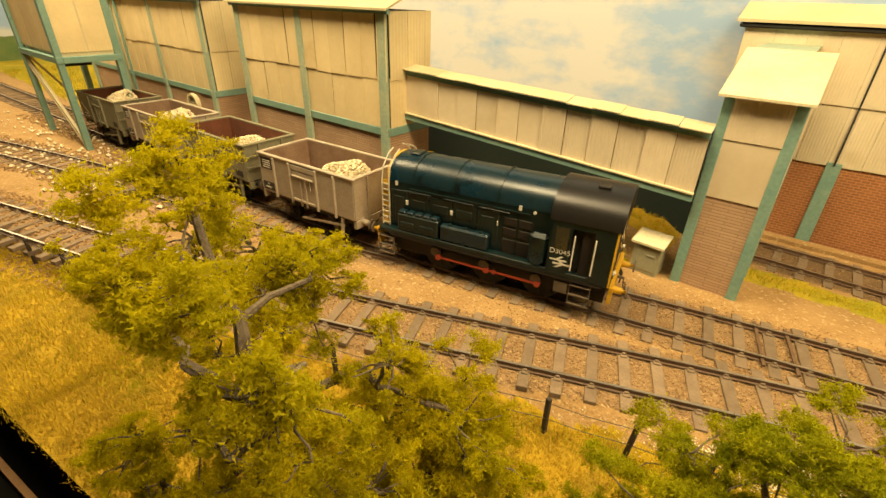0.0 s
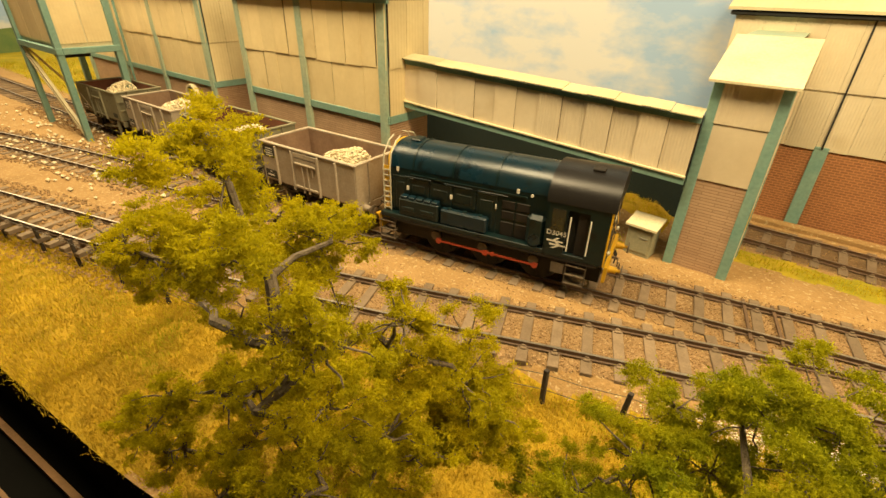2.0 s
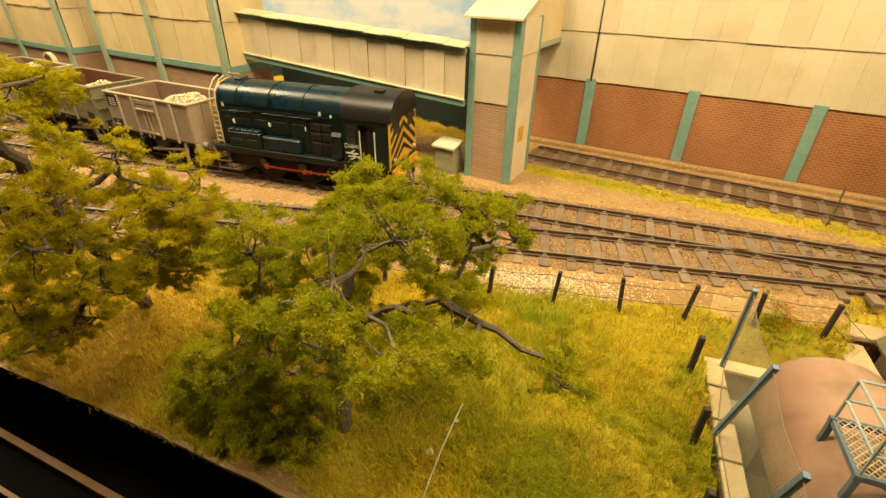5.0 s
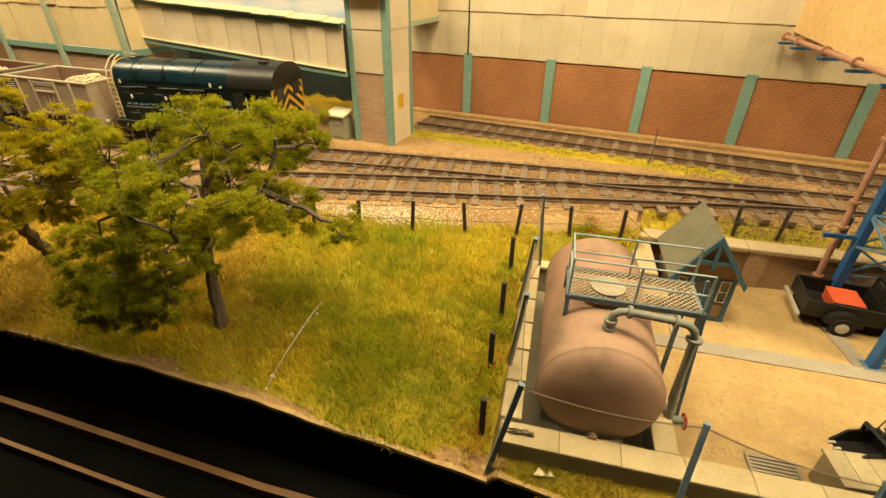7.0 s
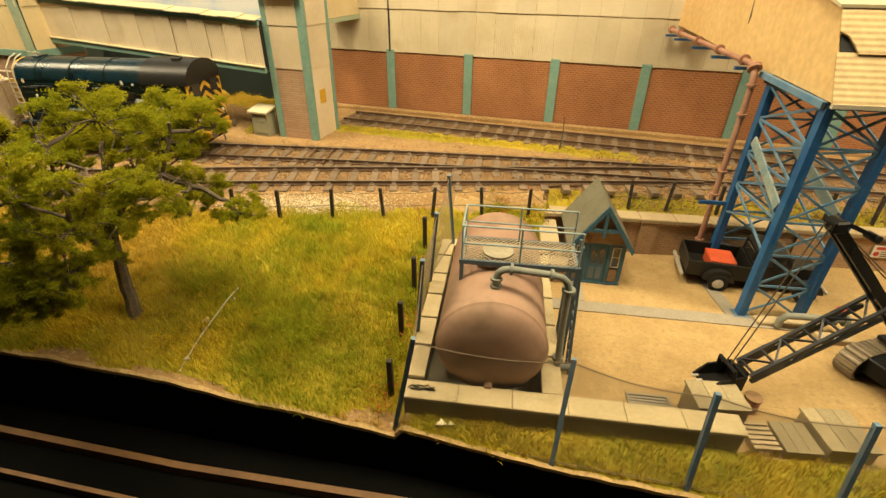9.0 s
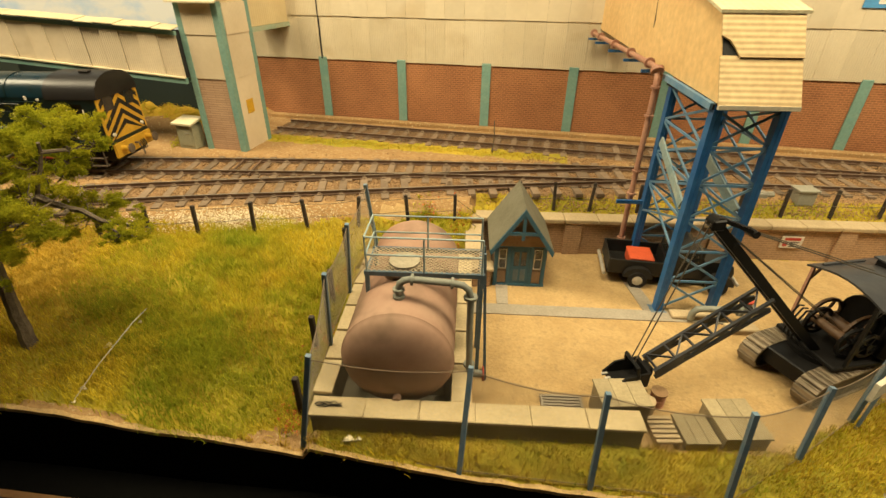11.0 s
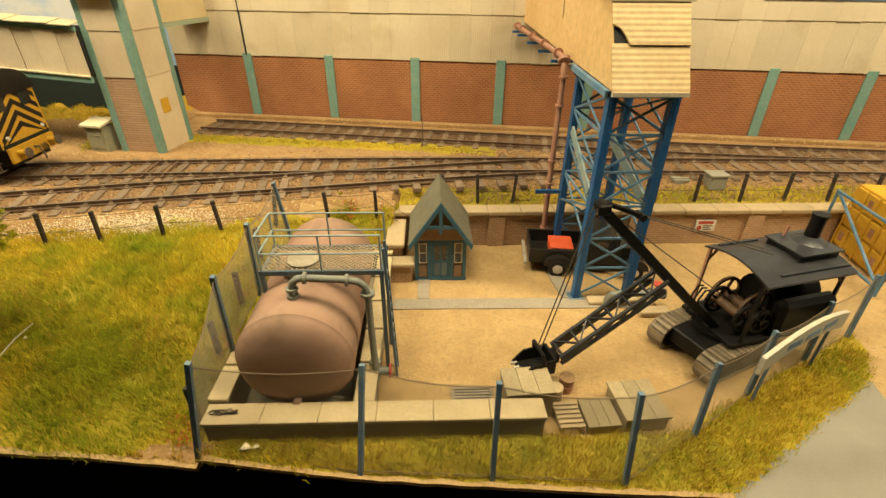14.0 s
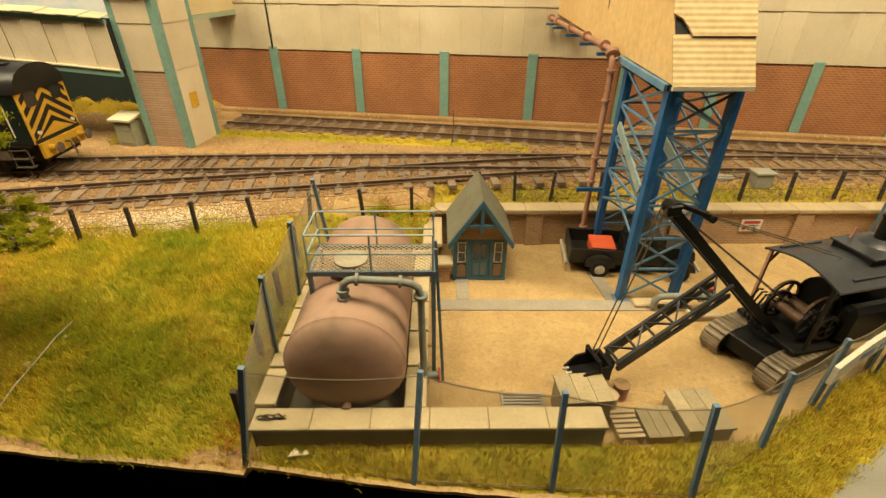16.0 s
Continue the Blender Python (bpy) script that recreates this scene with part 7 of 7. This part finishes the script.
# post and wire fence along the line
lf = thing("line_fence", 0, 0, 0, 0, "tarred post and wire fence between turf and railway", "fence")
posts = []
for x in [-25.4, -22.95, -20.4, -18.26, -16.0, -13.8, -11.6, -9.7, -7.9, -6.5, -4.7, -2.85, -1.15, 0.35, 1.87, 3.56, 5.27, 6.86, 8.52, 10.1, 11.8]:
    posts.append((x, float(np.interp(x, FENCE_X, FENCE_Y))))
for u in (-4.0, -2.75, -1.45, 0.3, 2.1, 3.9, 5.45, 7.2, 8.9, 10.6, 12.3, 14, 16):
    posts.append(yard(u, 4.0))
rp = random.Random(8)
heads = []
for x, y in posts:
    z = ground_z(x, y)
    m = Mesh()
    lx, ly = rp.uniform(-0.09, 0.09), rp.uniform(-0.05, 0.05)
    m.box(-0.055, -0.055, 0, 0.055, 0.055, 1.15, c=0.012, tf=Matrix.Shear("XY", 4, (lx, ly)))
    part("fence_post", m, M["post"], lf, at=place(x, y, z - 0.05, rp.uniform(-15, 15)))
    heads.append(Vector((x, y, z)))
for hgt in (0.5, 0.98):
    for a, b in zip(heads, heads[1:]):
        if (a - b).length < 4:
            m = Mesh()
            m.tube([a + Vector((0, -0.07, hgt)), (a + b) / 2 + Vector((0, -0.07, hgt - 0.05)), b + Vector((0, -0.07, hgt))], 0.01, n=4)
            part("fence_wire", m, M["wire"], lf)
sf = thing("side_fence", 0, 0, 0, 0, "row of tarred wooden posts beside the bund", "fence")
for u, v in ((-9.72, 0.53), (-9.72, -1.34), (-9.75, -3.04), (-9.66, -4.71)):
    x, y = yard(u, v)
    m = Mesh().box(-0.065, -0.065, 0, 0.065, 0.065, 1.15, c=0.015)
    part("fence_post", m, M["post"], sf, at=place(x, y, ground_z(x, y) - 0.05, 10))

# ---- trees ----
def leaf_cloud(m, r, centre, rad, count, size):
    """Small leaves thick round a twig's end, thinner outwards."""
    for _ in range(count):
        while True:
            d = Vector((r.gauss(0, 0.5), r.gauss(0, 0.5), r.gauss(0, 0.36)))
            if d.length < 1.25:
                break
        p = centre + d * rad
        a = Vector((r.gauss(0, 1), r.gauss(0, 1), r.gauss(0, 0.8))).normalized()
        b = a.orthogonal().normalized()
        b = (b * math.cos(1.7) + a.cross(b) * math.sin(r.uniform(-3, 3))).normalized()
        s = size * r.uniform(0.6, 1.5)
        m.v += [tuple(p - a * s), tuple(p + b * s * 0.55), tuple(p + a * s), tuple(p - b * s * 0.55)]
        o = len(m.v) - 4
        m.f.append((o, o + 1, o + 2, o + 3))
        m.mi.append(0)


def pads(r, centres, size):
    """Foam-like pads of tiny leaves round twig ends; each centre is (place, radius, leaves)."""
    rs = np.random.default_rng(r.randrange(10 ** 6))
    out = []
    for c, rad, count in centres:
        n = 9
        sub = rs.normal(size=(n, 3))
        sub *= (rs.random(n) ** 0.4 * rad * 0.85 / np.linalg.norm(sub, axis=1))[:, None]
        sub[:, 2] *= 0.75
        which = rs.integers(0, n, count)
        d = rs.normal(size=(count, 3))
        d /= np.linalg.norm(d, axis=1)[:, None]
        # each lump's outline swells and shrinks with direction
        k = rs.normal(size=(2, 3)) * 2.2
        swell = 1 + 0.30 * np.sin(d @ k[0] * 1.8 + which) + 0.2 * np.sin(d @ k[1] * 3.0 + 2 * which)
        lump = rs.uniform(0.34, 0.62, n)[which]
        q = d * ((0.25 + np.abs(rs.normal(size=count)) * 0.36) * swell * lump * rad)[:, None]
        # every lump is a spray, drawn out along its twig and flattened across it
        twig = rs.normal(size=(n, 3)) * (1, 1, 0.45)
        twig /= np.linalg.norm(twig, axis=1)[:, None]
        q[:, 2] *= 0.62
        q += twig[which] * (np.einsum("ij,ij->i", q, twig[which]) * 0.75)[:, None]
        q += sub[which]
        a = rs.normal(size=(count, 3))
        a /= np.linalg.norm(a, axis=1)[:, None]
        b = np.cross(a, rs.normal(size=(count, 3)))
        b /= np.linalg.norm(b, axis=1)[:, None] + 1e-9
        s = size * rs.uniform(0.6, 1.5, count)[:, None]
        p = q + np.array(c)
        out.append(np.stack([p - a * s * 1.2 - b * s * 0.5, p - a * s * 1.2 + b * s * 0.5, p + a * s * 1.6], axis=1).reshape(-1, 3))
    v = np.concatenate(out) * K
    me = bpy.data.meshes.new("crown")
    me.from_pydata(v.tolist(), [], np.arange(len(v)).reshape(-1, 3).tolist())
    return me


def limb(m, r, pts, r0, r1, wob=0.06):
    """A crooked tapering limb through points; returns the finer points."""
    fine = []
    for i in range(len(pts) - 1):
        a, b = Vector(pts[i]), Vector(pts[i + 1])
        n = max(2, int((b - a).length / 0.28))
        for k in range(n):
            p = a.lerp(b, k / n)
            fine.append(p + Vector((r.gauss(0, wob), r.gauss(0, wob), r.gauss(0, wob))) * (0 if i == 0 and k == 0 else 1))
    fine.append(Vector(pts[-1]))
    n = len(fine)
    m.tube(fine, [r0 + (r1 - r0) * (i / (n - 1)) ** 0.8 for i in range(n)], n=7)
    return fine


def build_tree(name, base, trunk, limbs, clumps, label, leaf, seed, leaf_size=0.0145, size=(0.44, 0.64), count=2700):
    """Trunk and main limbs; every clump of leaves hangs on a crooked branch from the nearest wood, with small sprays along it."""
    r = random.Random(seed)
    t = thing(name, base[0], base[1], base[2], 0, label, "tree")
    o = Vector(base)
    wood = Mesh()
    joints = limb(wood, r, [Vector(p) - o for p in trunk], 0.18, 0.10, 0.03)[3:]
    for pts in limbs:
        joints += limb(wood, r, [Vector(p) - o for p in pts], 0.085, 0.03, 0.05)
    pads_at = []
    for c, share in sorted(((Vector(c[:3]) - o, c[3] if len(c) > 3 else 1.0) for c in clumps), key=lambda c: min((c[0] - j).length for j in joints)):
        j = min(joints, key=lambda q: (c - q).length + 0.35 * max(0, q.z - c.z))
        side = Vector((r.gauss(0, 1), r.gauss(0, 1), r.gauss(0.2, 0.5))) * 0.14 * (c - j).length
        fine = limb(wood, r, [j, j.lerp(c, 0.5) + side, c], 0.045, 0.014, 0.05)
        joints += fine[1:]
        rad = r.uniform(*size) * share
        heart = [c] if r.random() < 0.6 else [c, c.lerp(j, r.uniform(0.3, 0.5)) + Vector((r.gauss(0, 0.2), r.gauss(0, 0.2), r.gauss(0, 0.2)))]
        for k in range(8 + 5 * len(heart)):
            h = heart[k % len(heart)]
            d = Vector((r.gauss(0, 1), r.gauss(0, 1), r.gauss(0.1, 0.8))).normalized() * rad * r.uniform(0.3, 1.3)
            limb(wood, r, [h, h + d * 0.5, h + d], 0.02, 0.006, 0.03)
            q = rad * r.uniform(0.24, 0.5)
            pads_at.append((h + d, q, int(count * (q / 0.35) ** 2)))
        for q in fine[2:-1]:
            if r.random() < 0.35:
                k = r.uniform(0.12, 0.22)
                pads_at.append((q + Vector((r.gauss(0, 0.12), r.gauss(0, 0.12), 0.1)), k, int(count * (k / 0.35) ** 2)))
    me = pads(r, pads_at, leaf_size)
    me.materials.append(M[leaf])
    part("trunk", wood, M["bark"], t, "crooked grey-brown trunk and branches", True)
    part("crown", me, None, t, "foamy crown of fine leaf clumps")
    return t


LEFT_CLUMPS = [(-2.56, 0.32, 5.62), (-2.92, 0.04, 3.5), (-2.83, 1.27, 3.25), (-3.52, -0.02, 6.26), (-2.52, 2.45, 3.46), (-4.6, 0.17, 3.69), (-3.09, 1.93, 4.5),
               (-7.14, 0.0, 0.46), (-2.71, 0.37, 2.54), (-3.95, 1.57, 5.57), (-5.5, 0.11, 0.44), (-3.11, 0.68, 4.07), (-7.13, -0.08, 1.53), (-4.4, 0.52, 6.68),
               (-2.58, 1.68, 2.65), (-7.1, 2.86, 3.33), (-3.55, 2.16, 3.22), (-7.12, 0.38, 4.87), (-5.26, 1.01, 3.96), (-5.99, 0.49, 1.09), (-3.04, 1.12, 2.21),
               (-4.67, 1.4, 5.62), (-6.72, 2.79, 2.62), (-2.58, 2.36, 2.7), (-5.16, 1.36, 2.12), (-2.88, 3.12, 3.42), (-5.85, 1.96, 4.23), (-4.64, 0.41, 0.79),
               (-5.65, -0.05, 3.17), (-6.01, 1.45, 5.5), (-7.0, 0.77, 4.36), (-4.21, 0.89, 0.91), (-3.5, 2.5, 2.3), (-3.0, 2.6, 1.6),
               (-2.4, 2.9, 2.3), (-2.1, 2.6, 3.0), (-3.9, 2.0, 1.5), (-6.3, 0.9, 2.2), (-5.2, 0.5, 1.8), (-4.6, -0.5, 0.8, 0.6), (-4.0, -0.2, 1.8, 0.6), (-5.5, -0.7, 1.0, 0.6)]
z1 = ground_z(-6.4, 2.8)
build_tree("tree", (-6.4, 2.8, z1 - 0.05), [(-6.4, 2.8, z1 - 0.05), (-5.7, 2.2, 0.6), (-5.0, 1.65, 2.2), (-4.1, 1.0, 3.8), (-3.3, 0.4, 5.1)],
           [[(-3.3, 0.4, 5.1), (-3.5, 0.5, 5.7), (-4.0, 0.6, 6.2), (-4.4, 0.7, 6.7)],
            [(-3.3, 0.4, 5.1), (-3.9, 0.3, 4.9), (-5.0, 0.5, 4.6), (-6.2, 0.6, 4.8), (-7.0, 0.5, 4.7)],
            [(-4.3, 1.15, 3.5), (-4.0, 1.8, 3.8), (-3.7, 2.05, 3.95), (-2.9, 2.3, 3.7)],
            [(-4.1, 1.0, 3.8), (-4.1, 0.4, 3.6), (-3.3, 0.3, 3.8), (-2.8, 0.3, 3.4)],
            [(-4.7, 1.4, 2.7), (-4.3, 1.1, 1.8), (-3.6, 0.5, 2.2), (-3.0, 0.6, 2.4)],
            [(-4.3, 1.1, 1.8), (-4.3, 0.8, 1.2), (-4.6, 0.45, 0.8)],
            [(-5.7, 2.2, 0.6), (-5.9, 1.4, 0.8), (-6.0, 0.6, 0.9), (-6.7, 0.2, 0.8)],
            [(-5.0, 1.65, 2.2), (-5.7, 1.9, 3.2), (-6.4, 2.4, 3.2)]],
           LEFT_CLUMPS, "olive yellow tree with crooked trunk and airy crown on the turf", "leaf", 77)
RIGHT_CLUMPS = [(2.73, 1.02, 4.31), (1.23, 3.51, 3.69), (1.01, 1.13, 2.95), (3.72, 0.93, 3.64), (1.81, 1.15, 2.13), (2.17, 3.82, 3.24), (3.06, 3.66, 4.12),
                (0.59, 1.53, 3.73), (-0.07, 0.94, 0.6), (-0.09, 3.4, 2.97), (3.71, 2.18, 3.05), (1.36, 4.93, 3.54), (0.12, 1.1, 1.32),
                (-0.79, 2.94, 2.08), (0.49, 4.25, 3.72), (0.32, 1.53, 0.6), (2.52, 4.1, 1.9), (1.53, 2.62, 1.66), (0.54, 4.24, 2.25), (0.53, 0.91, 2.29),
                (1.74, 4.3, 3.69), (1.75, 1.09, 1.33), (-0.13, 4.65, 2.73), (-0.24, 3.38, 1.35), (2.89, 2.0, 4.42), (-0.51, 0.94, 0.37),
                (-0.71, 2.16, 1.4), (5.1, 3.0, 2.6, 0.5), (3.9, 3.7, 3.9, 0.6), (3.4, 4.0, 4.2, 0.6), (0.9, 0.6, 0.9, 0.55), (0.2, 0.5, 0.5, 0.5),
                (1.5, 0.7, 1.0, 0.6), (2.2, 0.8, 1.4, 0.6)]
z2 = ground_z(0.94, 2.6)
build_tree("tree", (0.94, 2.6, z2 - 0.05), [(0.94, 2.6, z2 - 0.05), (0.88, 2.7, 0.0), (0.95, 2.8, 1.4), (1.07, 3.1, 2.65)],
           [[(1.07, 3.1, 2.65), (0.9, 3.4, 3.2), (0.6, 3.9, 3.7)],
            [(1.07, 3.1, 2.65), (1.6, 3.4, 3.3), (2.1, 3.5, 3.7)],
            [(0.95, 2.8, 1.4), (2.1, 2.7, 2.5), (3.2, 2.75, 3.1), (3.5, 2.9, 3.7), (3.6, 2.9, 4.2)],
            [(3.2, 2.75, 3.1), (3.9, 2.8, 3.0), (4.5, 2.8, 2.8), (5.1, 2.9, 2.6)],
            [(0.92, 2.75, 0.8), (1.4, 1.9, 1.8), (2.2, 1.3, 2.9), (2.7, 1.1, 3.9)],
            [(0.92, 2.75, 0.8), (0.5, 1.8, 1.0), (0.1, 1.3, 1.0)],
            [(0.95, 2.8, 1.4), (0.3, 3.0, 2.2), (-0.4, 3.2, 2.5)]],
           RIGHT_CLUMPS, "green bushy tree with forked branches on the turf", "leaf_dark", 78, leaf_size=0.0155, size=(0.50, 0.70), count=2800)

# ---- grass ----
rg = random.Random(15)


def blades(m, x, y, h, n, spread, lean=0.5):
    z = ground_z(x, y) - 0.02
    for _ in range(n):
        px, py = x + rg.gauss(0, spread), y + rg.gauss(0, spread)
        a, hh = rg.uniform(0, 2 * math.pi), h * rg.uniform(0.6, 1.3)
        lx, ly = math.cos(a) * lean * hh * rg.random(), math.sin(a) * lean * hh * rg.random()
        w = 0.0075
        wx, wy = -math.sin(a) * w, math.cos(a) * w
        o = len(m.v)
        m.v += [(px - wx, py - wy, z), (px + wx, py + wy, z), (px + lx * 0.5 + wx * 0.7, py + ly * 0.5 + wy * 0.7, z + hh * 0.6), (px + lx * 0.5 - wx * 0.7, py + ly * 0.5 - wy * 0.7, z + hh * 0.6), (px + lx * 1.3, py + ly * 1.3, z + hh * 0.95)]
        m.f += [(o, o + 1, o + 2, o + 3), (o + 3, o + 2, o + 4)]
        m.mi += [0, 0]


def fast(m, name, key):
    me = bpy.data.meshes.new(name)
    me.from_pydata([(x * K, y * K, z * K) for x, y, z in m.v], [], m.f)
    me.materials.append(M[key])
    return new(name, me)


green, dry = Mesh(), Mesh()
for _ in range(46000):
    x = rg.uniform(-13, 11)
    y = rg.uniform(edge_y(x) + 0.02, float(np.interp(x, FENCE_X, FENCE_Y)) + 0.5)
    u, v = unyard(x, y)
    if (u > -9.4 and v > -5.35 and not (u < -5.8 and v > 1.65)) or region(x, y) not in (1, 5):
        continue
    k = noise.noise(Vector((x * 0.35, y * 0.35, 7)))
    h = 0.16 + 0.14 * max(0, k + 0.3)
    blades(green if k + rg.uniform(-0.35, 0.35) > -0.42 + 0.95 * soft(1.5, -4.5, x) else dry, x, y, h * (1 - 0.45 * soft(0, -5, x)), 3, 0.07, 0.9)
for _ in range(520):
    x, y = rg.uniform(1.2, 9.3), rg.uniform(2.0, 7.6)
    if unyard(x, y)[0] < -9.9 and y > edge_y(x) + 0.3 and noise.noise(Vector((x * 0.5, y * 0.5, 2))) > -0.15:
        blades(green if rg.random() < 0.7 else dry, x, y, rg.uniform(0.22, 0.36), 16, 0.09, 1.1)
for _ in range(12000):
    x = -13 - 14 * rg.random() ** 1.6
    y = rg.uniform(edge_y(x) + 0.02, float(np.interp(x, FENCE_X, FENCE_Y)) + 0.4)
    if region(x, y) == 1:
        blades(dry if rg.random() < 0.8 else green, x, y, 0.13, 3, 0.1, 0.9)
for _ in range(17000):
    x = rg.uniform(7.5, 25.5)
    y = edge_y(x) + 0.13 + 4.1 * rg.random()
    u, v = unyard(x, y)
    if v > (-5.32 if u < -2.1 else -5.1 + max(0, u - 0.9) * 0.5 + rg.gauss(0, 0.1)) or region(x, y) not in (1, 5):
        continue
    blades(dry if rg.random() < 0.5 else green, x, y, 0.17, 3, 0.06, 0.8)
for _ in range(5200):
    u = rg.uniform(0.5, 15)
    v = -5.1 + max(0, u - 0.9) * 0.5 - 3.2 * rg.random() + rg.gauss(0, 0.08)
    x, y = yard(u, v)
    if y > edge_y(x) + 0.05 and region(x, y) == 5:
        blades(dry if rg.random() < 0.5 else green, x, y, 0.17, 3, 0.07, 0.8)
for _ in range(2600):
    u, v = rg.uniform(-5.5, 18), rg.uniform(3.85, 4.6)
    x, y = yard(u, v)
    blades(green if rg.random() < 0.7 else dry, x, y, 0.13, 3, 0.07, 0.7)
for _ in range(1500):
    x = rg.uniform(-1.5, 13)
    y = 16.75 + 0.02 * x + rg.gauss(0, 0.28)
    blades(green if rg.random() < 0.6 else dry, x, y, 0.11, 3, 0.07, 0.7)
for _ in range(1600):
    x = rg.uniform(-13, -2.9)
    y = 17.1 + rg.gauss(0, 0.3)
    blades(dry if rg.random() < 0.6 else green, x, y, 0.14, 3, 0.07, 0.7)
for _ in range(170):
    x = rg.uniform(6, 19)
    blades(dry, x, edge_y(x) + 0.14, 0.14, 4, 0.03, 1.1)
for _ in range(2600):
    x = rg.uniform(-70, -40)
    y = rg.uniform(10.5, 19)
    blades(dry if rg.random() < 0.45 else green, x, y, 0.4, 5, 0.25, 0.7)
lush = Mesh()
for cx, cy, rx, ry, n in ((5.0, 3.7, 0.95, 0.55, 420), (2.1, 4.3, 0.8, 0.45, 230), (6.6, 6.2, 1.3, 0.6, 160), (8.0, 3.6, 0.6, 0.8, 120)):
    for _ in range(n):
        x, y = cx + rg.gauss(0, rx), cy + rg.gauss(0, ry)
        if unyard(x, y)[0] < -9.7 and y > edge_y(x) + 0.35:
            blades(lush, x, y, rg.uniform(0.18, 0.30), 13, 0.09, 1.2)
tagged(fast(lush, "long_grass", "grass_green"), "longer dark green grass tufts in the field", "grass", kind="stuff")
tagged(fast(green, "grass", "grass"), "yellow green static grass on the field", "grass", kind="stuff")
tagged(fast(dry, "dry_grass", "grass_dry"), "dry straw-coloured grass tufts", "grass", kind="stuff")

fl = Mesh()
for cx, cy, n in ((*yard(-9.85, -5.1), 90), (*yard(-9.7, -3.0), 60), (*yard(-9.6, -0.5), 60), (*yard(-7.3, 3.0), 90), (*yard(-6.3, 2.6), 60)):
    for _ in range(n):
        x, y = cx + rg.gauss(0, 0.18), cy + rg.gauss(0, 0.4)
        if y < edge_y(x) + 0.3:
            continue
        leaf_cloud(fl, rg, Vector((x, y, ground_z(x, y) + rg.uniform(0.05, 0.3))), 0.05, 3, 0.03)
tagged(fast(fl, "wild_flowers", "flower"), "red wild flowers beside the bund", "flowers", kind="stuff")
bu2 = Mesh()
for cx, cy, n, hgt in ((-3.95, 14.35, 14, 0.3), (*yard(-7.6, 2.9), 40, 0.25), (*yard(-9.8, -2.0), 25, 0.25), (*yard(-9.8, -4.2), 22, 0.25), (-11, 13.6, 10, 0.3)):
    for _ in range(n):
        x, y = cx + rg.gauss(0, 0.2), cy + rg.gauss(0, 0.3)
        leaf_cloud(bu2, rg, Vector((x, y, ground_z(x, y) + rg.uniform(0.02, hgt))), 0.16, 22, 0.032)
tagged(fast(bu2, "weeds", "leaf_dark"), "low green weeds against walls and cabinets", "weeds", kind="stuff")
st = Mesh()
for x, y, r in ((2.85, 3.0, 0.12), (3.2, 1.85, 0.10), (3.0, 3.9, 0.09), (3.3, 1.5, 0.06), (9.55, 2.15, 0.13), (9.75, 2.2, 0.08)):
    st.rock((x, y, ground_z(x, y) + 0.06), r, rg)
tagged(part("field_stones", st, M["white_stone"]), "few pale stones lying in the grass", "stones", kind="stuff")
tw = thing("fallen_twig", 3.05, 3.0, ground_z(3.05, 3.0), 0, "pale fallen twig lying in the grass", "twig")
m = Mesh()
m.tube([(x, y, ground_z(3.05 + x, 3.0 + y) - ground_z(3.05, 3.0) + z) for x, y, z in ((-0.1, 1.25, 0.2), (-0.03, 0.7, 0.24), (0.02, 0.1, 0.2), (0.14, -0.6, 0.23), (0.3, -1.5, 0.15))], [0.009, 0.014, 0.013, 0.011, 0.007], n=5)
part("stick", m, M["straw"], tw)
